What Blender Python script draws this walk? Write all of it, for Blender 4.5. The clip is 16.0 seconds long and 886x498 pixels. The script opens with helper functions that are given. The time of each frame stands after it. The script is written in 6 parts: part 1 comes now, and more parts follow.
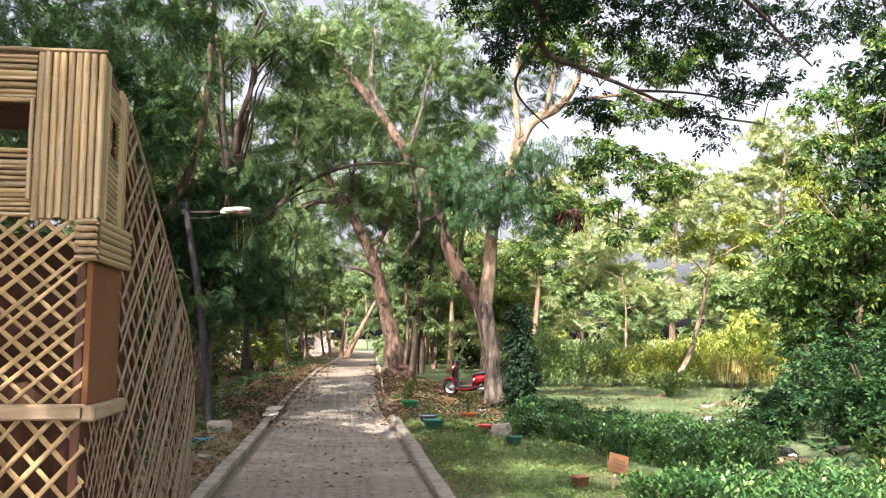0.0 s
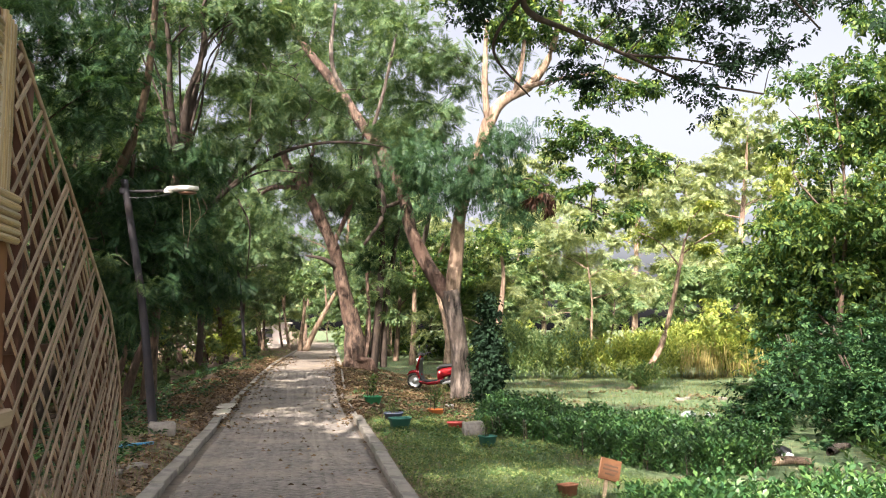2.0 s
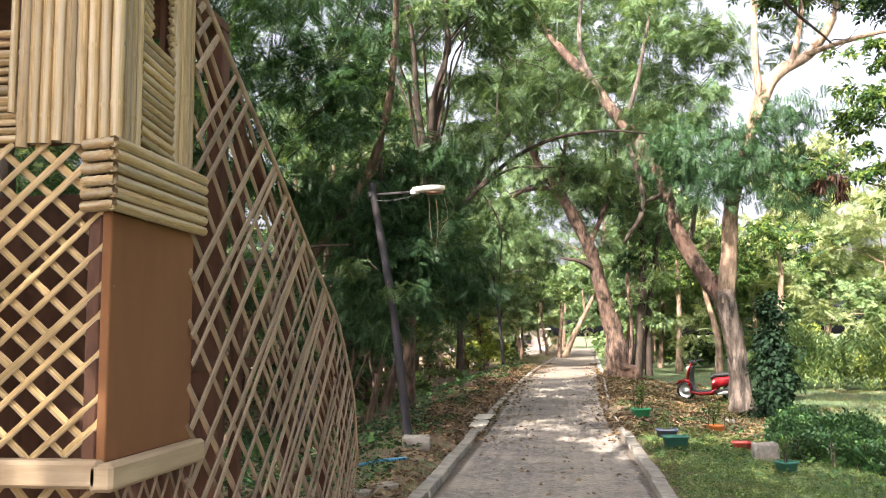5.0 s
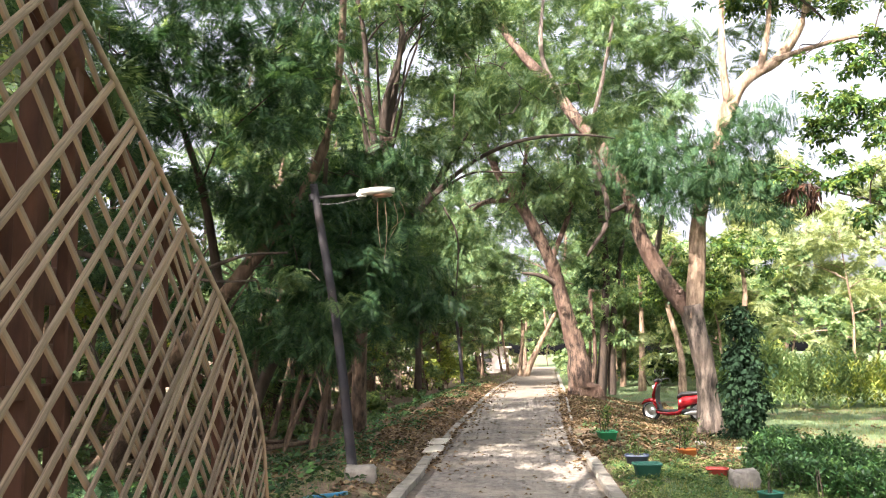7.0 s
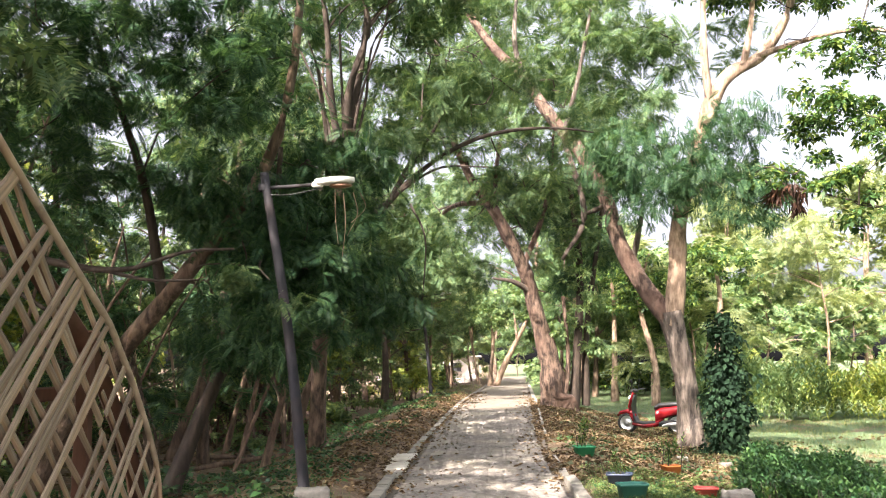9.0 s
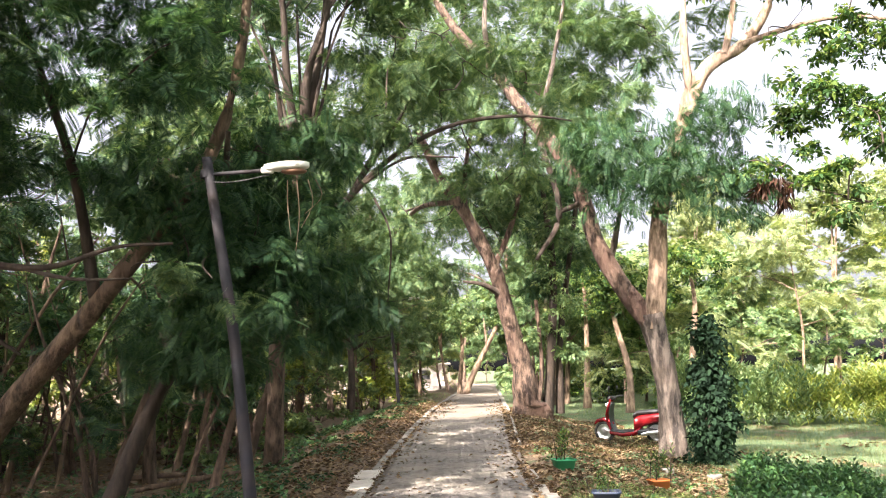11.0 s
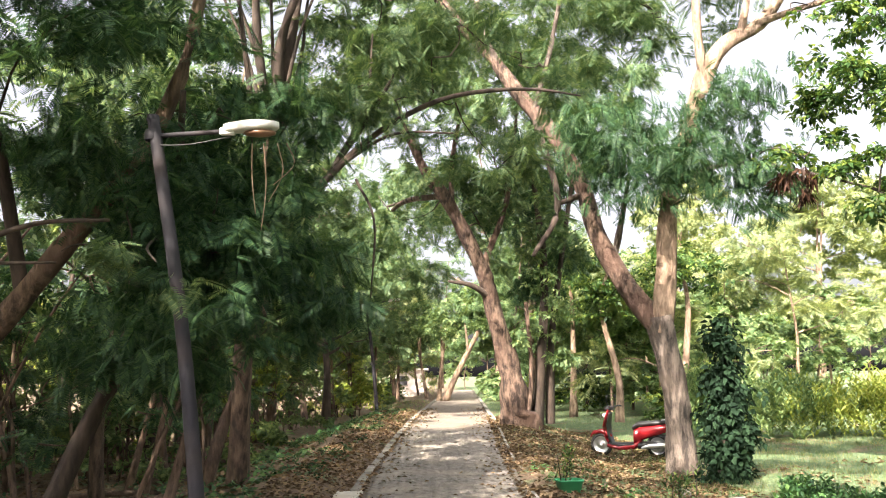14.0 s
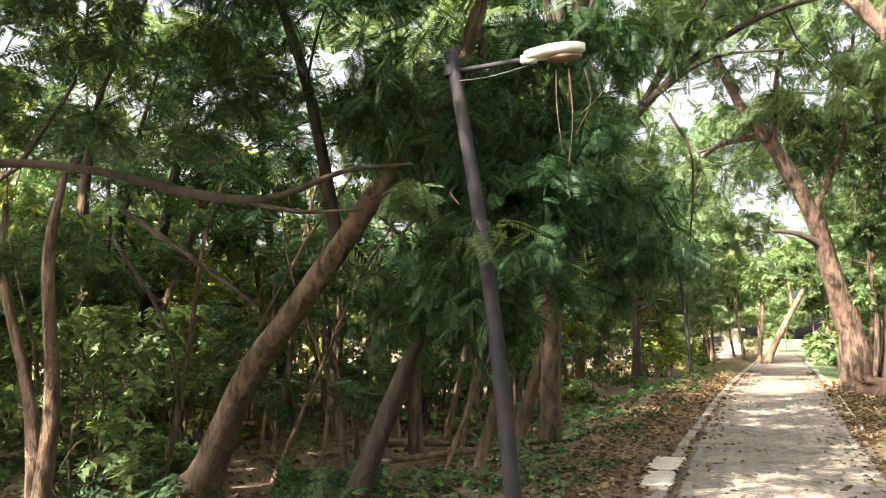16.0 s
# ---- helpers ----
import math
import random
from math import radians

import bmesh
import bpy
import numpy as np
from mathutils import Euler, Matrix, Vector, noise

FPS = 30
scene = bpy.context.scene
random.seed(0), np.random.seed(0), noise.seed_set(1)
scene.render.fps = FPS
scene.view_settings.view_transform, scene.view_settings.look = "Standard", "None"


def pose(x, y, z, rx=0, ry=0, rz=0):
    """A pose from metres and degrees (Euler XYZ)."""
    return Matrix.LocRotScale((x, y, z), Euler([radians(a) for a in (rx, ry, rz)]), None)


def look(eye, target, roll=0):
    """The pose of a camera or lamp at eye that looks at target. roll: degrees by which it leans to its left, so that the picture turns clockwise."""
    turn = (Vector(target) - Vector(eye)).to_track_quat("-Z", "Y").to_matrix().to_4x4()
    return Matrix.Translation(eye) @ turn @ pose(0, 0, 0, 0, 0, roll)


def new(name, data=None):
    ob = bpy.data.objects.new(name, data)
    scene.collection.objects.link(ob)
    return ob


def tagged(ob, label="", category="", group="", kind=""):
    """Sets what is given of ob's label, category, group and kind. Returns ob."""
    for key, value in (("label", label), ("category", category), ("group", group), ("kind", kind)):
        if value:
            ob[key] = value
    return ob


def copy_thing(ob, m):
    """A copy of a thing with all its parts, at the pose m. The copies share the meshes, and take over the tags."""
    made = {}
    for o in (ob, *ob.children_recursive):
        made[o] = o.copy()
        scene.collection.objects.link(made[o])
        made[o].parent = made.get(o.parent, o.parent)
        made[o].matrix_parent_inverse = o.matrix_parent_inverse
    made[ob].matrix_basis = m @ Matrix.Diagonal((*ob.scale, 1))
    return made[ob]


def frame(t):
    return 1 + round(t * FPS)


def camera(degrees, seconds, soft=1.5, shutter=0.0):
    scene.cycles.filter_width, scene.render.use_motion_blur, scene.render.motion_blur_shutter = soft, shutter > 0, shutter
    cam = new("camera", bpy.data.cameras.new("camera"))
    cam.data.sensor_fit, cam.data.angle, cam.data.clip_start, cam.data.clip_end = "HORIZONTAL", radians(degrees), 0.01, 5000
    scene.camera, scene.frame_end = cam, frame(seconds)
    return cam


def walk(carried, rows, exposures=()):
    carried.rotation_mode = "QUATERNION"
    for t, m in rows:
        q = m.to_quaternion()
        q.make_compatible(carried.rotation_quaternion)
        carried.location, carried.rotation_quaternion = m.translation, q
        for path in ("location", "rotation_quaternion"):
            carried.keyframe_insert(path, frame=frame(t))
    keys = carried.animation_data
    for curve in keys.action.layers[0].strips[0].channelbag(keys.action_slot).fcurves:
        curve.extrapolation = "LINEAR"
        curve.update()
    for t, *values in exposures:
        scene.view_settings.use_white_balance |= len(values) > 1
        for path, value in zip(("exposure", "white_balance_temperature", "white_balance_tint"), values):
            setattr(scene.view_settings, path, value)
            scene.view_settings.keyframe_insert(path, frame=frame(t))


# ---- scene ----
cam = camera(55.7, 16.0, soft=1.1)
PATH = [
    (0, (0.167, -0.442, 1.58), (0.403, 1.533, 1.792), 0.1),
    (0.5, (0.165, -0.129, 1.575), (0.451, 1.839, 1.782), -0.1),
    (1, (0.165, 0.128, 1.557), (0.456, 2.097, 1.75), -0.1),
    (1.5, (0.156, 0.43, 1.584), (0.451, 2.399, 1.775), -0.1),
    (2, (0.199, 0.735, 1.584), (0.529, 2.698, 1.775), -0.1),
    (2.5, (0.252, 0.926, 1.584), (0.594, 2.888, 1.769), -0.1),
    (3, (0.243, 1.243, 1.59), (0.584, 3.205, 1.776), 0.0),
    (3.5, (0.199, 1.454, 1.597), (0.527, 3.418, 1.783), 0.0),
    (4, (0.19, 1.68, 1.604), (0.268, 3.67, 1.792), 0.3),
    (4.2, (0.193, 1.739, 1.608), (0.101, 3.727, 1.797), 0.3),
    (6.3, (0.223, 2.783, 1.56), (-0.103, 4.74, 1.808), -0.8),
    (6.5, (0.212, 2.922, 1.562), (-0.067, 4.887, 1.813), -0.7),
    (7, (0.211, 3.179, 1.576), (0.032, 5.155, 1.827), -0.8),
    (7.5, (0.223, 3.485, 1.575), (0.093, 5.465, 1.832), -0.8),
    (8, (0.214, 3.73, 1.562), (0.083, 5.709, 1.819), -0.8),
    (8.5, (0.189, 3.991, 1.583), (0.058, 5.969, 1.847), -0.7),
    (9, (0.179, 4.271, 1.563), (0.071, 6.25, 1.835), -0.7),
    (9.2, (0.176, 4.403, 1.565), (0.081, 6.382, 1.842), -0.7),
    (11.3, (0.105, 5.553, 1.565), (0.086, 7.532, 1.854), -1.0),
    (11.5, (0.075, 5.674, 1.577), (0.067, 7.653, 1.867), -0.5),
    (12, (0.027, 5.935, 1.583), (0.065, 7.913, 1.876), -0.6),
    (12.5, (-0.002, 6.226, 1.555), (0.1, 8.201, 1.852), -0.8),
    (13, (-0.01, 6.493, 1.573), (0.094, 8.468, 1.87), -0.7),
    (13.5, (-0.063, 6.799, 1.585), (0.032, 8.774, 1.881), -0.8),
    (14, (-0.087, 6.993, 1.59), (-0.063, 8.97, 1.89), -0.9),
    (14.5, (-0.094, 7.225, 1.563), (-0.216, 9.197, 1.875), -0.8),
    (15, (-0.151, 7.42, 1.538), (-0.508, 9.362, 1.852), -0.4),
    (15.5, (-0.221, 7.624, 1.538), (-0.758, 9.526, 1.844), -0.3),
    (16, (-0.298, 7.793, 1.535), (-0.977, 9.662, 1.745), 0.1),
]
walk(cam, [(t, look(eye, target, roll)) for t, eye, target, roll in PATH], exposures=[(0, 1.75, 6400, 16), (2.5, 1.6, 6400, 16), (3.5, 1.8, 6400, 16), (7, 2.2, 6400, 16), (13, 2.17, 6400, 16), (15.2, 2.15, 6850, 12), (16, 2.4, 6850, 12)])

# ---------- light ----------
SUN_EL, SUN_AZ = radians(40), radians(207)  # azimuth clockwise from +y: behind the walker, to the left
world = bpy.data.worlds.new("sky")
scene.world = world
world.use_nodes = True
wn = world.node_tree
sky = wn.nodes.new("ShaderNodeTexSky")
sky.sky_type = "NISHITA"
sky.sun_disc = False
sky.sun_elevation, sky.sun_rotation = SUN_EL, SUN_AZ
sky.dust_density, sky.air_density, sky.ozone_density = 8.0, 0.7, 0.3
haze = wn.nodes.new("ShaderNodeHueSaturation")  # a hazy white sky
haze.inputs["Saturation"].default_value, haze.inputs["Value"].default_value = 0.3, 1.3
wn.links.new(sky.outputs[0], haze.inputs["Color"])
wn.links.new(haze.outputs[0], wn.nodes["Background"].inputs[0])
wn.nodes["Background"].inputs[1].default_value = 0.1
sun = new("sun", bpy.data.lights.new("sun", "SUN"))
sun.data.energy, sun.data.angle, sun.data.color = 5.0, radians(0.6), (1.0, 0.91, 0.77)
sun_from = Vector((math.sin(SUN_AZ) * math.cos(SUN_EL), math.cos(SUN_AZ) * math.cos(SUN_EL), math.sin(SUN_EL)))
sun.matrix_world = look(sun_from * 60, (0, 0, 0))


# ---------- materials ----------
def base_material(name, rough=0.8, metal=0.0):
    m = bpy.data.materials.new(name)
    m.use_nodes = True
    nt = m.node_tree
    b = nt.nodes["Principled BSDF"]
    b.inputs["Roughness"].default_value = rough
    b.inputs["Metallic"].default_value = metal
    return m, nt, b


def node(nt, kind, **kw):
    n = nt.nodes.new(kind)
    for k, v in kw.items():
        n.inputs[k].default_value = v
    return n


def ramp(nt, fac, stops):
    r = nt.nodes.new("ShaderNodeValToRGB")
    e = r.color_ramp.elements
    while len(e) < len(stops):
        e.new(0.5)
    for el, (p, c) in zip(e, stops):
        el.position, el.color = p, (*c, 1)
    nt.links.new(fac, r.inputs[0])
    return r.outputs[0]


def coords(nt, scale=(1, 1, 1)):
    tc = nt.nodes.new("ShaderNodeTexCoord")
    mp = nt.nodes.new("ShaderNodeMapping")
    mp.inputs["Scale"].default_value = scale
    nt.links.new(tc.outputs["Object"], mp.inputs[0])
    return mp.outputs[0]


def noise_tex(nt, vec, scale, detail=4.0, rough=0.6):
    n = node(nt, "ShaderNodeTexNoise", Scale=scale, Detail=detail, Roughness=rough)
    nt.links.new(vec, n.inputs["Vector"])
    return n.outputs[0]


def mix(nt, a, b, fac, mode="MIX"):
    n = nt.nodes.new("ShaderNodeMix")
    n.data_type, n.blend_type = "RGBA", mode
    for sock, v in ((n.inputs[0], fac), (n.inputs[6], a), (n.inputs[7], b)):
        if isinstance(v, (int, float)):
            sock.default_value = v
        elif isinstance(v, tuple):
            sock.default_value = (*v, 1)
        else:
            nt.links.new(v, sock)
    return n.outputs[2]


def bump(nt, b, height, strength=0.3, dist=0.02):
    n = node(nt, "ShaderNodeBump", Strength=strength, Distance=dist)
    nt.links.new(height, n.inputs["Height"])
    nt.links.new(n.outputs[0], b.inputs["Normal"])


def surface(name, dark, light, scale=6.0, stretch=(1, 1, 1), rough=0.8, metal=0.0, bumps=0.3, dist=0.01, stain=None, vary=0.0, sharp=0.4):
    """A weathered surface: grain, larger stains, relief."""
    m, nt, b = base_material(name, rough, metal)
    v = coords(nt, stretch)
    grain = noise_tex(nt, v, scale, 6.0, 0.65)
    col = ramp(nt, grain, [(0.5 - sharp / 2, dark), (0.5 + sharp / 2, light)])
    if stain:
        big = noise_tex(nt, coords(nt), max(scale * 0.12, 0.4), 3.0)
        mask = ramp(nt, big, [(0.45, (0, 0, 0)), (0.65, (1, 1, 1))])
        col = mix(nt, col, stain, mask)
    if vary:
        oi = nt.nodes.new("ShaderNodeObjectInfo")
        hsv = node(nt, "ShaderNodeHueSaturation")
        mr = node(nt, "ShaderNodeMapRange")
        mr.inputs[3].default_value, mr.inputs[4].default_value = 1 - vary, 1 + vary
        nt.links.new(oi.outputs["Random"], mr.inputs[0])
        nt.links.new(mr.outputs[0], hsv.inputs["Value"])
        nt.links.new(col, hsv.inputs["Color"])
        col = hsv.outputs[0]
    nt.links.new(col, b.inputs["Base Color"])
    if bumps:
        bump(nt, b, grain, bumps, dist)
    return m


def leaf_material(name, dark, mid, light, rough=0.5, through_light=0.35):
    m, nt, b = base_material(name, rough)
    b.inputs["Specular IOR Level"].default_value = 0.45 if rough < 0.4 else 0.2
    geo = nt.nodes.new("ShaderNodeNewGeometry")
    col = ramp(nt, geo.outputs["Random Per Island"], [(0.0, dark), (0.55, mid), (1.0, light)])
    big = noise_tex(nt, coords(nt), 0.9, 2.0)
    shade = ramp(nt, big, [(0.3, (0.7, 0.75, 0.7)), (0.7, (1.2, 1.15, 1.0))])
    col = mix(nt, col, shade, 1.0, "MULTIPLY")
    nt.links.new(col, b.inputs["Base Color"])
    tr = nt.nodes.new("ShaderNodeBsdfTranslucent")
    warm = mix(nt, col, (1.45, 1.42, 0.8), 1.0, "MULTIPLY")
    nt.links.new(warm, tr.inputs[0])
    ms = nt.nodes.new("ShaderNodeMixShader")
    ms.inputs[0].default_value = through_light
    nt.links.new(b.outputs[0], ms.inputs[1])
    nt.links.new(tr.outputs[0], ms.inputs[2])
    nt.links.new(ms.outputs[0], nt.nodes["Material Output"].inputs[0])
    return m


# one feathery leaf in two tones: shaded foliage dim, lit crowns pale, by colour
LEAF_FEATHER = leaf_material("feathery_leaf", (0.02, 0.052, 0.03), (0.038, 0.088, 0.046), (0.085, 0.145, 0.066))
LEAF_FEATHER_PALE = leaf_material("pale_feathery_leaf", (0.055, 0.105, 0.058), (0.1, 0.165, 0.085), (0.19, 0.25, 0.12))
LEAF_BROAD = leaf_material("broad_leaf", (0.025, 0.06, 0.024), (0.06, 0.12, 0.04), (0.19, 0.25, 0.065), 0.42)
# bright yellow-green with the glow of sunlight put into the leaf colour
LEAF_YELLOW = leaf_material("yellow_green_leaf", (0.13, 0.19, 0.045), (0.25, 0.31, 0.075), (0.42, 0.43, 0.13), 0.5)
# lighter green: sun on far trees and wood shrubs is painted in
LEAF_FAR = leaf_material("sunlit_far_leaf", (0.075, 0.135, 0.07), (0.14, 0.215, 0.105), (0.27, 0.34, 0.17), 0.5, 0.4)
LEAF_HEDGE = leaf_material("hedge_leaf", (0.02, 0.065, 0.026), (0.05, 0.135, 0.045), (0.13, 0.235, 0.075), 0.38, 0.22)
LEAF_BUSH = leaf_material("bush_leaf", (0.014, 0.045, 0.022), (0.035, 0.09, 0.04), (0.095, 0.18, 0.07), 0.4, 0.25)
# near-black green for ivy and overhanging leaves, with canopy shade put into the colour
LEAF_SHADED = leaf_material("shaded_leaf", (0.008, 0.022, 0.012), (0.015, 0.038, 0.019), (0.028, 0.06, 0.03), 0.85, 0.1)
# very pale greens: the haze of the distance is put into the leaf colour
LEAF_HAZED = leaf_material("hazed_far_leaf", (0.16, 0.21, 0.13), (0.25, 0.3, 0.17), (0.38, 0.41, 0.22), 0.6, 0.45)
LEAF_DRY = leaf_material("dry_leaf", (0.09, 0.058, 0.04), (0.19, 0.128, 0.085), (0.33, 0.24, 0.165), 0.8, 0.1)
POD = leaf_material("dry_pod", (0.03, 0.014, 0.01), (0.055, 0.026, 0.018), (0.1, 0.05, 0.03), 0.6, 0.1)
GRASS = leaf_material("grass_blade", (0.065, 0.13, 0.05), (0.14, 0.22, 0.085), (0.31, 0.34, 0.15), 0.5, 0.3)
STRAW = leaf_material("straw_blade", (0.2, 0.17, 0.07), (0.32, 0.27, 0.11), (0.45, 0.38, 0.18), 0.6, 0.25)
BARK_RED = surface("reddish_flaking_bark", (0.03, 0.018, 0.013), (0.19, 0.125, 0.09), 9, (1, 1, 0.35), 0.9, bumps=1.0, dist=0.15, stain=(0.09, 0.05, 0.035), sharp=0.18)
BARK_GREY = surface("grey_brown_bark", (0.04, 0.032, 0.027), (0.225, 0.18, 0.148), 10, (1, 1, 0.2), 0.9, bumps=1.0, dist=0.15, stain=(0.075, 0.055, 0.042), sharp=0.18)
# on the trees, pale bark holds sunlight and dark bark shade in its colour
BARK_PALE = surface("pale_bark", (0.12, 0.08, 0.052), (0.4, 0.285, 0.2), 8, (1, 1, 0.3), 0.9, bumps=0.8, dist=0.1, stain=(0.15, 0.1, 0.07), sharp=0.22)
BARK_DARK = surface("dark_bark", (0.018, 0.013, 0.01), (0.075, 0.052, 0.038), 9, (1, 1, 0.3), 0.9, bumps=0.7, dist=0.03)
BARK_FOREST = surface("forest_bark", (0.04, 0.026, 0.019), (0.2, 0.135, 0.092), 9, (1, 1, 0.3), 0.9, bumps=1.0, dist=0.08, stain=(0.09, 0.058, 0.04), vary=0.25, sharp=0.22)
BAMBOO = surface("golden_bamboo", (0.19, 0.118, 0.052), (0.53, 0.375, 0.18), 7, (1, 0.6, 0.6), 0.42, bumps=0.3, dist=0.004, stain=(0.42, 0.35, 0.25), vary=0.34)
BAMBOO_GREY = surface("weathered_bamboo_split", (0.13, 0.09, 0.06), (0.38, 0.29, 0.205), 8, (1, 1, 1), 0.6, bumps=0.3, dist=0.004, stain=(0.32, 0.20, 0.12), vary=0.3)
BAMBOO_YELLOW = surface("yellow_bamboo_split", (0.3, 0.19, 0.075), (0.56, 0.4, 0.185), 6, (1, 1, 1), 0.5, bumps=0.3, dist=0.004, stain=(0.46, 0.36, 0.24), vary=0.2)
PLY = surface("brown_painted_board", (0.15, 0.058, 0.02), (0.25, 0.105, 0.038), 3, (1, 1, 0.4), 0.85, bumps=0.1, stain=(0.19, 0.085, 0.036))
WOOD_DARK = surface("dark_red_timber", (0.06, 0.025, 0.015), (0.16, 0.07, 0.04), 9, (1, 1, 0.3), 0.8)
WOOD_RAIL = surface("weathered_plank", (0.28, 0.2, 0.12), (0.52, 0.40, 0.27), 7, (0.3, 0.3, 3), 0.75, stain=(0.35, 0.26, 0.17))
SIGN_WOOD = surface("orange_brown_sign_board", (0.09, 0.036, 0.016), (0.2, 0.09, 0.036), 6, (1, 1, 3), 0.6)
CONCRETE = surface("weathered_concrete", (0.13, 0.12, 0.105), (0.31, 0.285, 0.25), 9, (1, 1, 1), 0.9, bumps=0.4, dist=0.01, stain=(0.27, 0.25, 0.21), vary=0.12)
SLAB = surface("pale_cement_slab", (0.42, 0.39, 0.34), (0.62, 0.58, 0.5), 7, (1, 1, 1), 0.9, bumps=0.4, dist=0.01, stain=(0.46, 0.4, 0.32), vary=0.1)
PAVER = surface("grey_brown_paver", (0.09, 0.08, 0.072), (0.25, 0.222, 0.196), 10, (1, 1, 1), 0.9, bumps=0.5, dist=0.006, stain=(0.25, 0.22, 0.18), vary=0.1)
PATH_BED = surface("sandy_path_bed", (0.10, 0.085, 0.07), (0.27, 0.23, 0.19), 7, (1, 1, 1), 0.95, bumps=0.5, dist=0.02, stain=(0.23, 0.185, 0.14))
STEEL_DARK = surface("dark_painted_steel", (0.009, 0.009, 0.013), (0.026, 0.024, 0.031), 9, (1, 1, 0.3), 0.8, 0.1, 0.15, 0.003, stain=(0.05, 0.036, 0.034))
LAMP_SHELL = surface("dusty_white_lamp_housing", (0.6, 0.58, 0.54), (0.82, 0.8, 0.76), 5, (1, 1, 1), 0.5, bumps=0.05)
LAMP_LENS = surface("brown_lamp_lens", (0.12, 0.06, 0.035), (0.25, 0.13, 0.08), 6, (1, 1, 1), 0.3, bumps=0.05)
RED_PAINT = surface("red_scooter_paint", (0.2, 0.008, 0.012), (0.26, 0.012, 0.016), 3, (1, 1, 1), 0.25, bumps=0.0)
BLACK = surface("black_plastic", (0.012, 0.012, 0.013), (0.03, 0.03, 0.032), 12, (1, 1, 1), 0.5, bumps=0.1, dist=0.002)
RUBBER = surface("tyre_rubber", (0.015, 0.015, 0.015), (0.04, 0.038, 0.036), 20, (1, 1, 1), 0.85, bumps=0.2, dist=0.003)
CHROME = surface("silver_metal", (0.55, 0.55, 0.56), (0.72, 0.72, 0.72), 10, (1, 1, 1), 0.3, 0.9, 0.05, 0.001)
LENS_RED = surface("red_lens", (0.4, 0.02, 0.02), (0.5, 0.04, 0.03), 8, (1, 1, 1), 0.2, bumps=0)
LENS_CLEAR = surface("clear_lamp_lens", (0.65, 0.66, 0.68), (0.8, 0.8, 0.8), 8, (1, 1, 1), 0.15, bumps=0)
GREEN_POT = surface("bright_green_plastic", (0.01, 0.22, 0.08), (0.02, 0.32, 0.13), 5, (1, 1, 1), 0.45, bumps=0.1, stain=(0.05, 0.26, 0.12))
TEAL_POT = surface("dark_teal_plastic", (0.012, 0.10, 0.075), (0.03, 0.17, 0.12), 5, (1, 1, 1), 0.5, bumps=0.1, stain=(0.05, 0.12, 0.09))
NAVY_POT = surface("navy_plastic", (0.015, 0.025, 0.05), (0.035, 0.05, 0.085), 5, (1, 1, 1), 0.5, bumps=0.1)
ORANGE_POT = surface("orange_plastic", (0.45, 0.13, 0.03), (0.6, 0.2, 0.05), 5, (1, 1, 1), 0.5, bumps=0.1)
RED_POT = surface("red_plastic", (0.26, 0.025, 0.02), (0.36, 0.045, 0.035), 5, (1, 1, 1), 0.5, bumps=0.1)
CLAY_POT = surface("rusty_brown_clay", (0.16, 0.06, 0.03), (0.30, 0.13, 0.07), 6, (1, 1, 1), 0.8, bumps=0.3)
SOIL = surface("dark_soil", (0.05, 0.035, 0.022), (0.14, 0.1, 0.065), 14, (1, 1, 1), 1.0, bumps=0.8, dist=0.03)
SACK = surface("white_plastic_sack", (0.4, 0.42, 0.44), (0.62, 0.63, 0.64), 6, (1, 1, 1), 0.5, bumps=0.5, dist=0.03)
BLUE_HOSE = surface("blue_plastic_pipe", (0.02, 0.16, 0.32), (0.05, 0.28, 0.48), 6, (1, 1, 1), 0.4, bumps=0.05)
WALL_PALE = surface("pale_plaster_wall", (0.62, 0.55, 0.5), (0.8, 0.73, 0.68), 1.5, (1, 1, 1), 0.9, bumps=0.2, stain=(0.58, 0.5, 0.44))
STONE = surface("rough_stone", (0.12, 0.105, 0.09), (0.3, 0.27, 0.235), 9, (1, 1, 1), 0.95, bumps=0.9, dist=0.03, stain=(0.36, 0.33, 0.29))
INK = surface("dark_sign_paint", (0.05, 0.03, 0.02), (0.09, 0.05, 0.03), 10, (1, 1, 1), 0.8)


def ground_material():
    """Soil under litter on the forest side, thin grass on the lawn, both broken up by patches."""
    m, nt, b = base_material("ground_soil_grass", 1.0)
    v = coords(nt)
    fine = noise_tex(nt, v, 9.0, 8.0, 0.7)
    mid = noise_tex(nt, v, 1.1, 5.0, 0.6)
    grass = ramp(nt, fine, [(0.3, (0.04, 0.075, 0.034)), (0.52, (0.1, 0.155, 0.065)), (0.75, (0.26, 0.27, 0.14))])
    soil = ramp(nt, fine, [(0.3, (0.07, 0.048, 0.03)), (0.52, (0.17, 0.115, 0.075)), (0.75, (0.33, 0.24, 0.16))])
    sep = nt.nodes.new("ShaderNodeSeparateXYZ")
    nt.links.new(v, sep.inputs[0])
    side = node(nt, "ShaderNodeMapRange")
    side.inputs[1].default_value, side.inputs[2].default_value = 0.8, 2.4
    nt.links.new(sep.outputs[0], side.inputs[0])
    add = nt.nodes.new("ShaderNodeMath")
    add.operation = "MULTIPLY_ADD"
    nt.links.new(side.outputs[0], add.inputs[0])
    add.inputs[1].default_value = 0.24
    nt.links.new(mid, add.inputs[2])
    mask = ramp(nt, add.outputs[0], [(0.56, (0, 0, 0)), (0.70, (1, 1, 1))])
    nt.links.new(mix(nt, soil, grass, mask), b.inputs["Base Color"])
    bump(nt, b, fine, 0.8, 0.04)
    return m


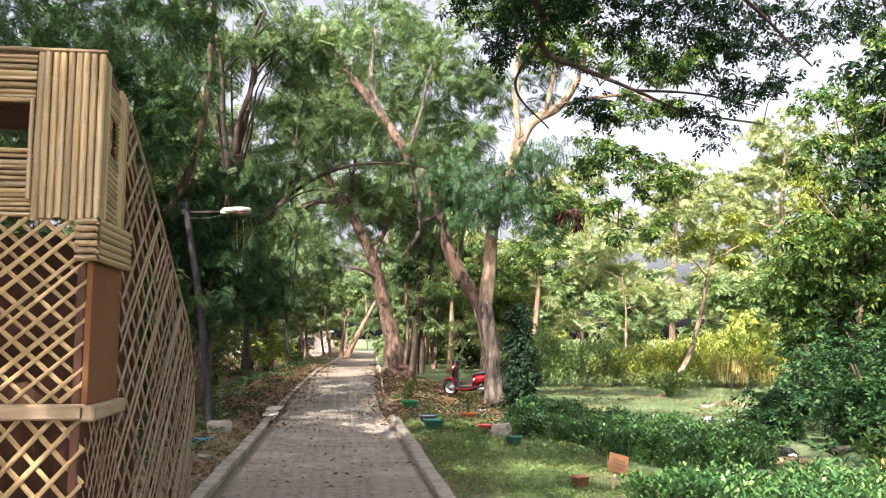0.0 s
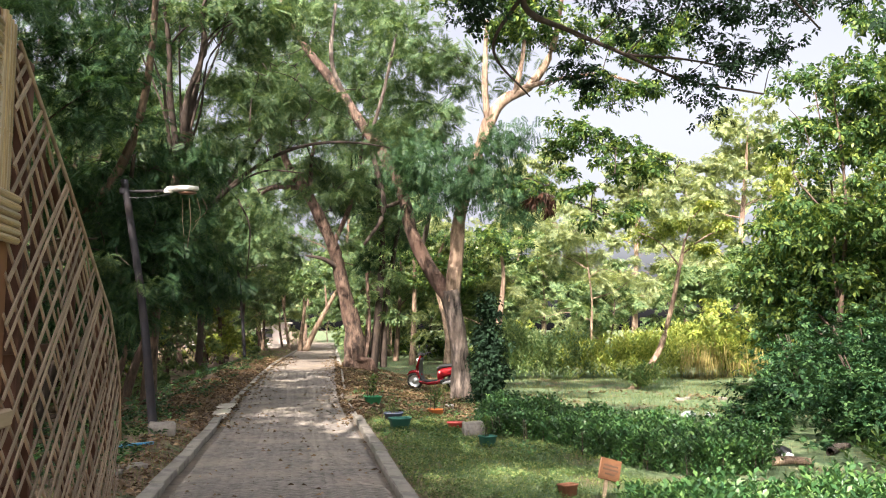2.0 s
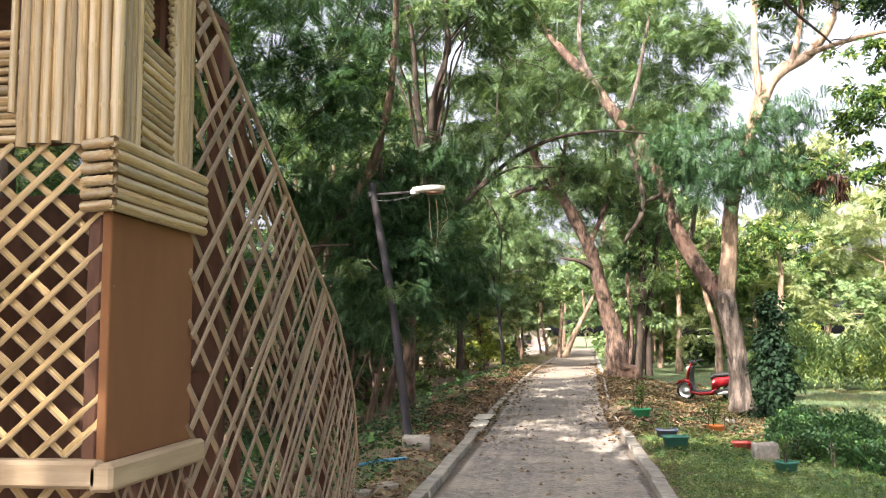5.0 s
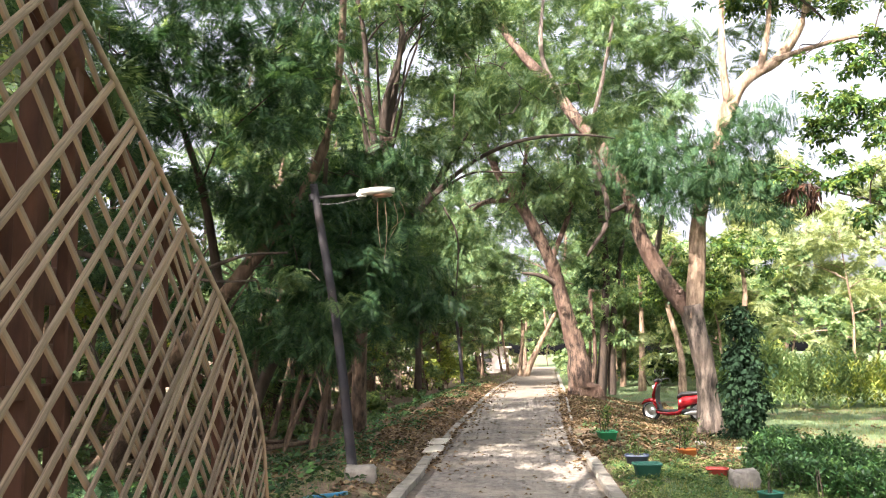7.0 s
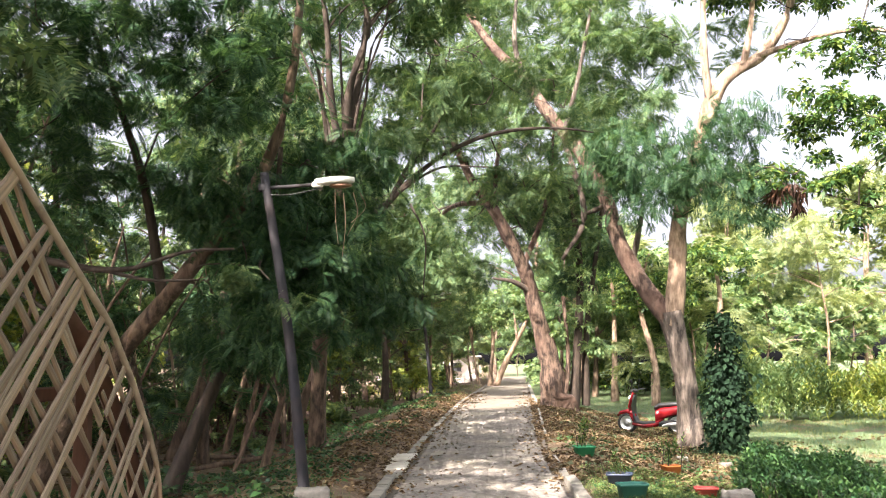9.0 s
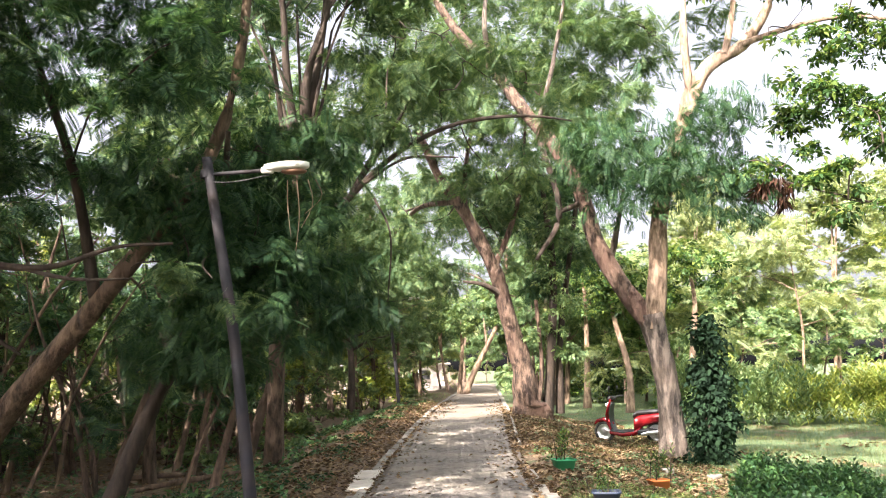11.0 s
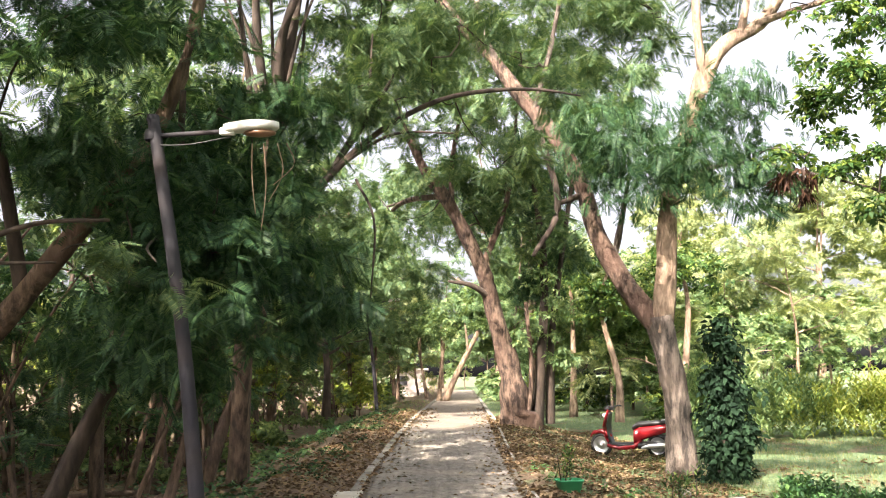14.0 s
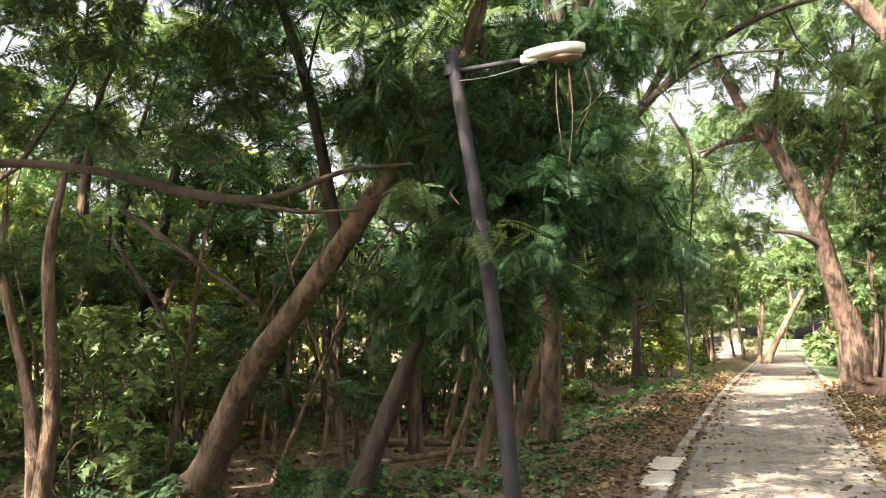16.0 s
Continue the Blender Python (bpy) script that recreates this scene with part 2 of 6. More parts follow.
GROUND = ground_material()


# ---------- helpers for building ----------
def root_place(ob):
    while ob.parent:
        ob = ob.parent
    return np.array(ob.location)


def thing(name, at, label, category, group="", kind=""):
    ob = new(name)
    ob.empty_display_size = 0.2
    ob.location = at
    return tagged(ob, label, category, group, kind)


def finish(name, me, mat, parent=None, label="", smooth=False):
    me.materials.append(mat)
    if smooth:
        me.polygons.foreach_set("use_smooth", np.ones(len(me.polygons), dtype=bool))
    ob = new(name, me)
    if parent is not None:
        ob.parent = parent
    return tagged(ob, label)


def part(name, bm, mat, parent=None, label="", smooth=False):
    """One mesh out of a bmesh in world coordinates, under its thing or part."""
    me = bpy.data.meshes.new(name)
    if parent is not None:
        bmesh.ops.translate(bm, verts=bm.verts, vec=-Vector(root_place(parent)))
    bm.to_mesh(me)
    bm.free()
    return finish(name, me, mat, parent, label, smooth)


def quads(name, V, F, mat, parent=None, label="", smooth=False):
    """One mesh out of arrays: points (n, 3) and faces of three or four corners (m, 3 or 4)."""
    me = bpy.data.meshes.new(name)
    V = np.asarray(V, dtype=np.float32)
    if parent is not None:
        V = V - root_place(parent).astype(np.float32)
    F = np.asarray(F, dtype=np.int32)
    me.vertices.add(len(V))
    me.vertices.foreach_set("co", V.ravel())
    me.loops.add(F.size)
    me.loops.foreach_set("vertex_index", F.ravel())
    me.polygons.add(len(F))
    me.polygons.foreach_set("loop_start", np.arange(0, F.size, F.shape[1], dtype=np.int32))
    me.polygons.foreach_set("loop_total", np.full(len(F), F.shape[1], dtype=np.int32))
    me.update(calc_edges=True)
    return finish(name, me, mat, parent, label, smooth)


def spline(points, n):
    """n points along a smooth curve through the given ones (any number of columns)."""
    P = np.array(points, float)
    if len(P) == 2:
        u = np.linspace(0, 1, n)[:, None]
        return P[0] * (1 - u) + P[1] * u
    Q = np.vstack([2 * P[0] - P[1], P, 2 * P[-1] - P[-2]])
    out = []
    for u in np.linspace(0, len(P) - 1, n):
        i = min(int(u), len(P) - 2)
        f = u - i
        a, b, c, d = Q[i:i + 4]
        out.append(0.5 * (2 * b + (c - a) * f + (2 * a - 5 * b + 4 * c - d) * f ** 2 + (3 * b - a - 3 * c + d) * f ** 3))
    return np.array(out)


def tube_arrays(points, n=14, segs=9, rough=0.08, seed=0, flare=0.0):
    """A tapering limb through rows of x, y, z, radius, with lumps; flare widens its foot into root buttresses."""
    C = spline(points, n)
    rng = np.random.default_rng(seed)
    ph = rng.uniform(0, 6.28, 6)
    V, F = [], []
    up = np.array([0.13, 0.31, 1.0])
    for i, (x, y, z, r) in enumerate(C):
        d = C[min(i + 1, n - 1), :3] - C[max(i - 1, 0), :3]
        d /= np.linalg.norm(d) + 1e-9
        a = np.cross(d, up if abs(d[2]) < 0.95 else (1.0, 0.2, 0.0))
        a /= np.linalg.norm(a)
        b = np.cross(d, a)
        for k in range(segs):
            th = 2 * math.pi * k / segs
            w = 1 + rough * (math.sin(3 * th + ph[0] + i * 0.35) + 0.6 * math.sin(5 * th + ph[1] - i * 0.5) + 0.5 * math.sin(i * 1.3 + ph[2]))
            if flare:
                f = max(0.0, 1 - i / (n * 0.3)) ** 2
                w += f * flare * (0.7 + 0.6 * math.sin(4 * th + ph[3]))
            V.append((np.array([x, y, z]) + r * w * (math.cos(th) * a + math.sin(th) * b)))
    for i in range(n - 1):
        for k in range(segs):
            k2 = (k + 1) % segs
            F.append((i * segs + k, i * segs + k2, (i + 1) * segs + k2, (i + 1) * segs + k))
    V.append(C[-1, :3])
    t = len(V) - 1
    for k in range(0, segs, 2):
        F.append(((n - 1) * segs + k, (n - 1) * segs + (k + 1) % segs, (n - 1) * segs + (k + 2) % segs, t))
    return np.array(V), np.array(F)


def limb(name, points, mat, parent=None, label="", n=14, segs=9, rough=0.08, seed=0, flare=0.0):
    V, F = tube_arrays(points, n, segs, rough, seed, flare)
    return quads(name, V, F, mat, parent, label, True)


def merged(name, arrays, mat, parent, label=""):
    V, F, k = [], [], 0
    for v, f in arrays:
        V.append(v)
        F.append(f + k)
        k += len(v)
    return quads(name, np.vstack(V), np.vstack(F), mat, parent, label, True)


def box(bm, lo, hi, bevel=0.0):
    g = bmesh.ops.create_cube(bm, size=1.0)
    lo, hi = Vector(lo), Vector(hi)
    bmesh.ops.scale(bm, vec=hi - lo, verts=g["verts"])
    bmesh.ops.translate(bm, vec=(lo + hi) / 2, verts=g["verts"])
    if bevel:
        es = list({e for v in g["verts"] for e in v.link_edges})
        bmesh.ops.bevel(bm, geom=es, offset=bevel, segments=1, affect="EDGES", profile=0.5)
    return g


def box_part(name, lo, hi, mat, parent=None, label="", bevel=0.006):
    bm = bmesh.new()
    box(bm, lo, hi, bevel)
    return part(name, bm, mat, parent, label)


def lathe(name, profile, mat, parent, at, label="", segs=20, turn=None):
    """A turned body: rows of radius and height round the upright through at, or round another axis given by turn."""
    V, F, n = [], [], len(profile)
    for r, z in profile:
        for k in range(segs):
            th = 2 * math.pi * k / segs
            V.append((r * math.cos(th), r * math.sin(th), z))
    for i in range(n - 1):
        for k in range(segs):
            k2 = (k + 1) % segs
            F.append((i * segs + k, i * segs + k2, (i + 1) * segs + k2, (i + 1) * segs + k))
    V = np.array(V)
    if turn is not None:
        V = V @ np.array(turn).T
    return quads(name, V + np.array(at), F, mat, parent, label, True)


# ---------- leaves ----------
def diamond(base, way, length, width, fold=0.0, normal=(0, 0, 1)):
    base, way, normal = np.array(base, float), np.array(way, float), np.array(normal, float)
    way /= np.linalg.norm(way)
    side = np.cross(normal, way)
    side /= np.linalg.norm(side)
    m = base + way * length * 0.45 + normal * fold * width
    return [base, m + side * width / 2, base + way * length - normal * 0.12 * length, m - side * width / 2]


def blade_tri(base, way, length, width):
    b, w = np.array(base, float), np.array(way, float)
    w /= np.linalg.norm(w)
    side = np.cross((0, 0, 1.0), w)
    return [b - side * width / 2 + w * length * 0.15, b + side * width / 2 + w * length * 0.2, b + w * length]


def feather_spray(pairs=7, wide=0.13):
    V = []
    for i in range(pairs):
        u = 0.12 + 0.88 * i / pairs
        for s in (-1, 1):
            ln = 0.42 * (1 - 0.75 * abs(u - 0.45))
            V += blade_tri((u, 0, -0.22 * u * u), (0.55, s, -0.18 - 0.15 * u), ln, wide)
    V += blade_tri((0, 0.006, 0), (1, 0, -0.2), 1.0, 0.02)
    return np.array(V)


def broad_spray(leaves=6, wide=0.26, droop=0.25):
    V = []
    for i in range(leaves):
        u = 0.1 + 0.8 * i / (leaves - 1)
        s = -1 if i % 2 else 1
        a = 1.0 if i < leaves - 1 else 0.15
        V += diamond((u * 0.8, 0, -0.1 * u), (0.6, s * a, -droop + 0.3 * math.sin(i * 2.1)), 0.5, wide, 0.25)
    return np.array(V)


def upright_spray(leaves=6, wide=0.13):
    V = []
    for i in range(leaves):
        th = i * 2.4
        V += diamond((0, 0, 0.12 * i), (math.cos(th) * 0.7, math.sin(th) * 0.7, 0.75), 0.5, wide, 0.2, (-math.sin(th) * 0.01, 0.01, 1))
    return np.array(V)


def broad_tri(leaves=7):
    V = []
    for i in range(leaves):
        u = 0.1 + 0.8 * i / (leaves - 1)
        s = -1 if i % 2 else 1
        V += blade_tri((u * 0.8, 0, -0.1 * u), (0.6, s, -0.25 + 0.3 * math.sin(i * 2.1)), 0.55, 0.36)
    return np.array(V)


TRI = broad_tri()
FEATHER, FINE, BROAD, BROAD_FEW, UPRIGHT = feather_spray(), feather_spray(12, 0.07), broad_spray(), broad_spray(4, 0.3), upright_spray()
HEDGE_SPRAY = upright_spray(7, 0.22)
SINGLE = np.array(diamond((-0.5, 0, 0), (1, 0, 0.1), 1.0, 0.5, 0.3))
BLADE = np.array([[-0.02, 0, 0], [0.02, 0, 0], [0.05, 0.02, 0.6], [0.14, 0.03, 1.0]])
REED = np.array([[-0.006, 0, 0], [0.006, 0, 0], [0.03, 0.01, 0.6], [0.09, 0.02, 1.0]])
POD_SPRAY = np.array(diamond((0, 0, 0), (0.1, 0.0, -1), 1.0, 0.14, 0.1, (0, 1, 0)) + diamond((0.06, 0.1, 0), (0.2, 0.1, -1), 0.85, 0.13, 0.1, (1, 0, 0)) + diamond((-0.08, -0.06, 0), (-0.15, 0.1, -1), 0.9, 0.14, 0.1, (0.5, 1, 0)))


def scatter(template, P, size, rng, pitch=(-30, 25), upright=False, spread=0.35):
    """Copies of a template at the points P: turned at random about the upright, tipped within pitch degrees, rolled."""
    n = len(P)
    yaw = rng.uniform(0, 2 * np.pi, n)
    pit = np.radians(rng.uniform(pitch[0], pitch[1], n))
    rol = rng.normal(0, 0.5 if not upright else 0.15, n)
    s = size * rng.uniform(1 - spread, 1 + spread, n)
    cy, sy, cp, sp, cr, sr = np.cos(yaw), np.sin(yaw), np.cos(pit), np.sin(pit), np.cos(rol), np.sin(rol)
    z = np.zeros(n)
    o = np.ones(n)
    Rz = np.stack([cy, -sy, z, sy, cy, z, z, z, o], 1).reshape(n, 3, 3)
    Ry = np.stack([cp, z, -sp, z, o, z, sp, z, cp], 1).reshape(n, 3, 3)
    Rx = np.stack([o, z, z, z, cr, -sr, z, sr, cr], 1).reshape(n, 3, 3)
    R = Rz @ Ry @ Rx
    V = np.einsum("nij,kj->nki", R, template) * s[:, None, None] + P[:, None, :]
    k = len(template)
    F = np.arange(n * k, dtype=np.int32).reshape(-1, 3 if k % 4 else 4)
    return V.reshape(-1, 3), F


def clump_points(clumps, n, rng, tuft=0.30, flat=0.55):
    """n points in tufts inside ellipsoids (x, y, z, rx, ry, rz): dense pads with gaps between, more towards the outside."""
    C = np.array(clumps, float)
    w = (C[:, 3] * C[:, 4] * C[:, 5]) ** 0.75
    w /= w.sum()
    out = []
    for c, wi in zip(C, w):
        m = max(3, int(n * wi))
        k = max(2, m // 22)
        d = rng.normal(size=(k, 3))
        d /= np.linalg.norm(d, axis=1)[:, None]
        cen = c[:3] + d * c[3:] * (rng.uniform(0.15, 1, k) ** 0.45)[:, None]
        pick = rng.integers(0, k, m)
        r = tuft * ((c[3] * c[4] * c[5]) ** (1 / 3)) ** 0.8 * rng.uniform(0.5, 1.4, k)[pick]
        out.append(cen[pick] + rng.normal(size=(m, 3)) * r[:, None] * (1, 1, flat) * 0.75)
    return np.vstack(out)


def crown(parent, clumps, n, template, size, mat, seed, name="crown", label="", pitch=(-35, 25), tuft=0.30, flat=0.55):
    rng = np.random.default_rng(seed)
    V, F = scatter(template, clump_points(clumps, n, rng, tuft, flat), size, rng, pitch)
    return quads(name, V, F, mat, parent, label)


def twigs(parent, clumps, foot, n, mat, seed, r=0.015, name="twig"):
    """Thin branches, joined, from the given foot points out into the crown's clumps."""
    rng = np.random.default_rng(seed)
    arr = []
    P = clump_points(clumps, n * 3, rng)
    P = P[rng.permutation(len(P))[:n]]
    nodes = [np.array(f, float) for f in foot]
    P = P[np.argsort([min(np.linalg.norm(f - p) for f in nodes) for p in P])]
    for p in P:
        N = np.array(nodes)
        f = N[np.argmin(np.linalg.norm(N - p, axis=1) + rng.uniform(0, 0.3, len(N)))]
        d = np.linalg.norm(p - f)
        q = f + (p - f) * 0.5 + rng.normal(0, 0.1 * d + 0.02, 3) + (0, 0, 0.08 * d)
        arr.append(tube_arrays([(*f, r * min(2.2, 0.9 + 0.5 * d)), (*q, r * 1.0), (*p, r * 0.4)], 6, 4, 0.0, 0))
        nodes += [q, p]
    return tagged(merged(name, arr, mat, parent), kind="stuff")


# ---------- ground, path, kerbs ----------
def step(a, b, x):
    u = np.clip((np.asarray(x, float) - a) / (b - a), 0, 1)
    return u * u * (3 - 2 * u)


def path_z(y):
    return 0.35 * step(14, 33, y)


def path_x(y):
    return 0.035 * np.maximum(0, np.asarray(y, float) - 20)


def ground_z(x, y):
    """The lie of the land: the path on a low ridge, the lawn a little lower, the wood lower still."""
    x, y = np.asarray(x, float), np.asarray(y, float)
    u = x - path_x(y)
    pz = path_z(y)
    right = -0.2 + 0.15 * step(30, 60, y)
    left = -0.32 + 0.1 * step(30, 60, y)
    z = pz + (right - pz) * step(1.5, 3.8, u)
    z = z + (0.10 * step(-1.3, -1.7, u) * (1 - step(-2.2, -3.0, u)))
    z = z + (left - z) * step(-2.2, -5.0, u)
    lump = 0.035 * np.sin(1.7 * x + 0.6 * y) * np.sin(1.3 * y - 0.8 * x) + 0.02 * np.sin(4.1 * x) * np.sin(3.7 * y)
    return z + lump * step(1.3, 2.2, np.abs(u)) - 0.06 * (1 - step(1.15, 1.4, np.abs(u)))


def axis(fine_lo, fine_hi, d, far):
    core = np.arange(fine_lo, fine_hi + d / 2, d)
    out = [d * 1.6 ** k for k in range(1, 24)]
    lo = [fine_lo - sum(out[:k]) for k in range(1, 24) if sum(out[:k]) < far]
    hi = [fine_hi + sum(out[:k]) for k in range(1, 24) if sum(out[:k]) < far]
    return np.array(sorted(lo) + list(core) + hi)


def build_ground():
    X, Y = axis(-14, 18, 0.25, 1800), axis(-6, 46, 0.25, 1800)
    gx, gy = np.meshgrid(X, Y)
    V = np.stack([gx, gy, ground_z(gx, gy)], -1).reshape(-1, 3)
    nx, ny = len(X), len(Y)
    i, j = np.meshgrid(np.arange(nx - 1), np.arange(ny - 1))
    a = (j * nx + i).ravel()
    ob = quads("ground", V, np.stack([a, a + 1, a + nx + 1, a + nx], 1), GROUND, smooth=True)
    tagged(ob, "soil and thin grass with fallen leaves under the trees", "ground", kind="structure")


build_ground()


def build_path_bed():
    Y = np.concatenate([np.arange(-12, 60, 0.4), np.arange(60, 84, 2.0)])
    off = np.array([-1.16, -0.8, -0.4, 0, 0.4, 0.8, 1.16])
    cy = path_x(Y)
    V = np.stack([cy[:, None] + off[None, :], np.repeat(Y[:, None], 7, 1), np.repeat((path_z(Y) + 0.0)[:, None], 7, 1)], -1)
    edge = V[:, [0, 6], :] - (0, 0, 0.12)
    V = np.concatenate([edge[:, :1], V, edge[:, 1:]], 1)
    n = V.shape[1]
    i, j = np.meshgrid(np.arange(n - 1), np.arange(len(Y) - 1))
    a = (j * n + i).ravel()
    ob = quads("path", V.reshape(-1, 3), np.stack([a, a + 1, a + n + 1, a + n], 1), PATH_BED)
    return tagged(ob, "straight footpath of grey pavers dusted with sand and leaves", "footpath", kind="structure")


PATH_OB = build_path_bed()


def kerb_stone_mesh(length, width, height, seed):
    bm = bmesh.new()
    box(bm, (-width / 2, -length / 2, -0.12), (width / 2, length / 2, height), 0.012)
    rng = random.Random(seed)
    for v in bm.verts:
        v.co += Vector((rng.uniform(-0.006, 0.006), rng.uniform(-0.006, 0.006), rng.uniform(-0.006, 0.006)))
    me = bpy.data.meshes.new("kerb_stone")
    bm.to_mesh(me)
    bm.free()
    me.materials.append(CONCRETE)
    return me


def build_kerbs():
    stones = [kerb_stone_mesh(0.88, 0.15, 0.085, k) for k in range(4)]
    low = [kerb_stone_mesh(0.88, 0.13, 0.05, k + 9) for k in range(3)]
    rng = random.Random(3)
    for side, name in ((-1, "kerb_left"), (1, "kerb_right")):
        top = tagged(new(name), "grey concrete kerb stones along the footpath", "kerb", kind="structure")
        y = -8.0
        while y < 58:
            far = y > 16.3
            gap = side > 0 and 17 < y < 31
            slab = side < 0 and 16.4 < y < 18.9
            if not slab and not (gap and rng.random() < 0.6):
                me = (low if far else stones)[rng.randrange(3)]
                ob = new("kerb_stone", me)
                ob.parent = top
                ob.location = (float(path_x(y)) + side * (1.19 if not far else 1.16) + rng.uniform(-0.012, 0.012), y, float(path_z(y)) - (0.03 if gap else 0))
                ob.rotation_euler = (radians(rng.uniform(-0.6, 0.6)), radians(rng.uniform(-2, 2)), radians(rng.uniform(-0.8, 0.8)))
            y += 0.9


build_kerbs()


def cement_slab(y, w, ln, rz):
    """A pale flat slab laid where the kerb is broken."""
    bm = bmesh.new()
    box(bm, (-w / 2, -ln / 2, -0.08), (w / 2, ln / 2, 0.05), 0.015)
    bmesh.ops.subdivide_edges(bm, edges=bm.edges, cuts=2, use_grid_fill=True)
    for v in bm.verts:
        v.co += 0.012 * noise.noise_vector(v.co * 6)
    bm.transform(pose(-1.26, y, float(path_z(y)), 0, -2, rz))
    ob = part("cement_slab", bm, SLAB)
    tagged(ob, "pale broken cement slab lying at the edge of the footpath", "slab", "slabs by the path")


cement_slab(17.1, 0.34, 0.85, 2)
cement_slab(18.15, 0.36, 0.95, -2)


# ---------- bamboo hut with lattice screen ----------
HX, HY = -1.27, 4.66  # its corner next to the path


def bamboo_mesh(length, r, nodes=4, segs=8, seed=0):
    """A pole along +x from 0 to length, with swollen nodes."""
    rng = random.Random(seed)
    prof = [(0.0, r * 0.97)]
    for k in range(nodes):
        u = (k + 0.5 + rng.uniform(-0.2, 0.2)) / nodes * length
        prof += [(u - 0.012, r), (u, r * 1.13), (u + 0.012, r * 0.99)]
    prof.append((length, r * 0.95))
    V, F = [], []
    for x, rr in prof:
        for k in range(segs):
            th = 2 * math.pi * k / segs
            V.append((x, rr * math.cos(th), rr * math.sin(th)))
    n = len(prof)
    for i in range(n - 1):
        for k in range(segs):
            k2 = (k + 1) % segs
            F.append((i * segs + k, i * segs + k2, (i + 1) * segs + k2, (i + 1) * segs + k))
    for i in (0, n - 1):
        for k in range(0, segs - 2, 2):
            F.append((i * segs, i * segs + k + 1, i * segs + k + 2, i * segs + (k + 3) % segs))
    me = bpy.data.meshes.new("bamboo_pole")
    me.from_pydata(V, [], F)
    me.update()
    me.polygons.foreach_set("use_smooth", np.ones(len(me.polygons), dtype=bool))
    return me


POLES = [bamboo_mesh(1.0, 1.0, k, 8, k) for k in (2, 3, 4)]
for me in POLES:
    me.materials.append(BAMBOO)


def pole(parent, a, b, r, rng, mat_mesh=None, name="bamboo_pole"):
    """A bamboo pole between two points of the world, under parent."""
    a, b = Vector(a), Vector(b)
    me = mat_mesh or POLES[rng.randrange(len(POLES))]
    ob = new(name, me)
    ob.parent = parent
    d = b - a
    q = d.to_track_quat("X", "Z")
    roll = Euler((rng.uniform(0, 6.28), 0, 0)).to_quaternion()
    off = Vector(root_place(parent))
    ob.matrix_local = Matrix.LocRotScale(a - off, q @ roll, (d.length, r, r))
    return ob


def build_hut():
    rng = random.Random(11)
    hut = thing("bamboo_hut", (HX - 0.7, HY + 0.5, 0), "small square hut clad in golden bamboo poles over lattice", "hut")
    top, mid = 3.29, 2.28
    # inner boards that the poles are nailed to, with openings left for the windows
    wx0, wx1, wz0, wz1 = HX - 1.05, HX - 0.42, 2.69, 2.97
    fy = HY + 0.05
    for lo, hi in (((HX - 1.75, fy, mid), (wx0, fy + 0.02, top)), ((wx0, fy, mid), (wx1, fy + 0.02, wz0)), ((wx0, fy, wz1), (wx1, fy + 0.02, top)), ((wx1, fy, mid), (HX - 0.03, fy + 0.02, top))):
        box_part("backing_board", lo, hi, WOOD_DARK, hut, bevel=0)
    sx = HX - 0.05
    sy0, sy1, sz0, sz1 = HY + 0.26, HY + 0.42, 2.72, 2.96
    for lo, hi in (((sx - 0.02, fy + 0.03, mid - 0.28), (sx, sy0, top - 0.03)), ((sx - 0.02, sy0, mid - 0.28), (sx, sy1, sz0)), ((sx - 0.02, sy0, sz1), (sx, sy1, top - 0.05)), ((sx - 0.02, sy1, mid - 0.28), (sx, HY + 0.66, top - 0.08))):
        box_part("backing_board", lo, hi, WOOD_DARK, hut, bevel=0)
    # front: upright poles beside the corner
    for k in range(9):
        x = HX - 0.02 - 0.044 * k
        pole(hut, (x, HY + 0.022, mid - rng.uniform(-0.005, 0.015)), (x + rng.uniform(-0.004, 0.004), HY + 0.022, top - rng.uniform(0, 0.012)), 0.0215, rng)
    # front: poles laid flat, round the window
    z = mid + 0.02
    while z < top - 0.015:
        r = rng.choice((0.013, 0.015, 0.018, 0.021))
        for x0, x1 in (((HX - 1.75, wx0), (wx1, HX - 0.395)) if wz0 - 0.02 < z < wz1 + 0.02 else ((HX - 1.75, HX - 0.395),)):
            if x1 - x0 > 0.04:
                pole(hut, (x0, HY + 0.028, z), (x1, HY + 0.028, z + rng.uniform(-0.004, 0.004)), r, rng)
        z += 2 * r + 0.001
    for a, b in (((wx1 + 0.012, HY + 0.01, wz0 - 0.3), (wx1 + 0.012, HY + 0.01, wz1 + 0.02)), ((wx0, HY + 0.01, wz1 + 0.012), (wx1 + 0.02, HY + 0.01, wz1 + 0.012)), ((wx0, HY + 0.01, wz0 - 0.012), (wx1 + 0.02, HY + 0.01, wz0 - 0.012))):
        pole(hut, a, b, 0.014, rng, name="window_trim")
    pole(hut, (HX - 1.75, HY + 0.01, top + 0.005), (HX + 0.01, HY + 0.01, top + 0.005), 0.012, rng, name="top_rail")
    # side: upright poles at both edges, flat ones between, the top edge falling away from the path's start
    def side_top(y):
        return top - 0.16 * (y - HY) / 0.7
    for k in range(4):
        for y in (HY + 0.03 + 0.042 * k, HY + 0.46 + 0.042 * k):
            pole(hut, (HX - 0.02, y, mid), (HX - 0.02, y, side_top(y)), 0.02, rng)
    z = mid + 0.03
    while z < top - 0.16:
        r = rng.choice((0.012, 0.015, 0.018))
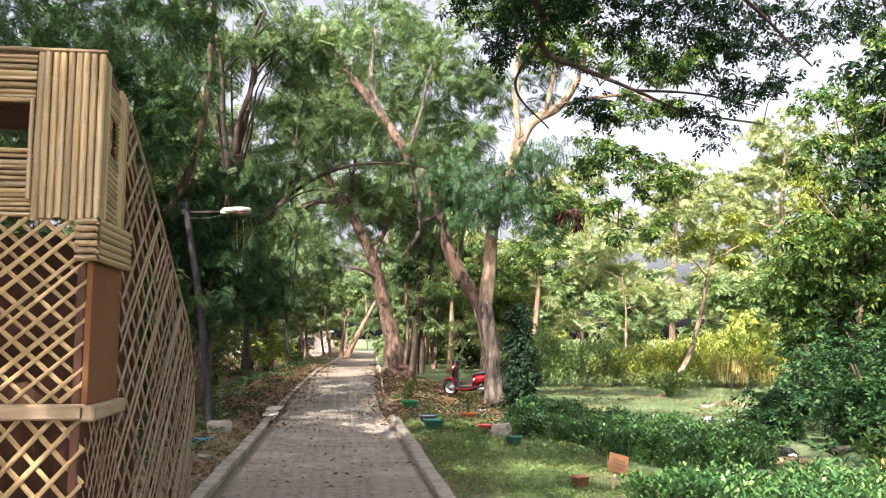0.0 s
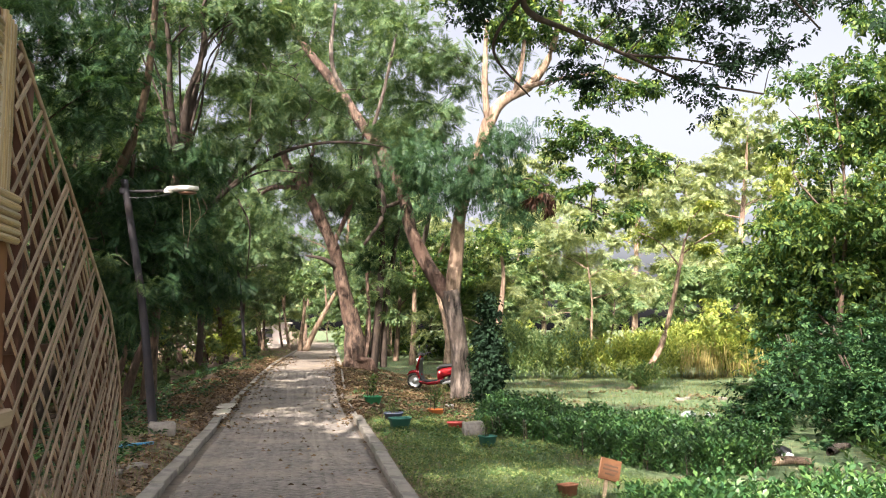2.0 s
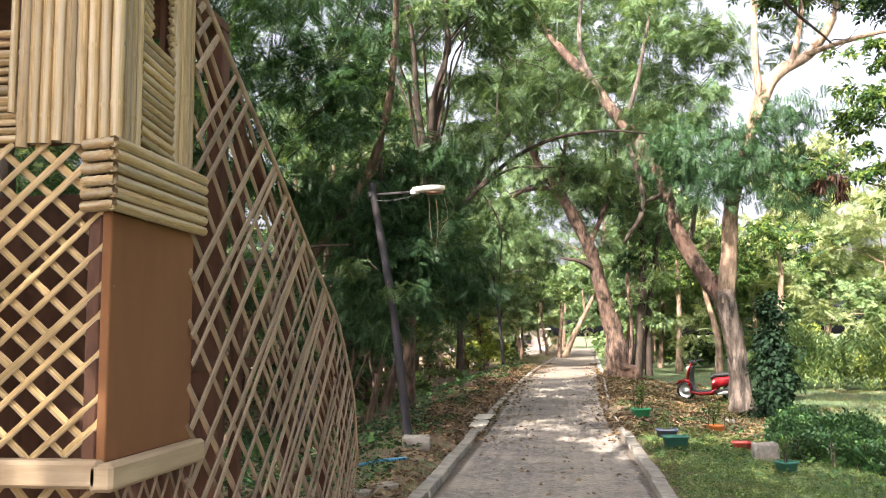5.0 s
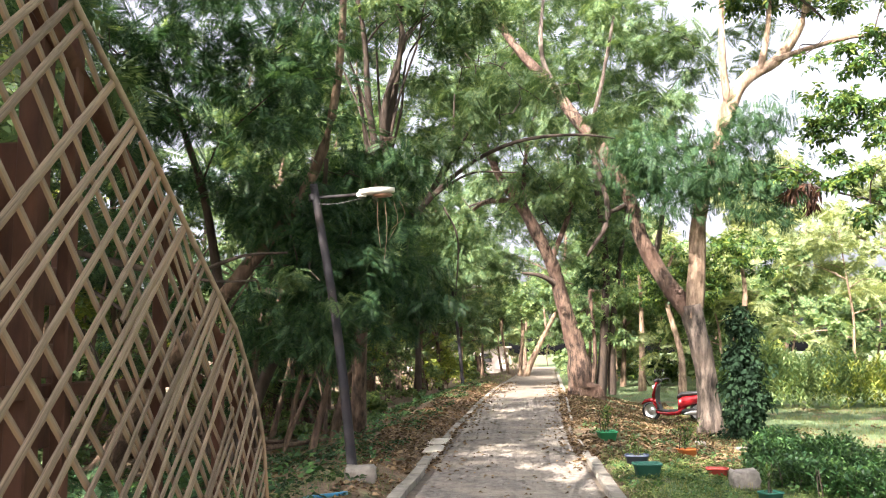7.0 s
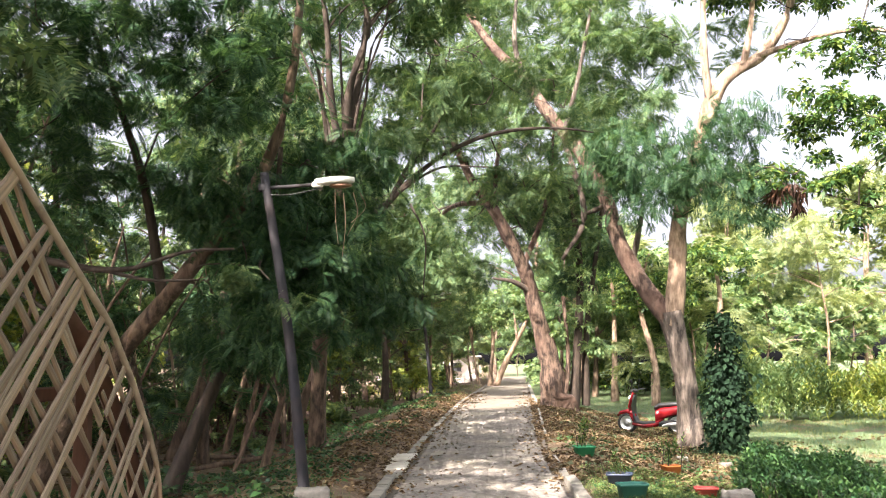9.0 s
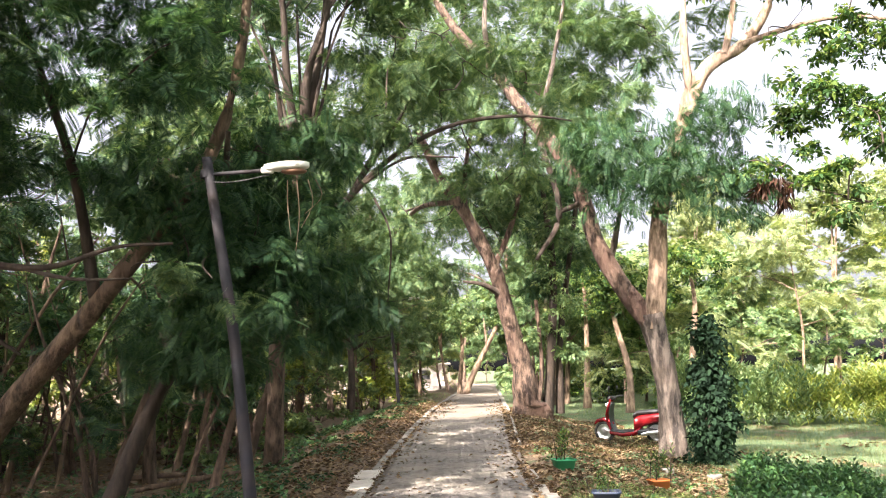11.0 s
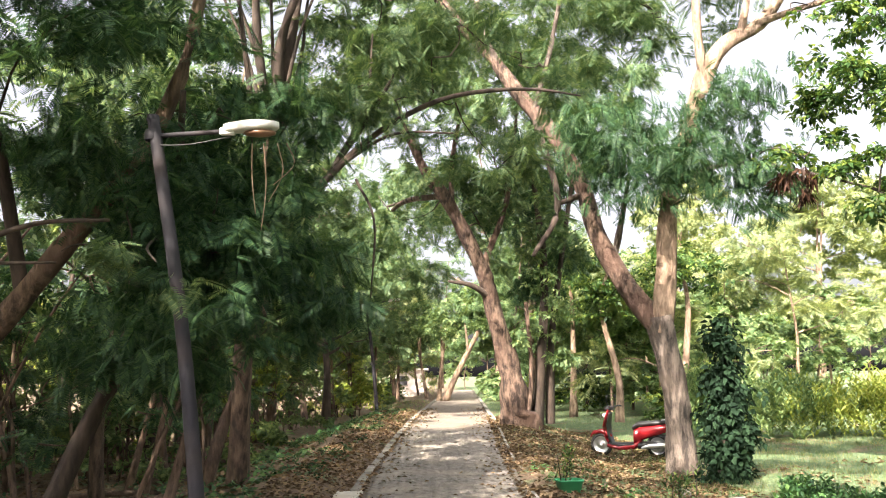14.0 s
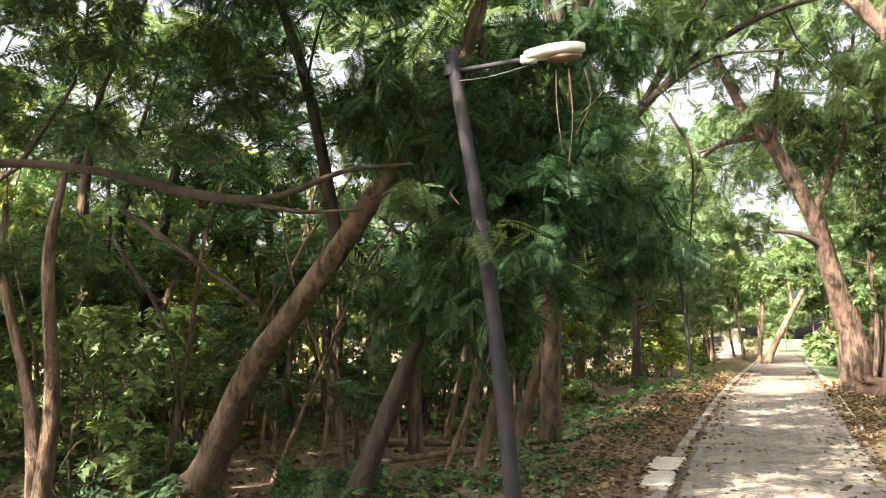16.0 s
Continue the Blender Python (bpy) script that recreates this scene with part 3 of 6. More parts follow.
        for y0, y1 in (((HY + 0.18, sy0), (sy1, HY + 0.45)) if sz0 < z < sz1 else ((HY + 0.18, HY + 0.45),)):
            pole(hut, (HX - 0.025, y0, z + 0.015), (HX - 0.025, y1, z - 0.015), r, rng)
        z += 2 * r + 0.002
    # side: projecting band of fat poles under the panel
    for k in range(6):
        z = mid - 0.02 - 0.043 * k
        pole(hut, (HX + 0.008, HY - 0.04, z), (HX + 0.012, HY + 0.68, z - 0.005), 0.0215, rng)
        pole(hut, (HX - 0.12, HY + 0.0, z), (HX + 0.01, HY - 0.03, z), 0.019, rng)
    # brown board below the band, and the ledge
    box_part("brown_board", (HX - 0.055, HY + 0.015, 1.19), (HX - 0.02, HY + 0.66, mid - 0.25), PLY, hut, "brown painted board panel", 0.004)
    box_part("corner_post", (HX - 0.11, HY + 0.02, 0.0), (HX - 0.06, HY + 0.07, mid), WOOD_DARK, hut)
    box_part("rear_post", (HX - 0.11, HY + 0.6, 0.0), (HX - 0.06, HY + 0.66, mid), WOOD_DARK, hut)
    for lo, hi in (((HX - 1.75, HY - 0.03, 1.11), (HX - 0.02, HY + 0.05, 1.20)), ((HX - 0.055, HY - 0.03, 1.1), (HX + 0.03, HY + 0.7, 1.19))):
        box_part("ledge", lo, hi, WOOD_RAIL, hut, "weathered plank ledge", 0.012)
    # roof plates and the far walls that close the hut
    box_part("roof", (HX - 1.75, HY + 0.08, top - 0.22), (HX - 0.08, HY + 1.15, top - 0.17), WOOD_DARK, hut)
    box_part("rear_post", (HX - 1.72, HY + 1.08, 0), (HX - 1.64, HY + 1.16, top - 0.22), WOOD_DARK, hut)
    box_part("rear_post", (HX - 1.72, HY + 0.03, 0), (HX - 1.64, HY + 0.09, top - 0.22), WOOD_DARK, hut)
    box_part("rear_post", (HX - 0.16, HY + 1.08, 0), (HX - 0.08, HY + 1.16, top - 0.22), WOOD_DARK, hut)
    box_part("back_wall", (HX - 1.72, HY + 1.1, 0.0), (HX - 0.1, HY + 1.13, 2.3), WOOD_DARK, hut)
    box_part("side_wall", (HX - 1.74, HY + 0.1, 0.0), (HX - 1.71, HY + 1.1, 2.3), WOOD_DARK, hut)
    # rough planks across the open rear bay behind the screen
    for k, z in enumerate((0.35, 0.62, 0.92, 1.2, 1.5, 1.82)):
        box_part("rear_plank", (HX - 0.62, HY + 1.18, z), (HX - 0.585, HY + 2.25, z + 0.13 + 0.02 * (k % 3)), WOOD_DARK, hut, bevel=0.006)
    for y in (HY + 1.2, HY + 2.2):
        box_part("rear_post", (HX - 0.68, y, 0), (HX - 0.62, y + 0.06, 2.1), WOOD_DARK, hut)
    # lattice on the front, above and below the ledge
    lattice(hut, (HX - 1.72, HY + 0.03, 0), (1, 0, 0), 1.68, lambda u: mid, 1.2, 0.088, 41, 0.027, BAMBOO_YELLOW, rng)
    lattice(hut, (HX - 1.72, HY + 0.03, 0), (1, 0, 0), 1.68, lambda u: 1.12, 0.03, 0.125, 48, 0.032, BAMBOO_YELLOW, rng)
    lattice(hut, (HX - 0.02, HY + 0.03, 0), (0, 1, 0), 0.64, lambda u: 1.1, 0.03, 0.085, 58, 0.02, BAMBOO_GREY, rng)
    return hut


SLATS = {}


def slat_mesh(mat):
    """A split of bamboo, one metre long: curved back, flat inside."""
    if mat.name not in SLATS:
        sec = [(-0.5, -0.12), (-0.32, 0.18), (0.0, 0.28), (0.32, 0.18), (0.5, -0.12), (0.0, -0.2)]
        xs = [0, 0.03, 0.3, 0.32, 0.34, 0.68, 0.7, 0.72, 1.0]
        gr = [0.9, 1, 1, 1.12, 1, 1, 1.12, 1, 0.9]
        V = [(x, a * g, b * g) for x, g in zip(xs, gr) for a, b in sec]
        F = [(i * 6 + k, i * 6 + (k + 1) % 6, (i + 1) * 6 + (k + 1) % 6, (i + 1) * 6 + k) for i in range(len(xs) - 1) for k in range(6)]
        F += [(5, 4, 3, 2, 1, 0), tuple(len(V) - 6 + k for k in range(6))]
        me = bpy.data.meshes.new("slat")
        me.from_pydata(V, [], F)
        me.update()
        me.materials.append(mat)
        SLATS[mat.name] = me
    return SLATS[mat.name]


def lattice(parent, origin, way, width, top, low, gap, angle, slat_w, mat, rng, outward=None, layers=(1, -1), loose=0.12):
    """Two layers of crossed splits in an upright plane, cut to the outline low <= z <= top(u)."""
    origin, way = Vector(origin), Vector(way).normalized()
    up = Vector((0, 0, 1))
    out = way.cross(up) if outward is None else outward
    me = slat_mesh(mat)
    off = Vector(root_place(parent))
    a = radians(angle)
    for s in layers:
        d = (math.cos(a), math.sin(a) * s)
        nrm = (-d[1], d[0])
        c = -6.0
        while c < 6.0:
            g = c + rng.uniform(-loose, loose) * gap
            tilt = rng.uniform(-0.17, 0.17) * loose
            run, best = None, (0, 0)
            for k in range(-420, 421):
                t = k * 0.02
                u, v = nrm[0] * g + d[0] * t, nrm[1] * g + (d[1] + tilt) * t
                inside = 0 <= u <= width and low <= v <= top(u)
                if inside and run is None:
                    run = t
                if not inside and run is not None:
                    best = (run, t)
                    break
            if best[1] - best[0] > 0.08:
                p, q = [(nrm[0] * g + d[0] * t, nrm[1] * g + (d[1] + tilt) * t) for t in best]
                A = origin + way * p[0] + up * p[1] + out * (0.008 * s)
                B = origin + way * q[0] + up * q[1] + out * (0.008 * s)
                x = (B - A).normalized()
                z = out.normalized()
                y = z.cross(x)
                m = Matrix((x, y, z)).transposed().to_4x4()
                ob = new("slat", me)
                ob.parent = parent
                ob.matrix_local = Matrix.Translation(A - off) @ m @ Matrix.Diagonal(((B - A).length, slat_w * rng.uniform(0.8, 1.15), slat_w * 0.6, 1))
            c += gap


def build_screen():
    """The lattice screen that runs on from the hut beside the path, its top falling in a curve to the ground."""
    rng = random.Random(5)
    scr = thing("lattice_screen", (-1.25, 6.7, 0), "tall weathered bamboo lattice screen with a sloping top edge", "screen")
    A, B, C = Vector((HX - 0.01, HY + 0.62, 0)), Vector((-1.21, 7.25, 0)), Vector((-1.24, 7.93, 0))
    L1, L2 = (B - A).length, (C - B).length

    def top1(u):
        y = A.y + (B.y - A.y) * u / L1
        return float(np.interp(y, [5.25, 5.7, 6.2, 6.85, 7.25], [3.1, 2.8, 2.47, 2.0, 1.72]))

    def top2(u):
        y = B.y + (C.y - B.y) * u / L2
        return float(np.interp(y, [7.25, 7.5, 7.7, 7.84, 7.93], [1.72, 1.5, 1.28, 1.06, 0.7]))

    w1, w2 = (B - A).normalized(), (C - B).normalized()
    lattice(scr, A, w1, L1, top1, 0.02, 0.14, 46, 0.035, BAMBOO_GREY, rng, loose=0.25)
    D = A + w1 * 0.85
    lattice(scr, D, w1, L1 - 0.85, lambda u: top1(u + 0.85), 0.02, 0.165, 51, 0.03, BAMBOO_GREY, rng, loose=0.3)
    lattice(scr, B, w2, L2, top2, 0.02, 0.095, 46, 0.03, BAMBOO_GREY, rng, loose=0.3)
    # edge rails of the sloping top, the timber behind it, and uprights
    def edge(dx, dz, n=12):
        pts = [A + w1 * (L1 * k / n) + Vector((dx, 0, top1(L1 * k / n) + dz)) for k in range(n + 1)]
        return pts + [B + w2 * (L2 * k / 6) + Vector((dx, 0, top2(L2 * k / 6) + dz)) for k in range(1, 7)]
    limb("edge_rail", [(*p, 0.013) for p in edge(0.012, 0.0)], BAMBOO_GREY, scr, n=40, segs=6, rough=0.03)
    limb("edge_timber", [(*p, 0.042) for p in edge(-0.075, -0.07)], WOOD_DARK, scr, n=40, segs=4, rough=0.0)
    for y, h in ((5.9, 2.7), (6.6, 2.2), (7.25, 1.7)):
        x = float(np.interp(y, [A.y, B.y], [A.x, B.x])) - 0.07
        box_part("upright", (x - 0.025, y - 0.025, -0.1), (x + 0.025, y + 0.025, h), WOOD_DARK, scr)
    for z in (0.75, 1.45):
        box_part("cross_bar", (HX - 0.12, HY + 0.68, z), (HX - 0.09, 7.25, z + 0.05), WOOD_DARK, scr)
    return scr


build_hut()
build_screen()


# ---------- street lamps ----------
def street_lamp(base, topv, arm_end, head_len, label, group="street lamps"):
    bx, by, bz = base
    tx, ty, tz = topv
    lamp = thing("street_lamp", base, label, "street lamp", group)
    mx, mz = bx + (tx - bx) * 0.42, bz + (tz - bz) * 0.5
    limb("pole", [(bx, by, bz - 0.1, 0.068), (mx, (by + ty) / 2, mz, 0.058), (tx, ty, tz, 0.052)], STEEL_DARK, lamp, n=16, segs=12, rough=0.0)
    lathe("cap", [(0.0, 0.02), (0.05, 0.018), (0.056, -0.03)], STEEL_DARK, lamp, (tx, ty, tz))
    lathe("base_collar", [(0.1, 0.0), (0.1, 0.05), (0.072, 0.07)], CONCRETE, lamp, (bx, by, bz - 0.02))
    ex, ey, ez = arm_end
    limb("arm", [(tx + 0.02, ty, tz - 0.17, 0.022), (ex, ey, ez, 0.022)], STEEL_DARK, lamp, n=5, segs=10, rough=0.0)
    limb("wire", [(tx + 0.04, ty - 0.03, tz - 0.26, 0.006), ((tx + ex) / 2, ey - 0.02, tz - 0.27, 0.006), (ex + 0.02, ey, ez - 0.05, 0.006)], BLACK, lamp, n=8, segs=5, rough=0.0)
    lathe("clamp", [(0.062, -0.21), (0.066, -0.2), (0.066, -0.13), (0.06, -0.12)], STEEL_DARK, lamp, (tx, ty, tz))
    # head: a flat rounded shell over a sunken lens
    L, W, H = head_len, head_len * 0.42, head_len * 0.2
    V, F, n, s = [], [], 13, 14
    for i in range(n):
        u = i / (n - 1)
        w = (math.sin(math.pi * min(1, 0.12 + 0.5 * u ** 0.6 if u < 0.6 else 0.12 + 0.5 * 0.6 ** 0.6 + (u - 0.6) * 0.9)) ** 0.5) * W / 2
        w = max(w * (0.62 + 0.38 * min(1, u * 2.2)), 0.01) if 0 < u < 1 else 0.02
        h = H * (0.62 + 0.38 * math.sin(math.pi * min(1, u * 0.9 + 0.1)))
        for k in range(s):
            th = 2 * math.pi * k / s
            c, sn = math.cos(th), math.sin(th)
            V.append((ex - 0.04 + L * u, ey + w * (abs(c) ** 0.7) * (1 if c > 0 else -1), ez + 0.02 + (h * 0.62 * abs(sn) ** 0.7 if sn > 0 else -h * 0.38 * abs(sn) ** 0.5) + 0.02 * u))
    for i in range(n - 1):
        for k in range(s):
            k2 = (k + 1) % s
            F.append((i * s + k, i * s + k2, (i + 1) * s + k2, (i + 1) * s + k))
    for i in (0, n - 1):
        F += [(i * s, i * s + k, i * s + k + 1, i * s + k + 2) for k in range(1, s - 2, 2)]
    quads("lamp_housing", V, F, LAMP_SHELL, lamp, "dusty white lamp housing", True)
    bm = bmesh.new()
    bmesh.ops.create_uvsphere(bm, u_segments=16, v_segments=8, radius=1.0)
    bm.transform(Matrix.Translation((ex - 0.04 + L * 0.66, ey, ez - H * 0.22)) @ Matrix.Diagonal((L * 0.30, W * 0.36, H * 0.34, 1)))
    part("lens", bm, LAMP_LENS, lamp, "brown lens", True)
    bm = bmesh.new()
    box(bm, (ex - 0.07, ey - 0.028, ez - 0.035), (ex + 0.06, ey + 0.028, ez + 0.03), 0.01)
    part("spigot", bm, LAMP_SHELL, lamp)
    return lamp


street_lamp((-1.95, 14.0, 0.08), (-2.52, 14.1, 3.87), (-1.85, 14.05, 3.72), 0.48, "dark steel street lamp leaning over the verge, white head")
street_lamp((-2.05, 36.0, 0.36), (-2.44, 36.0, 4.28), (-1.6, 36.0, 4.2), 0.4, "thin dark steel street lamp further along the verge")


# ---------- scooter ----------
def build_scooter():
    front, rear = Vector((3.6, 25.85, 0)), Vector((4.66, 25.25, 0))
    base_z = float(ground_z(4.1, 25.55))
    sc = thing("scooter", (rear.x, rear.y, base_z), "red motor scooter parked on leaf litter beside a tree", "scooter")
    d = (front - rear).normalized()
    side = Vector((0, 0, 1)).cross(d)

    def W(p):  # local (forward, left, up) to the world
        return Vector((rear.x, rear.y, base_z)) + d * p[0] + side * p[1] + Vector((0, 0, p[2]))

    M = Matrix((d, side, (0, 0, 1))).transposed().to_4x4()
    M.translation = (rear.x, rear.y, base_z)

    def shell(name, rows, mat, label="", ofs=0.0):
        """A lofted panel: rows of forward, up, half width, half height."""
        V, F, s = [], [], 10
        for f, z, w, h in rows:
            for k in range(s):
                th = 2 * math.pi * k / s
                c, sn = math.cos(th), math.sin(th)
                V.append(W((f, ofs + w * math.copysign(abs(c) ** 0.75, c), z + h * math.copysign(abs(sn) ** 0.75, sn))))
        n = len(rows)
        for i in range(n - 1):
            for k in range(s):
                F.append((i * s + k, i * s + (k + 1) % s, (i + 1) * s + (k + 1) % s, (i + 1) * s + k))
        for i in (0, n - 1):
            F += [(i * s, i * s + k, i * s + k + 1, i * s + k + 2) for k in range(1, s - 2, 2)]
        return quads(name, np.array([tuple(v) for v in V]), F, mat, sc, label, True)

    for f, nm in ((1.25, "front_wheel"), (0.0, "rear_wheel")):
        wh = None
        for piece, prof, mat in (("tyre", [(0.18, -0.045), (0.215, -0.048), (0.245, -0.03), (0.25, 0.0), (0.245, 0.03), (0.215, 0.048), (0.18, 0.045), (0.18, -0.045)], RUBBER), ("rim", [(0.185, -0.035), (0.15, -0.03), (0.14, -0.012), (0.05, -0.014), (0.05, -0.05), (0.0, -0.05), (0.0, 0.05), (0.05, 0.05), (0.05, 0.014), (0.14, 0.012), (0.15, 0.03), (0.185, 0.035)], CHROME)):
            turn = np.array([list(d), [0, 0, 1.0], list(side)]).T
            o = lathe(nm if wh is None else piece, prof, mat, sc if wh is None else wh, tuple(W((f, 0, 0.25))), segs=24, turn=turn)
            wh = wh or o
    shell("front_fender", [(1.5, 0.42, 0.03, 0.02), (1.42, 0.5, 0.075, 0.045), (1.25, 0.54, 0.085, 0.05), (1.1, 0.5, 0.085, 0.06), (1.02, 0.4, 0.06, 0.06)], RED_PAINT)
    shell("front_shield", [(1.06, 0.28, 0.13, 0.05), (1.13, 0.45, 0.17, 0.06), (1.15, 0.65, 0.2, 0.07), (1.1, 0.85, 0.17, 0.07), (1.04, 1.0, 0.12, 0.05)], RED_PAINT)
    shell("leg_shield", [(0.98, 0.28, 0.15, 0.03), (1.06, 0.5, 0.17, 0.035), (1.07, 0.7, 0.18, 0.035), (1.02, 0.92, 0.14, 0.03)], BLACK, "black inner leg shield")
    shell("floorboard", [(1.05, 0.28, 0.15, 0.03), (0.8, 0.25, 0.15, 0.045), (0.5, 0.27, 0.15, 0.05)], BLACK)
    shell("side_skirt", [(1.08, 0.24, 0.16, 0.05), (0.8, 0.19, 0.165, 0.055), (0.5, 0.23, 0.165, 0.07), (0.35, 0.32, 0.15, 0.06)], RED_PAINT)
    shell("body", [(0.5, 0.42, 0.12, 0.17), (0.35, 0.5, 0.16, 0.15), (0.05, 0.57, 0.17, 0.12), (-0.2, 0.62, 0.14, 0.09), (-0.36, 0.66, 0.07, 0.05)], RED_PAINT)
    shell("seat", [(0.52, 0.62, 0.1, 0.06), (0.4, 0.7, 0.14, 0.055), (0.1, 0.72, 0.15, 0.055), (-0.15, 0.74, 0.13, 0.05), (-0.26, 0.74, 0.08, 0.03)], BLACK, "long black seat")
    shell("rear_fender", [(-0.02, 0.47, 0.06, 0.03), (-0.22, 0.44, 0.07, 0.03), (-0.34, 0.3, 0.065, 0.03), (-0.38, 0.2, 0.05, 0.02)], BLACK)
    shell("engine_case", [(0.4, 0.25, 0.09, 0.07), (0.15, 0.27, 0.1, 0.085), (-0.05, 0.26, 0.08, 0.06)], BLACK, ofs=0.07)
    shell("exhaust", [(0.32, 0.2, 0.03, 0.03), (0.15, 0.24, 0.05, 0.05), (-0.22, 0.28, 0.05, 0.05), (-0.27, 0.28, 0.02, 0.02)], CHROME, "silver exhaust pipe", ofs=0.15)
    shell("headlight", [(1.2, 0.88, 0.03, 0.03), (1.17, 0.87, 0.09, 0.05), (1.1, 0.88, 0.09, 0.05)], LENS_CLEAR)
    shell("handlebar_cover", [(1.12, 1.02, 0.1, 0.05), (1.02, 1.04, 0.14, 0.05), (0.96, 1.02, 0.08, 0.03)], BLACK)
    shell("tail_light", [(-0.34, 0.66, 0.06, 0.03), (-0.42, 0.65, 0.05, 0.025)], LENS_RED)
    shell("grab_rail", [(-0.12, 0.79, 0.12, 0.015), (-0.34, 0.82, 0.1, 0.015), (-0.4, 0.8, 0.04, 0.012)], CHROME)
    shell("side_stand", [(0.55, 0.2, 0.012, 0.012), (0.5, 0.02, 0.012, 0.012)], BLACK, ofs=0.18)
    for s in (-1, 1):
        a = [W((1.0, s * 0.12, 1.05)), W((0.94, s * 0.3, 1.08)), W((0.88, s * 0.36, 1.07))]
        limb("handlebar", [(*p, 0.017) for p in a], BLACK, sc, n=6, segs=8, rough=0)
        st = [W((1.0, s * 0.2, 1.07)), W((1.02, s * 0.26, 1.18)), W((1.0, s * 0.28, 1.24))]
        limb("mirror_stalk", [(*p, 0.007) for p in st], BLACK, sc, n=6, segs=6, rough=0)
        bm = bmesh.new()
        bmesh.ops.create_uvsphere(bm, u_segments=12, v_segments=8, radius=1.0)
        bm.transform(Matrix.Translation(W((1.0, s * 0.29, 1.28))) @ M.to_3x3().to_4x4() @ Matrix.Diagonal((0.02, 0.06, 0.045, 1)))
        part("mirror", bm, BLACK, sc, "", True)
    return sc


build_scooter()


# ---------- pots, sign, stones and other loose things ----------
def planter(name, x, y, w, d, h, mat, label, category="planter", rz=0.0, plant=0.0, seed=0, tilt=0.0, leaf=None):
    """A tapered oblong planter with a rolled rim and soil, and a small plant where one grows in it."""
    z = float(ground_z(x, y)) - 0.01
    pot = thing(name, (x, y, z), label, category, "planters on the grass")
    T = pose(x, y, z, tilt, 0, rz)
    bm = bmesh.new()
    rings = []
    for f, zz in ((0.78, 0.0), (0.97, h * 0.86), (1.06, h * 0.87), (1.06, h), (0.95, h), (0.9, h * 0.8)):
        ring = []
        for k in range(16):
            th = 2 * math.pi * (k + 0.5) / 16
            c, s = math.cos(th), math.sin(th)
            q = 0.35
            ring.append(bm.verts.new((math.copysign(abs(c) ** q, c) * w / 2 * f, math.copysign(abs(s) ** q, s) * d / 2 * f, zz)))
        rings.append(ring)
    for a, b in zip(rings, rings[1:]):
        for k in range(16):
            bm.faces.new((a[k], a[(k + 1) % 16], b[(k + 1) % 16], b[k]))
    bm.faces.new(rings[0][::-1])
    bm.transform(T)
    part("pot", bm, mat, pot, "", True)
    bm = bmesh.new()
    g = bmesh.ops.create_grid(bm, x_segments=5, y_segments=4, size=0.5)
    for v in g["verts"]:
        v.co = Vector((v.co.x * w * 0.86, v.co.y * d * 0.86, h * 0.8 + 0.01 * noise.noise(v.co * 9)))
    bm.transform(T)
    part("soil", bm, SOIL, pot)
    if plant:
        rng = np.random.default_rng(seed)
        P = np.array([x, y, z + h * 0.8]) + rng.normal(0, 1, (26, 3)) * (w * 0.22, d * 0.22, 0) + rng.uniform(0, plant, (26, 1)) * (0, 0, 1)
        V, F = scatter(UPRIGHT, P, plant * 0.5, rng, (-15, 15), True)
        tagged(quads("plant", V, F, leaf or LEAF_BROAD, pot, "small green plant"), kind="stuff")
        for k in range(3):
            q = P[k] * (1, 1, 0) + (0, 0, z + h * 0.78)
            limb("stem", [(*q, 0.008), (q[0] + rng.normal(0, 0.03), q[1], q[2] + plant, 0.004)], BARK_DARK, pot, n=4, segs=5)
    return pot


planter("green_planter", 1.7, 18.6, 0.34, 0.3, 0.17, GREEN_POT, "bright green round plastic tub with a bare twig plant", plant=0.35, seed=1, rz=10)
planter("navy_planter", 1.78, 15.3, 0.32, 0.26, 0.18, NAVY_POT, "navy plastic planter with leafy seedlings on the grass", plant=0.22, seed=2, rz=-8)
planter("teal_planter", 1.76, 14.2, 0.34, 0.25, 0.19, TEAL_POT, "dark teal plastic planter on the grass beside the kerb", rz=6)
planter("orange_planter", 2.84, 17.3, 0.28, 0.24, 0.15, ORANGE_POT, "orange plastic planter with a spiky plant", plant=0.35, seed=3, rz=15)
planter("red_planter", 2.88, 15.4, 0.29, 0.21, 0.15, RED_POT, "red plastic planter with dry soil beside a block", rz=-10)
planter("teal_planter", 2.92, 13.0, 0.23, 0.2, 0.16, TEAL_POT, "dark teal planter with seedlings beside the hedge", plant=0.25, seed=5, rz=25)
planter("clay_planter", 2.92, 9.2, 0.18, 0.16, 0.15, CLAY_POT, "rusty brown clay planter with a bare stem", plant=0.0, seed=6, rz=20, tilt=-4)


def rough_block(name, at, size, mat, label, category, rz=0, seed=0, rx=0):
    bm = bmesh.new()
    box(bm, (-size[0] / 2, -size[1] / 2, 0), (size[0] / 2, size[1] / 2, size[2]), min(size) * 0.12)
    bmesh.ops.subdivide_edges(bm, edges=bm.edges, cuts=3, use_grid_fill=True)
    for v in bm.verts:
        v.co += min(size) * 0.16 * noise.noise_vector(v.co * (2.2 / max(size)) * 2 + Vector((seed * 3.1, 0, 0)))
    bm.transform(pose(at[0], at[1], float(ground_z(at[0], at[1])) - 0.02, rx, 0, rz))
    ob = part(name, bm, mat, None, "", True)
    return tagged(ob, label, category)


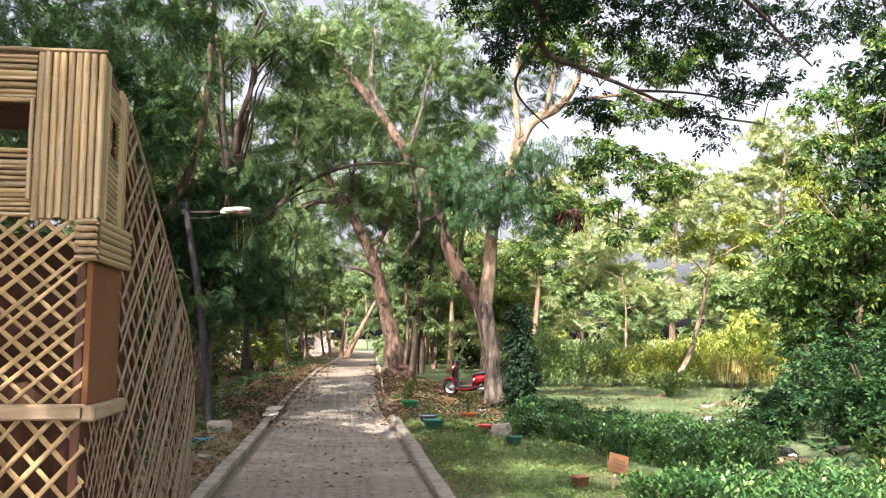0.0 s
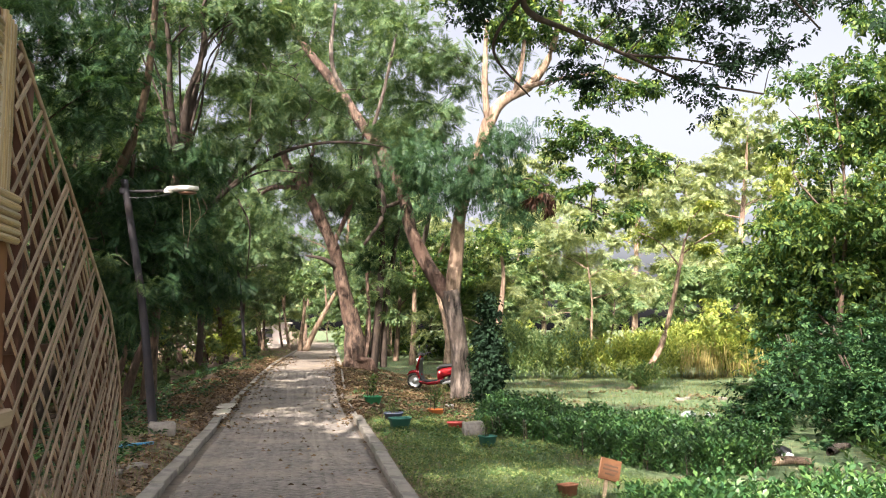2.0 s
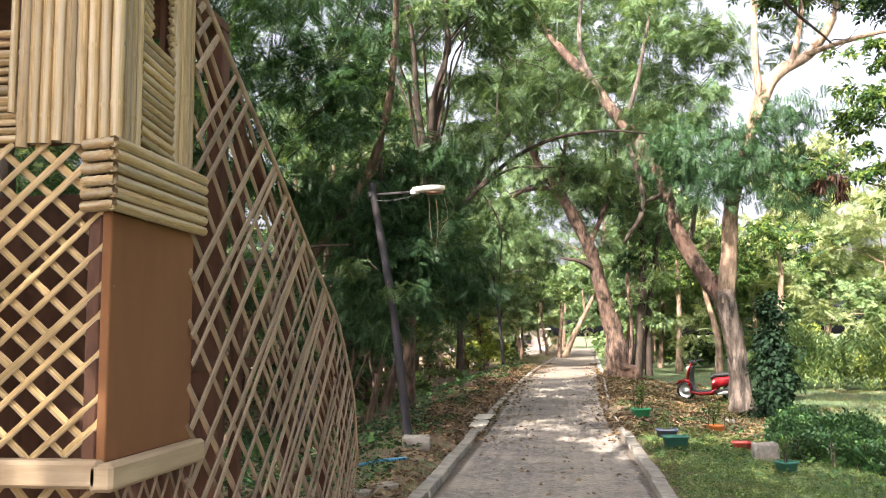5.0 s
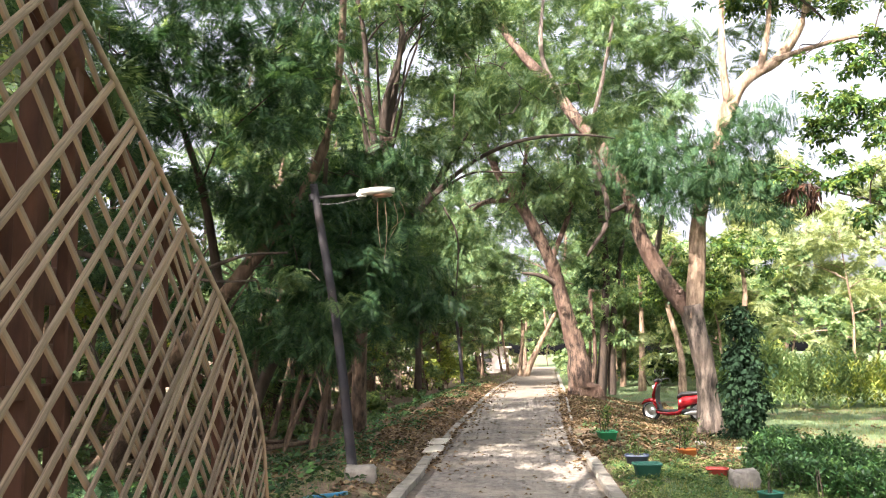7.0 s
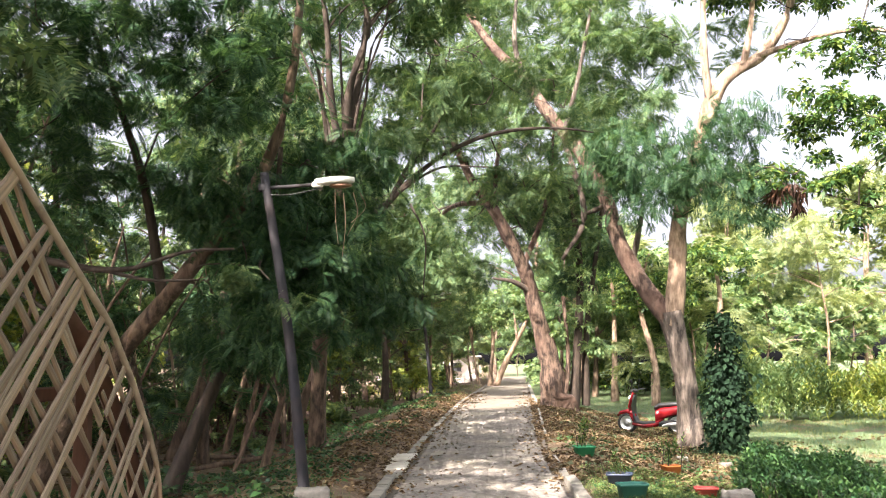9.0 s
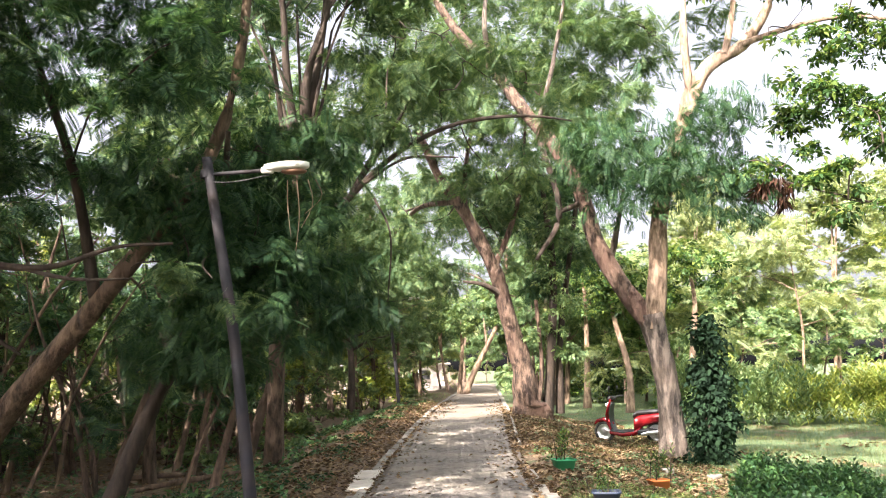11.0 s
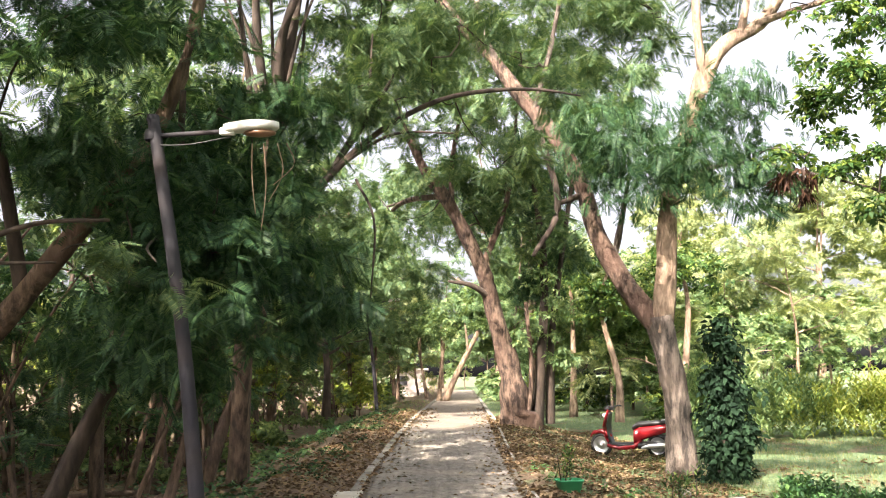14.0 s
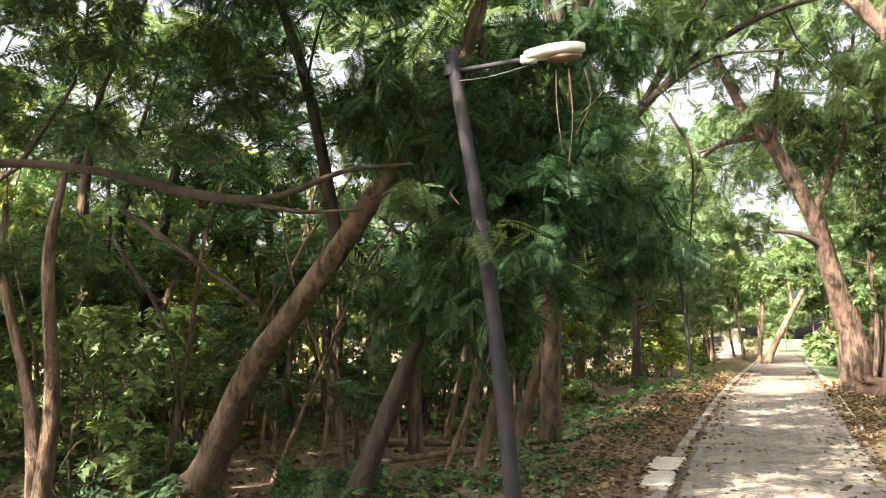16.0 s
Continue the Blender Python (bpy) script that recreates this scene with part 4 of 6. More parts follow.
rough_block("concrete_block", (3.0, 14.45, 0), (0.34, 0.22, 0.26), STONE, "weathered concrete block standing on the grass", "block", 8, 1)
rough_block("stone_block", (-1.72, 13.25, 0), (0.36, 0.22, 0.2), STONE, "pale rough stone block at the foot of the lamp", "stone", 10, 2)
rough_block("broken_stone", (-1.62, 10.6, 0), (0.28, 0.2, 0.05), STONE, "flat pale broken stone on the verge", "stone", 30, 4)
rough_block("broken_stone", (-1.75, 10.1, 0), (0.22, 0.16, 0.05), STONE, "flat pale broken stone on the verge", "stone", -20, 5)
for k, (x, y, s) in enumerate(((3.5, 19.5, 0.18), (4.1, 19.0, 0.2))):
    rough_block("rubble_stone", (x, y, 0), (s, s * 0.8, s * 0.55), STONE, "pale rubble stone half covered by dry leaves", "stone", 37 * k, k + 7)
for k, (x, y) in enumerate(((9.5, 20.6), (10.0, 21.2), (10.6, 20.5))):
    rough_block("pale_stone", (x, y, 0), (0.2, 0.14, 0.09), STONE, "pale stone on the lawn near the bushes", "stone", 50 * k, k + 20)


def build_sign():
    x, y = 3.3, 9.2
    z = float(ground_z(x, y))
    s = thing("wooden_sign", (x, y, z), "small orange-brown wooden sign on a tilted stake", "sign")
    T = pose(x, y, z, -6, 13, 12)
    bm = bmesh.new()
    box(bm, (-0.02, -0.012, -0.1), (0.02, 0.012, 0.25), 0.004)
    bm.transform(T)
    part("stake", bm, WOOD_RAIL, s)
    bm = bmesh.new()
    box(bm, (-0.13, -0.034, 0.2), (0.13, -0.013, 0.42), 0.006)
    bm.transform(T @ pose(0, 0, 0, 0, 3, 0))
    b = part("board", bm, SIGN_WOOD, s)
    for r, (z0, w) in enumerate(((0.34, 0.17), (0.3, 0.19), (0.255, 0.12))):
        bm = bmesh.new()
        box(bm, (-w / 2, -0.0375, z0), (w / 2, -0.0345, z0 + 0.018))
        bm.transform(T @ pose(0, 0, 0, 0, 3, 0))
        part("lettering", bm, INK, b)
    return s


build_sign()


def sack(x, y, w, seed, label, mat=SACK):
    bm = bmesh.new()
    bmesh.ops.create_icosphere(bm, subdivisions=3, radius=1.0)
    z = float(ground_z(x, y))
    for v in bm.verts:
        v.co += 0.22 * noise.noise_vector(v.co * 1.8 + Vector((seed, 0, 0)))
        v.co = Vector((v.co.x * w, v.co.y * w * 0.6, max(-0.1, v.co.z * w * 0.42)))
    bm.transform(pose(x, y, z + w * 0.25, 0, 0, 20 * seed))
    ob = part("sack", bm, mat, None, "", True)
    tagged(ob, label, "sack")


sack(8.0, 17.0, 0.18, 1, "crumpled white plastic sack lying on the lawn")
sack(8.42, 16.9, 0.15, 2, "crumpled white plastic sack lying on the lawn")
sack(6.95, 11.9, 0.2, 4, "dark bundle lying on bare soil", BLACK)
sack(6.92, 11.72, 0.1, 5, "small white plastic bag on a dark bundle")


def fallen_log(a, b, r, mat, label, seed=0):
    za, zb = float(ground_z(a[0], a[1])) + r * 0.8, float(ground_z(b[0], b[1])) + r * 0.8
    ob = limb("fallen_log", [(a[0], a[1], za, r), ((a[0] + b[0]) / 2, (a[1] + b[1]) / 2 + 0.03, (za + zb) / 2 + 0.02, r * 0.95), (b[0], b[1], zb, r * 0.8)], mat, None, "", 8, 9, 0.08, seed)
    tagged(ob, label, "log", "logs on the ground")


fallen_log((6.25, 11.1), (6.85, 11.0), 0.06, BARK_PALE, "short pale log lying on bare soil")
fallen_log((7.5, 11.6), (8.2, 12.2), 0.06, BARK_GREY, "short grey log lying on bare soil", 2)

hose = limb("blue_pipe", [(-2.15, 11.7, 0.12, 0.022), (-1.95, 11.85, 0.15, 0.022), (-1.75, 12.1, 0.14, 0.022), (-1.68, 12.25, 0.13, 0.022)], BLUE_HOSE, n=12, segs=8, rough=0)
tagged(hose, "short blue plastic pipe lying on the verge", "pipe")


# ---------- trees along the path ----------
def forked_tree():
    """The grey tree beside the scooter: a leaning trunk that forks into two limbs."""
    t = thing("forked_tree", (4.4, 22.3, -0.25), "tall grey tree with a forked trunk and feathery hanging foliage", "tree")
    limb("trunk", [(4.3, 22.2, -0.4, 0.3), (4.27, 22.2, 0.5, 0.24), (4.16, 22.1, 1.4, 0.225), (3.95, 22.0, 2.6, 0.24)], BARK_GREY, t, n=22, segs=14, flare=0.5, seed=1)
    left = [(4.0, 22.0, 2.3, 0.2), (3.4, 22.3, 3.29, 0.19), (3.02, 22.6, 4.22, 0.17), (2.82, 22.9, 5.2, 0.16), (2.25, 23.1, 6.42, 0.15), (1.82, 23.4, 7.12, 0.14), (1.15, 23.7, 8.22, 0.13), (0.19, 24.0, 9.5, 0.1), (-0.6, 24.2, 11.0, 0.06)]
    right = [(3.98, 22.0, 2.3, 0.2), (4.09, 21.9, 3.46, 0.19), (4.18, 21.9, 4.32, 0.17), (4.42, 21.8, 5.38, 0.15), (4.68, 21.8, 6.16, 0.17), (4.97, 21.7, 7.03, 0.17), (5.35, 21.6, 7.56, 0.14), (6.04, 21.6, 7.96, 0.12), (6.6, 21.5, 8.9, 0.09), (6.9, 21.4, 10.4, 0.05)]
    # limbs of one tree: the sunlit one given paler bark, the dimmer one darker
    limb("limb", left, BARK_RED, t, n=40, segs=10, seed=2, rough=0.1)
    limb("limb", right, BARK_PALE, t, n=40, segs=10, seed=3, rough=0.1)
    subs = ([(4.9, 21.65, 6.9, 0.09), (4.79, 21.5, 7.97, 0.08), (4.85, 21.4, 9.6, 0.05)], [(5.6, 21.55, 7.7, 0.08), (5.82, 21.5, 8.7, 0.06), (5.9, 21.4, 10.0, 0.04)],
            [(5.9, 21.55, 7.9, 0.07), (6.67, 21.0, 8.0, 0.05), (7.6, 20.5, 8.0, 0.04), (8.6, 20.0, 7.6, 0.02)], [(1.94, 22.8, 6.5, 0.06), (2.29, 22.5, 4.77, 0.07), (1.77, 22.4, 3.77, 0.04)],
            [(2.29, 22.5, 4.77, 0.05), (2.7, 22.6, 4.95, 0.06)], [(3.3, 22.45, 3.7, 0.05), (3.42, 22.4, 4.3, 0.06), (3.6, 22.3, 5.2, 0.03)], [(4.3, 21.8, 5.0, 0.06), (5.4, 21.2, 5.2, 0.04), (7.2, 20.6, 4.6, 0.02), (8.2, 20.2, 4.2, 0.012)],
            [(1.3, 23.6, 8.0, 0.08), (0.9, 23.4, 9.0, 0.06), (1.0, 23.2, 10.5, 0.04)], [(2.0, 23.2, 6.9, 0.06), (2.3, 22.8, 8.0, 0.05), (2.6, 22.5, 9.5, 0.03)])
    # branch bark goes from pale to dark, imitating sun and shade
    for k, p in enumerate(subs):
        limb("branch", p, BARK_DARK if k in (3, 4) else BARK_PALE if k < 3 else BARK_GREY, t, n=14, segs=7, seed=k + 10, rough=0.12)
    # low foliage in the dim tone, upper crown pale: shade and light as colour
    low = [(3.6, 21.3, 5.2, 1.1, 0.9, 0.55), (4.7, 21.2, 5.3, 1.2, 0.8, 0.6), (5.5, 21.2, 4.9, 0.7, 0.6, 0.6), (2.9, 21.8, 5.9, 1.0, 0.9, 0.6), (5.1, 21.2, 6.2, 0.9, 0.8, 0.5)]
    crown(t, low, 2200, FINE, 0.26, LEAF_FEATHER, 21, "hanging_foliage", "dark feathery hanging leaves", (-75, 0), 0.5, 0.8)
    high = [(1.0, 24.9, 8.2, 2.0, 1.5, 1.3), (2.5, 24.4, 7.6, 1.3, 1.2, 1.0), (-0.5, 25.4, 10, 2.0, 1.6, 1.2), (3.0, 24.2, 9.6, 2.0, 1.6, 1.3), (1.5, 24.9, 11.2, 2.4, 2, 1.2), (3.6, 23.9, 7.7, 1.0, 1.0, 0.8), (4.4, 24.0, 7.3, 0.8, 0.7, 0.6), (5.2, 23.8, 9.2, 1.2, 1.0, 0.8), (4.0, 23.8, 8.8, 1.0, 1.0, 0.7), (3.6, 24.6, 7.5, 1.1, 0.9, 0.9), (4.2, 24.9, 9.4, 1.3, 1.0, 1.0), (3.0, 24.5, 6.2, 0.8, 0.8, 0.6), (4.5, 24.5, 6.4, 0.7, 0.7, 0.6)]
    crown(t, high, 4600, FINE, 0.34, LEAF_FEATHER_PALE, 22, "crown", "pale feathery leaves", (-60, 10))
    broad = [(7.2, 20.4, 6.4, 1.3, 1.0, 0.55), (8.3, 20.0, 5.6, 1.1, 0.9, 0.45), (7.5, 20.2, 7.6, 1.5, 1.0, 0.45), (6.6, 20.6, 5.2, 0.9, 0.8, 0.4), (7.6, 20.2, 4.5, 1.0, 0.8, 0.35), (6.2, 20.8, 9.3, 1.6, 1.2, 0.7), (8.4, 20, 9.0, 1.5, 1.2, 0.6), (5.2, 21.6, 10.6, 2, 1.5, 0.8)]
    crown(t, broad, 3000, BROAD, 0.26, LEAF_BROAD, 23, "crown", "broad green and yellowing leaves", (-40, 20), 0.24)
    twigs(t, broad, [(5.9, 21.5, 7.9), (6.67, 21.0, 8.0), (7.6, 20.5, 8.0), (5.4, 21.2, 5.2), (7.2, 20.6, 4.6), (6.6, 21.5, 8.9)], 60, BARK_DARK, 24, 0.012)
    twigs(t, high, [(2.25, 23.1, 6.42), (1.15, 23.7, 8.22), (0.19, 24, 9.5), (2.3, 22.8, 8.0), (4.79, 21.5, 7.97)], 40, BARK_DARK, 25, 0.014)
    tagged(crown(t, [(6.05, 20.9, 4.7, 0.45, 0.3, 0.4)], 90, POD_SPRAY, 0.3, POD, 26, "pod_spray", "dry brown seed pods", (-10, 10)), kind="stuff")


forked_tree()


def ivy_column():
    x, y = 4.74, 21.35
    z = float(ground_z(x, y))
    t = thing("ivy_bush", (x, y, z), "dark ivy-covered stump column beside the forked tree", "shrub")
    limb("stem", [(x, y, z - 0.1, 0.14), (x + 0.05, y, z + 1.2, 0.1), (x + 0.12, y, z + 2.3, 0.04)], BARK_DARK, t, n=10, segs=8)
    rng = np.random.default_rng(31)
    lumps = [(x + 0.1 * h + rng.normal(0, 0.09), y + rng.normal(0, 0.08), z + 0.15 + 2.5 * h, 0.36 - 0.2 * h, 0.36 - 0.2 * h, 0.22) for h in np.linspace(0, 1, 15)]
    crown(t, lumps, 1300, BROAD_FEW, 0.24, LEAF_SHADED, 32, "foliage", "", (-75, -5), 0.45, 0.8)


ivy_column()


def leaning_tree():
    """The big tree with flaking red-brown bark that leans over the path."""
    z = float(ground_z(2.1, 29.5))
    t = thing("leaning_tree", (2.1, 29.5, z), "big leaning tree with flaking red-brown bark, buttressed foot", "tree")
    limb("trunk", [(2.15, 29.5, z - 0.15, 0.46), (2.0, 29.3, z + 0.6, 0.36), (1.86, 29.2, 1.8, 0.27), (1.56, 29.0, 3.0, 0.22), (1.26, 28.8, 4.2, 0.2), (0.7, 28.5, 5.36, 0.17), (0.2, 28.2, 6.2, 0.16), (-0.3, 28.0, 6.9, 0.12), (-1.0, 27.8, 8.6, 0.07)], BARK_RED, t, n=44, segs=16, flare=0.32, seed=7, rough=0.12)
    for k, p in enumerate(([(1.45, 28.9, 3.6, 0.1), (0.9, 28.6, 3.9, 0.07), (0.3, 28.4, 4.0, 0.03)], [(2.6, 29.6, z, 0.17), (2.75, 29.5, 2.0, 0.13), (2.9, 29.4, 4.5, 0.1), (2.6, 29.2, 7.5, 0.06)], [(3.0, 29.9, z, 0.13), (3.05, 29.8, 2.2, 0.1), (3.4, 29.7, 4.6, 0.08), (3.9, 29.6, 7.5, 0.05)],
                           [(2.3, 29.3, z, 0.08), (2.45, 29.2, 1.6, 0.06), (2.35, 29.1, 3.5, 0.05)], [(1.2, 28.7, 4.4, 0.09), (1.9, 28.6, 6.2, 0.07), (2.2, 28.6, 8.5, 0.04)], [(0.4, 28.3, 5.9, 0.08), (0.5, 28.2, 7.5, 0.06), (1.0, 28.0, 9.5, 0.04)], [(0.2, 28.2, 6.2, 0.09), (0.1, 30.5, 7.2, 0.07), (0.3, 34, 8.0, 0.03)])):
        limb("branch" if k in (0, 4, 5) else "stem", p, BARK_DARK if k in (0, 1, 2) else BARK_RED, t, n=14, segs=8, seed=40 + k, rough=0.12)
    body = [(-0.2, 28.5, 7.4, 1.8, 1.6, 1.3), (1.8, 28.8, 6.8, 1.4, 1.3, 1.2), (0.2, 28.0, 9.6, 2.4, 2.0, 1.4), (2.6, 29.0, 9.0, 2.2, 1.8, 1.5), (3.2, 29.5, 5.4, 0.9, 0.9, 1.1), (1.2, 29.6, 5.2, 0.8, 0.8, 0.9), (-1.3, 28, 9.2, 1.6, 1.6, 1.2), (1.0, 29, 11.8, 3.0, 2.5, 1.4), (-0.7, 32.5, 6.6, 1.7, 1.5, 1.2), (0.6, 35, 7.6, 2.0, 1.8, 1.4), (-1.8, 34, 5.4, 1.1, 1.1, 0.9)]
    crown(t, body, 4200, FEATHER, 0.40, LEAF_FEATHER_PALE, 41, "crown", "pale feathery leaves", (-60, 10))
    limb("limb", [(0.2, 28.2, 6.2, 0.09), (-1.0, 31.0, 6.6, 0.07), (-2.0, 34.5, 6.4, 0.03)], BARK_RED, t, n=14, segs=7, seed=48)
    reach = [(-1.4, 33, 5.0, 1.1, 1.0, 0.9), (-2.2, 35, 6.6, 1.3, 1.2, 1.1), (-0.4, 34, 4.7, 0.8, 0.8, 0.7), (-2.9, 36, 5.0, 1.2, 1.1, 1.0), (-1.5, 36, 8.2, 1.5, 1.3, 1.0)]
    crown(t, reach, 1900, FEATHER, 0.34, LEAF_FEATHER_PALE, 45, "crown", "pale feathery leaves over the path", (-65, 5))
    twigs(t, reach, [(-1.0, 31.0, 6.6), (-2.0, 34.5, 6.4)], 30, BARK_DARK, 46, 0.012)
    # same leaf in the dimmer tone, darkening this part of the crown
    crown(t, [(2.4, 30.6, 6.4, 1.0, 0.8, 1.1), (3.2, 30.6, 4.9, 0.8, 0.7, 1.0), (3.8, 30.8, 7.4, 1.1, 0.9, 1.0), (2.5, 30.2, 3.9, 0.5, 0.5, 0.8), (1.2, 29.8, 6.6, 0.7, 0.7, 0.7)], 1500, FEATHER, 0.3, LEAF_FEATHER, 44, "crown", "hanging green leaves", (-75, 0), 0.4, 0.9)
    crown(t, [(2.9, 29.2, 3.6, 0.6, 0.5, 1.2), (3.3, 29.4, 2.2, 0.5, 0.4, 0.9), (2.5, 29.2, 4.9, 0.6, 0.5, 0.8), (2.2, 29.1, 2.9, 0.3, 0.3, 0.6)], 480, BROAD, 0.22, LEAF_FAR, 42, "creeper", "light green creeper leaves", (-60, 10))
    twigs(t, body, [(0.7, 28.5, 5.36), (-0.3, 28, 6.9), (1.9, 28.6, 6.2), (0.5, 28.2, 7.5), (2.9, 29.4, 4.5), (3.4, 29.7, 4.6)], 50, BARK_DARK, 43, 0.018)


leaning_tree()


def arching_tree():
    """The dark tree that leans out of the wood behind the lamp and sends a bare arching branch over the path."""
    t = thing("arching_tree", (-4.42, 16.5, -0.3), "dark leaning tree with a bare branch arching over the path", "tree")
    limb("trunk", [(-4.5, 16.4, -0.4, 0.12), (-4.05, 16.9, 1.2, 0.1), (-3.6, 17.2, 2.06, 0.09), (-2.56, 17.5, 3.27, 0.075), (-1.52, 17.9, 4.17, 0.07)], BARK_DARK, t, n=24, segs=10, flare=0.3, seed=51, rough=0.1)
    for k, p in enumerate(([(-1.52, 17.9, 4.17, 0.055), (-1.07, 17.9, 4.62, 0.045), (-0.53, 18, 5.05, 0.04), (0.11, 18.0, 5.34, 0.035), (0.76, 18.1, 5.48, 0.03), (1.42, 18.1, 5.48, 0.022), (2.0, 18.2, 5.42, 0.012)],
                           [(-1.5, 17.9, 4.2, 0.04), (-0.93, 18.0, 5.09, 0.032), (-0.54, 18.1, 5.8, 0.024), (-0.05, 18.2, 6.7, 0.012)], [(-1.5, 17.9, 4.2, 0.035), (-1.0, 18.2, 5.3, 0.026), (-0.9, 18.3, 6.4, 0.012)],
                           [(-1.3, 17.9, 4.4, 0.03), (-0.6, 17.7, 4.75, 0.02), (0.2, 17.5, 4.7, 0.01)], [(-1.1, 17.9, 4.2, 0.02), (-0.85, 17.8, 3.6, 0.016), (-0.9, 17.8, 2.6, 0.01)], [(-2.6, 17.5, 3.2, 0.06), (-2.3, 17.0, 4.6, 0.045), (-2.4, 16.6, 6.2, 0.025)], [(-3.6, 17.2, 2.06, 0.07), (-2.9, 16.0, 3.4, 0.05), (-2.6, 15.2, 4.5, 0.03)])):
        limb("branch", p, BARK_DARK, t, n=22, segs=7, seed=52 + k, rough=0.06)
    near = [(-2.7, 15.6, 2.9, 1.0, 0.8, 0.7), (-1.9, 15.8, 3.2, 0.75, 0.7, 0.6), (-3.4, 15.6, 3.9, 1.2, 0.9, 0.7), (-2.2, 16.4, 4.3, 1.0, 0.9, 0.6), (-1.5, 16.6, 2.6, 0.6, 0.6, 0.6), (-3.2, 16.2, 2.0, 0.9, 0.8, 0.6), (-2.3, 15.2, 2.2, 0.6, 0.5, 0.4)]
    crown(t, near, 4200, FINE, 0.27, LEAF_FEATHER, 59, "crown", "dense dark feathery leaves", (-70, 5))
    crown(t, [(-2.45, 13.75, 2.55, 0.38, 0.2, 0.16), (-2.15, 13.7, 2.35, 0.25, 0.15, 0.12)], 70, FINE, 0.22, LEAF_FEATHER_PALE, 60, "spray", "lighter leaf spray hanging by the lamp", (-45, 5), 0.5)
    limb("branch", [(-2.9, 15.6, 3.1, 0.02), (-2.7, 14.6, 2.8, 0.014), (-2.35, 13.8, 2.55, 0.008)], BARK_DARK, t, n=8, segs=5)
    for k, (dx, dz) in enumerate(((0.0, 0.75), (0.06, 0.5), (-0.05, 0.6), (0.1, 0.35))):
        limb("vine", [(-1.55 + dx * 2, 14.1, 3.62, 0.006), (-1.52 + dx * 2.4, 14.08, 3.6 - dz * 0.5, 0.005), (-1.56 + dx, 14.1, 3.6 - dz, 0.004)], BARK_PALE, t, "dry vine hanging below the lamp", n=8, segs=5, seed=k)
    hang = [(-1.2, 18.0, 5.2, 0.7, 0.8, 0.5), (-0.4, 18.2, 5.9, 0.8, 0.8, 0.5), (0.4, 18.3, 6.5, 0.9, 0.8, 0.6), (0.8, 19.0, 4.9, 0.8, 0.7, 0.45), (-0.8, 18.8, 6.8, 0.9, 0.8, 0.5), (1.8, 18.6, 5.9, 0.7, 0.6, 0.4)]
    crown(t, hang, 1300, FINE, 0.28, LEAF_FEATHER_PALE, 61, "crown", "pale feathery leaves along the arching branch", (-65, 5))
    twigs(t, near + hang, [(-2.56, 17.5, 3.27), (-1.07, 17.9, 4.62), (-0.5, 18, 5.1), (-2.9, 16.0, 3.4), (-2.3, 17, 4.6)], 60, BARK_DARK, 62, 0.01)


arching_tree()


def many_stemmed_tree():
    t = thing("many_stemmed_tree", (-3.0, 20.0, -0.25), "tall tree with a fan of bare reddish stems", "tree")
    limb("trunk", [(-3.1, 20.2, -0.4, 0.15), (-2.9, 19.6, 2.5, 0.13), (-2.3, 18.7, 5.2, 0.13), (-2.2, 18.5, 5.7, 0.13)], BARK_FOREST, t, n=20, segs=10, flare=0.4, seed=70)
    rng = random.Random(4)
    for k in range(8):
        a = -1.2 + 2.4 * k / 7 + rng.uniform(-0.2, 0.2)
        r = 0.085 if k in (2, 4, 5) else 0.032
        z0 = 4.9 + rng.uniform(0, 1.1)
        x0 = -2.32 + 0.12 * math.sin(a)
        pts = [(x0, 18.55, z0, r)]
        for u in (0.3, 0.6, 0.8, 1.0):
            pts.append((x0 + (1.35 * u ** 1.4) * math.sin(a) + rng.uniform(-0.17, 0.17), 18.5 + 0.5 * u * math.sin(k * 2.3), z0 + (8.9 - z0) * u, r * (1 - 0.7 * u)))
        # stems darkened by bark colour, for the shade they stand in
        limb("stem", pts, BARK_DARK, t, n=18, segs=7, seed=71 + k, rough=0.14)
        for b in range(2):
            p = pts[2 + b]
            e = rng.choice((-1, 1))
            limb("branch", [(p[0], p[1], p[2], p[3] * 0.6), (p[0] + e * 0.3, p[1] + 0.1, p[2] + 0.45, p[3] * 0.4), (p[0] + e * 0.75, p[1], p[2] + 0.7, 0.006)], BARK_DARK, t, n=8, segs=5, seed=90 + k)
    body = [(-2.6, 18.8, 8.8, 2.0, 1.6, 1.0), (-3.8, 19.2, 7.4, 1.2, 1.2, 0.9), (-1.0, 19.2, 8.6, 1.2, 1.2, 0.9), (-3.2, 19.6, 5.0, 1.2, 1.0, 0.9), (-1.6, 20.0, 6.6, 0.9, 0.9, 0.9), (-4.6, 19.0, 6.0, 1.2, 1.2, 0.9)]
    crown(t, body, 3000, FEATHER, 0.34, LEAF_FEATHER_PALE, 80, "crown", "", (-60, 10))


many_stemmed_tree()


